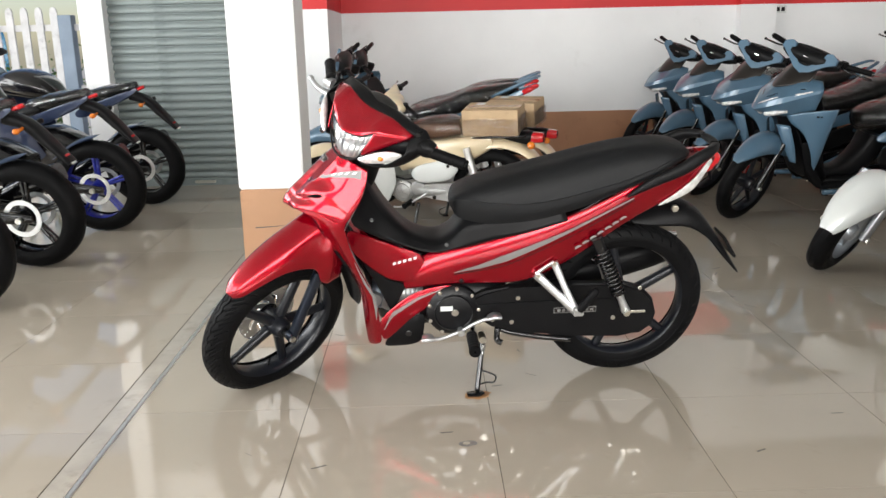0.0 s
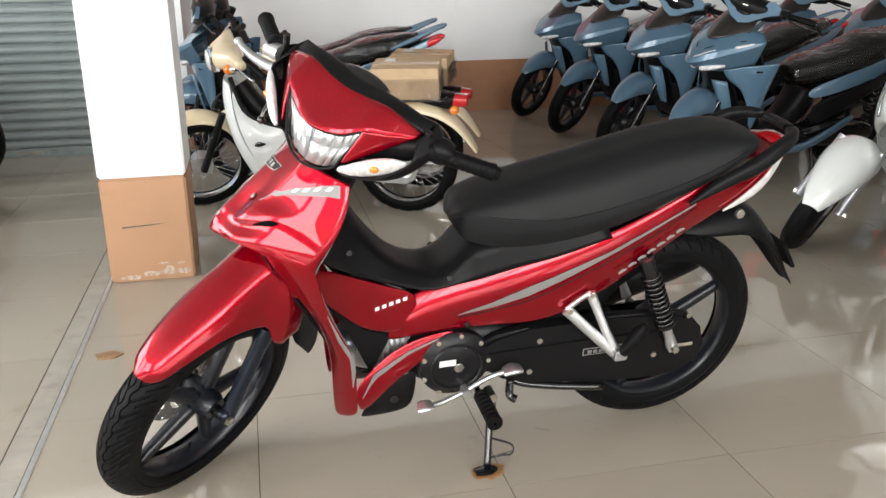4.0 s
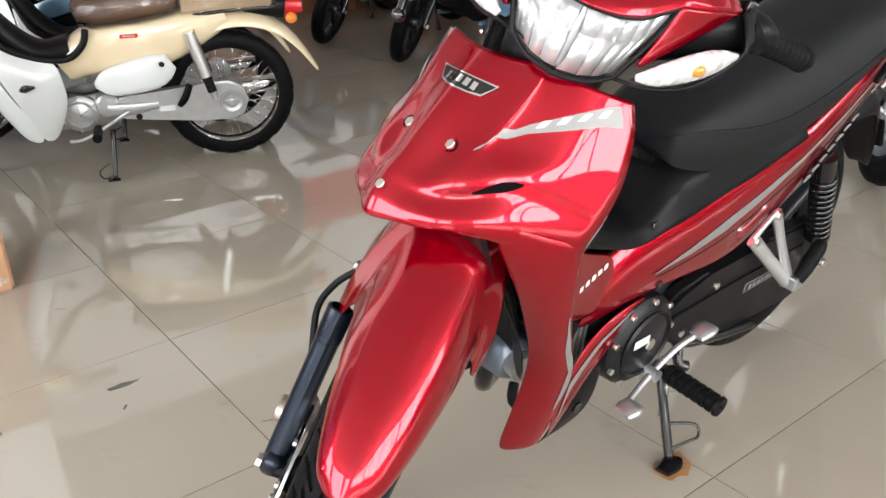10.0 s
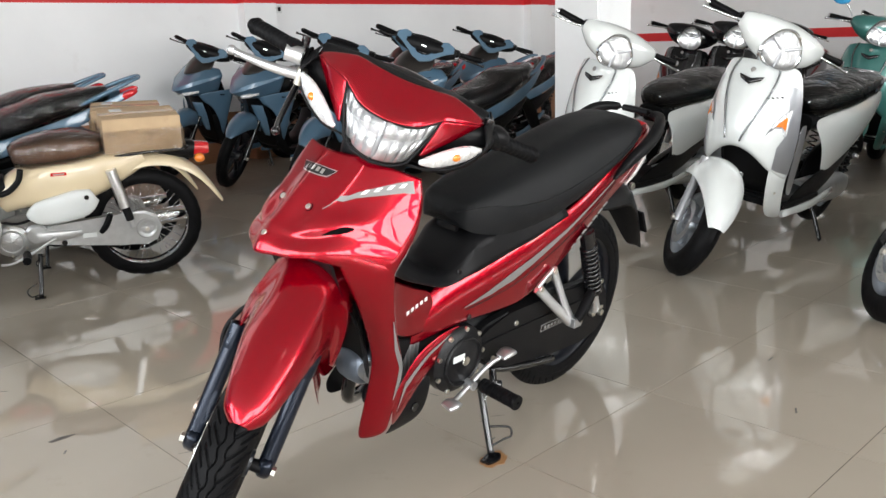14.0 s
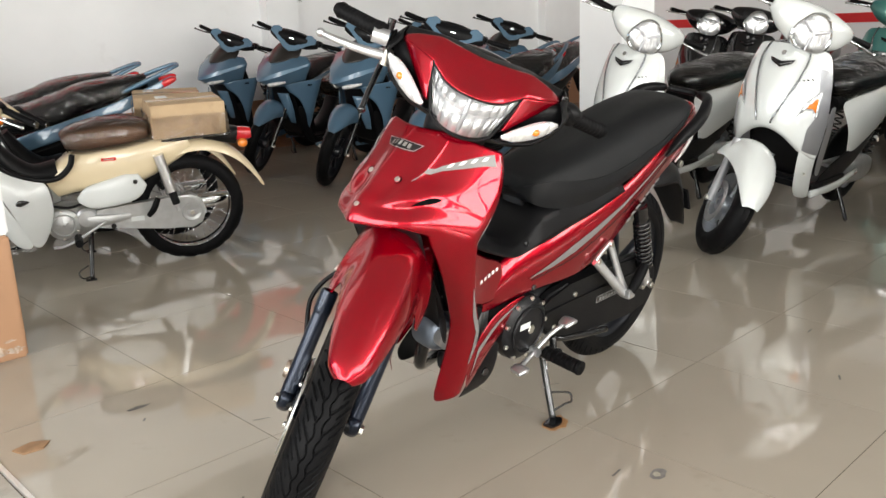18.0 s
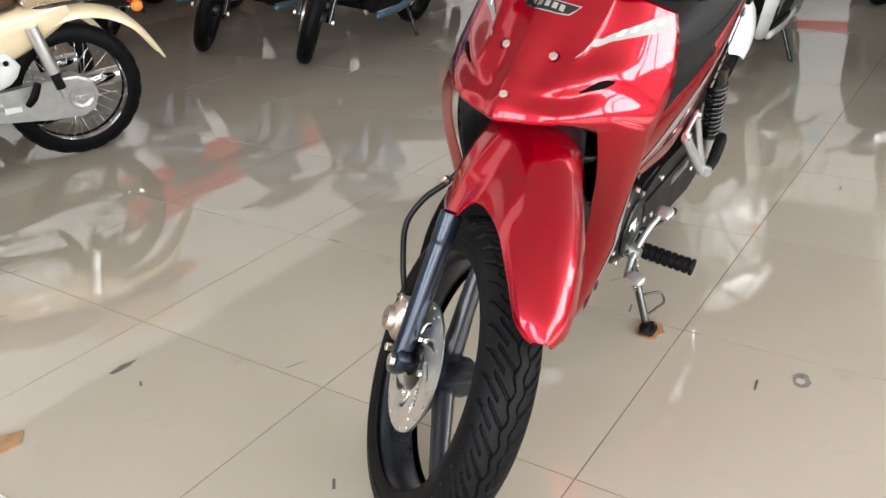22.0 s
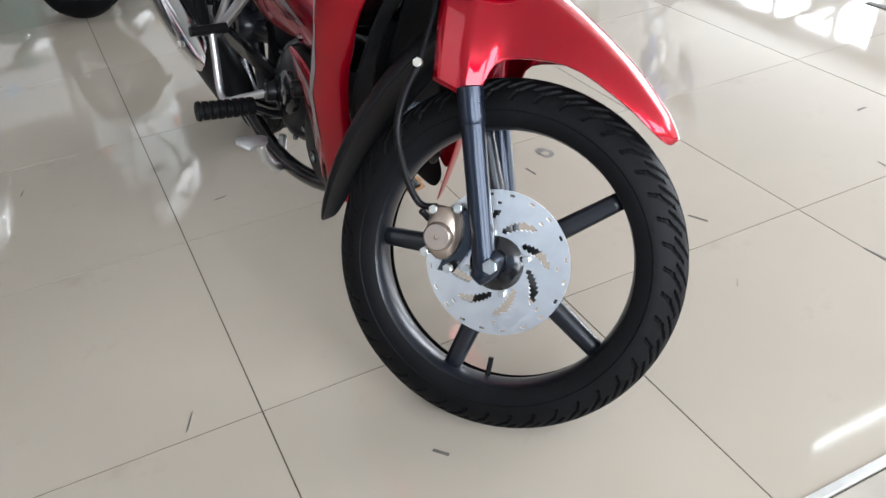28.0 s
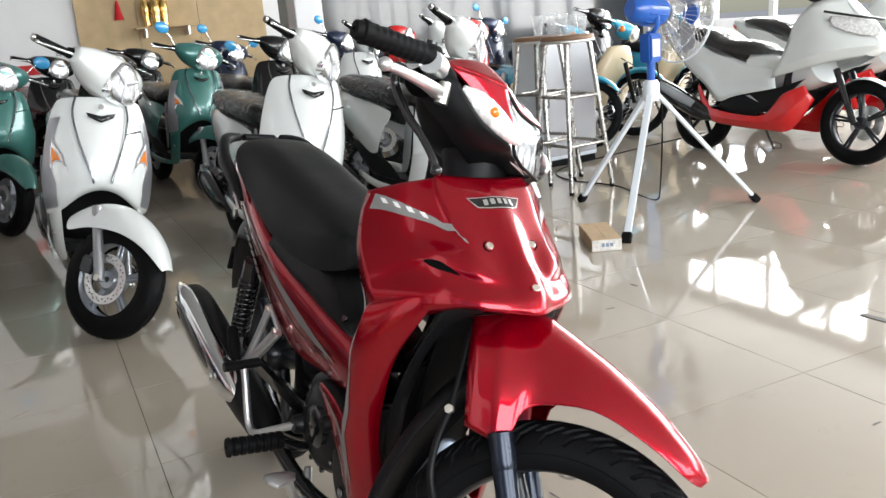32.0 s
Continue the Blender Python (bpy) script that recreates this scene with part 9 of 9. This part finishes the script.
for x in (-3.32, -3.16):
    part("picket", rbox(x - 0.034, x + 0.034, -0.022, 0.0, 0.05, 1.55, 0.004), FENCE_WHITE, fence)
part("fence_post", rbox(-3.56, -3.44, -0.06, 0.06, -0.12, 1.48, 0.004), POST_BLUE, fence, "blue-grey square post")
bam = thing("bamboo_pole", pose(-3.34, 5.72, -0.12, 1.5, 0.5, 0), "yellow bamboo pole leaning upright by the fence", "pole")
pr = [(0.002, 0.0)]
for i in range(10):
    pr += [(0.026 - 0.0006 * i, 0.30 * i + 0.01), (0.025 - 0.0006 * i, 0.30 * i + 0.27), (0.029 - 0.0006 * i, 0.30 * i + 0.295)]
part("culm", lathe(pr + [(0.002, 3.0)], (0, 0, 0), 14, 'Z'), BAMBOO, bam, smooth=40)
hose = thing("garden_hose", pose(-3.27, 5.55, 0), "coil of pale blue hose on the fence", "hose")
part("coil", tube([(0, 0, 1.0), (0.03, -0.03, 0.9), (0.0, -0.05, 0.75), (-0.04, -0.03, 0.85), (-0.03, 0, 1.02), (0.02, -0.04, 0.97), (0.03, -0.05, 0.8), (0.0, -0.06, 0.7)], 0.008, 8), SKY_FILM, hose, smooth=180)
rng = random.Random(5)


def shrub(x, y, h, r, label):
    """A bush: stems and many small leaves."""
    root = thing("shrub", pose(x, y, -0.125), label, "shrub")
    bm = bmesh.new()
    tips = []
    for i in range(16):
        a, q = rng.uniform(0, 6.28), rng.uniform(0.2, 1) * r
        tip = V(q * math.cos(a), q * math.sin(a), h * rng.uniform(0.55, 1))
        tube([(0.03 * math.cos(a), 0.03 * math.sin(a), 0), tip * 0.5 + V(0, 0, 0.1), tip], 0.009, 5, 3, bm, 0.002)
        tips.append(tip)
    part("stems", bm, BAMBOO, root, "thin woody stems")
    bm = bmesh.new()
    for tip in tips:
        for k in range(60):
            c = tip * rng.uniform(0.35, 1.02) + V(rng.gauss(0, 0.07), rng.gauss(0, 0.07), rng.gauss(0, 0.06))
            d = V(rng.gauss(0, 1), rng.gauss(0, 1), rng.gauss(0, 0.6)).normalized()
            w = d.orthogonal().normalized() * rng.uniform(0.010, 0.018)
            ln = rng.uniform(0.04, 0.075)
            vs = [bm.verts.new(p) for p in (c, c + d * ln * 0.5 + w, c + d * ln, c + d * ln * 0.5 - w)]
            bm.faces.new(vs)
    part("leaves", bm, LEAF, root, smooth=0)


shrub(-4.05, 6.35, 1.35, 0.42, "leafy green shrub behind a picket fence")
shrub(-4.75, 6.5, 1.25, 0.45, "dense dark green shrub behind a picket fence")
bann = thing("blue_banner", pose(-5.02, 6.9, 0, 0, 0, 8), "sky blue sheet hung behind the fence", "banner")
bm = bmesh.new()
rings_mesh([[V(-0.3 + 0.06 * i, 0.015 * math.sin(i * 1.3), z) for i in range(11)] for z in (0.5, 0.8, 1.1, 1.4)], closed=False, caps=False, bm=bm)
part("cloth", bm, SKY_FILM, bann, solid=0.002, sub=1)
part("hanger", rod((-0.34, 0, 1.42), (0.34, 0, 1.42), 0.012), ZINC, bann)
part("hanger_leg", rod((0.33, 0, -0.12), (0.33, 0, 1.42), 0.012), ZINC, bann)
part("hanger_leg", rod((-0.33, 0, -0.12), (-0.33, 0, 1.42), 0.012), ZINC, bann)

# ---- standing fan ----
fan = thing("tripod_fan", pose(1.91, -2.23, 0), "blue industrial fan on a white steel tripod", "fan")
HUB = V(0, 0, 0.69)
for fx, fy in ((-0.18, -0.57), (-0.37, 0.48), (0.56, 0.08)):
    foot = V(fx, fy, 0.02)
    d = (HUB - foot).normalized()
    q = Matrix.Translation(foot) @ d.to_track_quat('Z', 'Y').to_matrix().to_4x4()
    lg = part("tripod_leg", rbox(-0.017, 0.017, -0.010, 0.010, 0.0, (HUB - foot).length, 0.003, 2, q), FAN_WHITE, fan, "white enamelled square leg")
    part("foot_cap", rbox(-0.024, 0.024, -0.018, 0.018, -0.018, 0.035, 0.005, 2, q), RUBBER, lg, "black rubber foot")
part("tripod_hub", lathe([(0.004, 0.62), (0.038, 0.62), (0.044, 0.64), (0.044, 0.71), (0.030, 0.73), (0.004, 0.73)], (0, 0, 0), 24, 'Z'), FAN_WHITE, fan, smooth=40)
part("fan_pole", rod((0, 0, 0.70), (0, 0, 0.98), 0.021, 18), FAN_BLUE, fan, "blue painted pole")
sw = part("switch_box", rbox(-0.045, 0.045, -0.040, 0.040, 0.82, 0.97, 0.010), FAN_BLUE, fan, "blue switch box")
part("rating_label", rbox(-0.0475, -0.0455, -0.025, 0.025, 0.85, 0.94, 0.001, 1), OFF_WHITE, sw, "white label")
part("yoke", tube([(0, 0, 0.96), (-0.05, 0.0, 1.0), (-0.06, 0, 1.06)], 0.014, 10), FAN_BLUE, fan, smooth=180)
FM = Matrix.Translation((0, 0.0, 1.085)) @ pose(0, 0, 0, 8, 0, 0)
mo = part("fan_motor", lathe([(0.004, 0.13), (0.045, 0.13), (0.070, 0.105), (0.076, 0.06), (0.076, -0.06), (0.062, -0.085), (0.004, -0.085)], (0, 0, 0), 28), FAN_BLUE, fan, "blue motor housing", m=FM, smooth=40)
for i in range(10):
    a = i * 0.628
    part("motor_rib", rbox(-0.003, 0.003, -0.05, 0.05, 0.074, 0.082, 0.001, 1, FM @ Matrix.Rotation(a, 4, 'Y')), FAN_BLUE, mo)
gd = part("fan_guard", tube([(0.255 * math.cos(2 * math.pi * i / 40), -0.20, 0.255 * math.sin(2 * math.pi * i / 40)) for i in range(41)], 0.005, 6, 1), FAN_WHITE, fan, "round wire guard", m=FM)
for y, r in ((-0.135, 0.12), (-0.16, 0.20), (-0.265, 0.12), (-0.245, 0.20)):
    part("guard_ring", tube([(r * math.cos(2 * math.pi * i / 32), y, r * math.sin(2 * math.pi * i / 32)) for i in range(33)], 0.002, 5, 1), CHROME, gd, m=FM)
for k in range(44):
    c, s = math.cos(2 * math.pi * k / 44), math.sin(2 * math.pi * k / 44)
    for y0, y1 in ((-0.10, -0.165), (-0.275, -0.24)):
        part("guard_wire", tube([(0.055 * c, y0, 0.055 * s), (0.18 * c, y1, 0.18 * s), (0.255 * c, -0.20, 0.255 * s)], 0.0014, 4, 2), CHROME, gd, m=FM)
for k in range(3):
    part("fan_blade", sheet([[(0.04, -0.19, -0.035), (0.13, -0.175, -0.075), (0.225, -0.18, -0.085)], [(0.05, -0.205, 0.0), (0.14, -0.20, 0.0), (0.235, -0.20, 0.0)], [(0.04, -0.215, 0.035), (0.13, -0.225, 0.075), (0.205, -0.225, 0.09)]]), SILVER, fan, "pale metal blade", m=FM @ Matrix.Rotation(2.094 * k, 4, 'Y'), solid=0.003, sub=1)
part("guard_badge", rod((0, -0.272, 0), (0, -0.285, 0), 0.055, 26), FAN_BLUE, gd, m=FM)

cord = thing("power_cord", pose(0, 0, 0), "thin black power cord trailing over the floor", "cord")
part("cord", tube([(1.92, -2.27, 0.86), (1.98, -2.36, 0.55), (2.10, -2.44, 0.10), (2.17, -2.46, 0.005), (2.40, -2.50, 0.005), (2.69, -2.57, 0.005), (3.14, -2.49, 0.005), (3.5, -2.7, 0.005), (3.7, -3.4, 0.005), (3.94, -4.51, 0.005)], 0.0045, 8), BLACK, cord, smooth=180)

# ---- stools with glasses, cabinet ----
def stool(x, y, yaw, label):
    root = thing("bar_stool", pose(x, y, 0, 0, 0, yaw), label, "stool", "steel stools by the fan")
    part("stool_top", lathe([(0.002, 0.945), (0.160, 0.945), (0.168, 0.950), (0.168, 0.968), (0.160, 0.975), (0.002, 0.975)], (0, 0, 0), 32, 'Z'), STOOL_TOP, root, "round brown top")
    part("top_rim", tube([(0.163 * math.cos(0.2618 * i), 0.163 * math.sin(0.2618 * i), 0.938) for i in range(25)], 0.010, 8, 1), STEEL, root, smooth=60)
    for i in range(4):
        a = 0.785 + i * 1.571
        c, s = math.cos(a), math.sin(a)
        lg = part("leg", tube([(0.13 * c, 0.13 * s, 0.94), (0.155 * c, 0.155 * s, 0.80), (0.25 * c, 0.25 * s, 0.02)], 0.0155, 10, 3), STOOL_STEEL, root, "splayed steel tube leg", smooth=60)
        part("leg_cap", rod((0.25 * c, 0.25 * s, 0.0), (0.247 * c, 0.247 * s, 0.03), 0.015, 10), RUBBER, lg)
        c2, s2 = math.cos(a + 1.571), math.sin(a + 1.571)
        for z, r in ((0.30, 0.215), (0.60, 0.178)):
            part("rung", rod((r * c, r * s, z), (r * c2, r * s2, z), 0.011, 8), STOOL_STEEL, root, smooth=60)


stool(2.86, -2.36, 8, "tall steel stool with a round brown top under glasses")
stool(3.25, -2.40, 20, "tall steel stool with a brown top beside another stool")


def glass(x, y, h, r):
    g = thing("drinking_glass", pose(x, y, 0.976), "clear empty drinking glass on a stool", "glass", "glasses on the stools")
    part("bowl", lathe([(0.002, 0.0), (r * 0.8, 0.0), (r, h), (r - 0.002, h), (r * 0.8 - 0.002, 0.006), (0.002, 0.006)], (0, 0, 0), 20, 'Z'), PALE_GLASS, g, smooth=40)


for x, y, h, r in ((2.80, -2.30, 0.13, 0.032), (2.86, -2.40, 0.12, 0.034), (2.93, -2.33, 0.14, 0.030), (2.78, -2.42, 0.11, 0.032), (3.19, -2.36, 0.13, 0.033), (3.28, -2.43, 0.12, 0.032), (3.23, -2.49, 0.13, 0.03)):
    glass(x, y, h, r)
cab = thing("steel_cabinet", pose(3.78, -2.86, 0, 0, 0, 4), "pale grey sheet-steel cabinet behind the stools", "cabinet")
part("body", rbox(-0.16, 0.16, -0.26, 0.26, 0.05, 0.93, 0.008), FAN_WHITE, cab)
part("door", rbox(-0.172, -0.161, -0.245, 0.245, 0.08, 0.90, 0.004), SILVER, cab, "dull steel door")
part("handle", rbox(-0.186, -0.172, 0.19, 0.205, 0.45, 0.56, 0.003), CHROME, cab)
part("plinth", rbox(-0.15, 0.15, -0.25, 0.25, 0.0, 0.05, 0.004), BLACK, cab)

small = thing("small_carton", pose(1.64, -1.665, 0.0, 0, 0, -25), "small brown cardboard carton with a pale printed end", "carton")
part("body", rbox(-0.165, 0.165, -0.072, 0.072, 0.0, 0.058, 0.002), CARD, small)
part("end_panel", rbox(-0.1668, -0.1648, -0.070, 0.070, 0.002, 0.056, 0.0006, 1), CHALK, small, "pale grey end panel")
part("flap", rbox(-0.165, 0.165, -0.071, 0.0, 0.0585, 0.061, 0.0006, 1), CARD, small)
part("flap", rbox(-0.165, 0.165, 0.002, 0.071, 0.0585, 0.0605, 0.0006, 1), CARD, small)
for i in range(3):
    part("print_bar", rbox(-0.1682, -0.1669, -0.03 + 0.02 * i, -0.015 + 0.02 * i, 0.022, 0.040, 0.0003, 1), POST_BLUE, small)

# ---- far end wall ----
ply = thing("plywood_board", pose(8.97, 0, 0), "tall bare plywood board fixed to the end wall", "board")
for i, (a, b) in enumerate(((0.05, -0.60), (-0.605, -1.30), (-1.305, -2.10))):
    part("plywood_sheet", rbox(-0.02, 0.0, b, a, 0.30, 2.35, 0.002, 1), PLYWOOD, ply)
structure("wall_far_stripe", boxm(8.985, 8.998, 0.06, 5.7, 0.94, 1.05), WALL_RED, "red painted stripe along the end wall", "trim")
tas = thing("red_tassel", pose(8.92, -0.41, 1.46), "red hanging tassel ornament on the plywood board", "ornament")
part("cord", rod((0, 0, 0.19), (0, 0, 0.5), 0.004, 6), TASSEL, tas)
part("knot", ball((0, 0, 0.19), 0.018, 0.018, 0.022), TASSEL, tas, smooth=180)
part("fringe", lathe([(0.002, 0.18), (0.02, 0.175), (0.032, 0.10), (0.055, 0.0), (0.002, 0.002)], (0, 0, 0), 18, 'Z'), TASSEL, tas, smooth=60)
shelf = thing("wall_shelf", pose(8.834, -0.9, 1.36), "narrow wooden shelf on the plywood board", "shelf")
part("board", rbox(-0.12, 0.118, -0.35, 0.35, -0.02, 0.0, 0.002), PLYWOOD, shelf)
part("bracket", rbox(-0.10, 0.12, -0.25, -0.23, -0.12, -0.02, 0.003), STEEL, shelf)
part("bracket", rbox(-0.10, 0.12, 0.23, 0.25, -0.12, -0.02, 0.003), STEEL, shelf)
for x, y in ((8.84, -0.70), (8.80, -0.80), (8.86, -0.90)):
    v = thing("brass_vase", pose(x, y, 1.36), "tall polished brass vase on a shelf", "vase", "brass vases on the shelf")
    part("body", lathe([(0.002, 0), (0.04, 0), (0.045, 0.02), (0.035, 0.06), (0.055, 0.16), (0.05, 0.26), (0.03, 0.31), (0.04, 0.34), (0.036, 0.34), (0.026, 0.31), (0.002, 0.30)], (0, 0, 0), 24, 'Z'), BRASS, v, smooth=60)
structure("pillar_far", rbox(7.25, 7.55, -2.28, -1.98, 0, TOP, 0.008), WALL_WHITE, "white square pillar near the end wall", "pillar")

# ---- tube lamps under the ceiling ----
def tube_lamp(x, y, yaw):
    root = thing("tube_lamp", pose(x, y, TOP, 0, 0, yaw), "lit white fluorescent tube under the ceiling", "lamp", "tube lamps")
    part("batten", rbox(-0.03, 0.03, -0.62, 0.62, -0.045, 0.0, 0.006), OFF_WHITE, root)
    part("tube", rod((0, -0.59, -0.075), (0, 0.59, -0.075), 0.014, 12), TUBE_GLOW, root, "glowing tube")
    for s in (1, -1):
        part("lamp_holder", rbox(-0.012, 0.012, 0.585 * s - 0.012, 0.585 * s + 0.012, -0.09, -0.045, 0.003), OFF_WHITE, root)


tube_lamp(0.68, -3.3, 0)

# ---- marks and litter on the floor ----
def chip(x, y, pts, material, label, h=0.004, name="tile_chip", category="chip"):
    root = thing(name, pose(x, y, 0), label, category)
    bm = plate(pts, 0.0, h, bevel=0.0006)
    part("flake", bm, material, root, m=pose(0, 0, 0, 90, 0, 0))


chip(-1.08, 1.04, [(-0.045, -0.02), (0.01, -0.035), (0.05, -0.005), (0.02, 0.03), (-0.03, 0.025)], CHIP, "brown broken tile fragment on the floor")
chip(-0.766, 1.065, [(-0.035, -0.006), (0.0, -0.012), (0.04, 0.0), (0.01, 0.010), (-0.03, 0.006)], SCUFF, "dark scuff mark on the tiles", 0.0008, "floor_scuff", "mark")
chip(-0.078, -0.283, [(-0.034, 0.004), (-0.030, -0.010), (-0.014, -0.017), (0.004, -0.020), (0.018, -0.015), (0.024, -0.003), (0.020, 0.008), (0.006, 0.012), (-0.006, 0.019), (-0.024, 0.016)], CHIP_GREY, "grey chipped spot in a floor tile", 0.0008, "floor_scuff", "mark")
chip(-0.080, -0.281, [(-0.020, 0.004), (-0.015, -0.007), (-0.002, -0.011), (0.004, -0.005), (0.002, 0.004), (-0.008, 0.011)], CHIP_CORE, "pale core of a chipped floor tile", 0.0014, "floor_scuff", "mark")
chip(0.17, -1.74, [(-0.05, -0.012), (0.05, -0.018), (0.055, 0.010), (-0.045, 0.016)], SCUFF, "grey-brown strip of litter on the floor", 0.003, "litter_strip", "litter")
chip(-0.33, -1.09, [(-0.004, -0.016), (0.003, -0.014), (0.005, 0.014), (-0.002, 0.018)], SCUFF, "short dark scratch on the tiles", 0.0008, "floor_scuff", "mark")
chip(1.00, -1.36, [(-0.02, -0.006), (0.02, -0.004), (0.018, 0.006), (-0.018, 0.006)], SCUFF, "small dark scrap on the tiles", 0.002, "litter_strip", "litter")
rng = random.Random(11)
for i in range(26):
    x, y, a, ln = rng.uniform(-1.0, 1.3), rng.uniform(-1.7, 1.6), rng.uniform(0, 3.14), rng.uniform(0.008, 0.03)
    c, s, w = math.cos(a) * ln, math.sin(a) * ln, 0.0022
    chip(x, y, [(-c - s * 0.1, -s - w), (c - w, s - w), (c + w, s + w), (-c + w, -s + w)], SCUFF, "tiny dark scratch on the tiles", 0.0006, "floor_scuff", "mark")

# ---- floor tiles, laid last ----
def tile_mesh(w, d):
    bm = boxm(-w / 2, w / 2, -d / 2, d / 2, -0.01, 0.0)
    me = bpy.data.meshes.new("tile")
    bm.to_mesh(me)
    bm.free()
    me.materials.append(TILE)
    return me


floor_ob = bpy.data.objects["floor"]
whole = tile_mesh(0.5976, 0.5976)
edge_in = tile_mesh(0.5672, 0.5976)
rest = []
for i in range(-2, 16):
    for j in range(-12, 10):
        cx, cy = 0.6 * i + 0.3, 0.6 * j + 0.3
        if i == -2:
            cx += 0.015
        if cx > 8.9 or cy > 6:
            continue
        if i < 9 and -7 < j < 10:
            o = new("tile", edge_in if i == -2 else whole)
            o.location = (cx, cy, 0)
            o.parent = floor_ob
        else:
            rest.append((cx, cy))
for i in range(7):
    for j in range(-12, 10):
        cx, cy = -1.259 - 0.6 * i - 0.3, 0.6 * j + 0.3 - 0.13
        if i < 4 and -2 < j < 9:
            o = new("tile", whole)
            o.location = (cx, cy, 0)
            o.parent = floor_ob
        else:
            rest.append((cx, cy))
bm = bmesh.new()
for cx, cy in rest:
    box(bm, cx - 0.298, cx + 0.298, cy - 0.298, cy + 0.298, -0.01, 0.0)
far = part("far_tiles", bm, TILE, floor_ob, "", smooth=0)
tagged(far, kind="stuff")
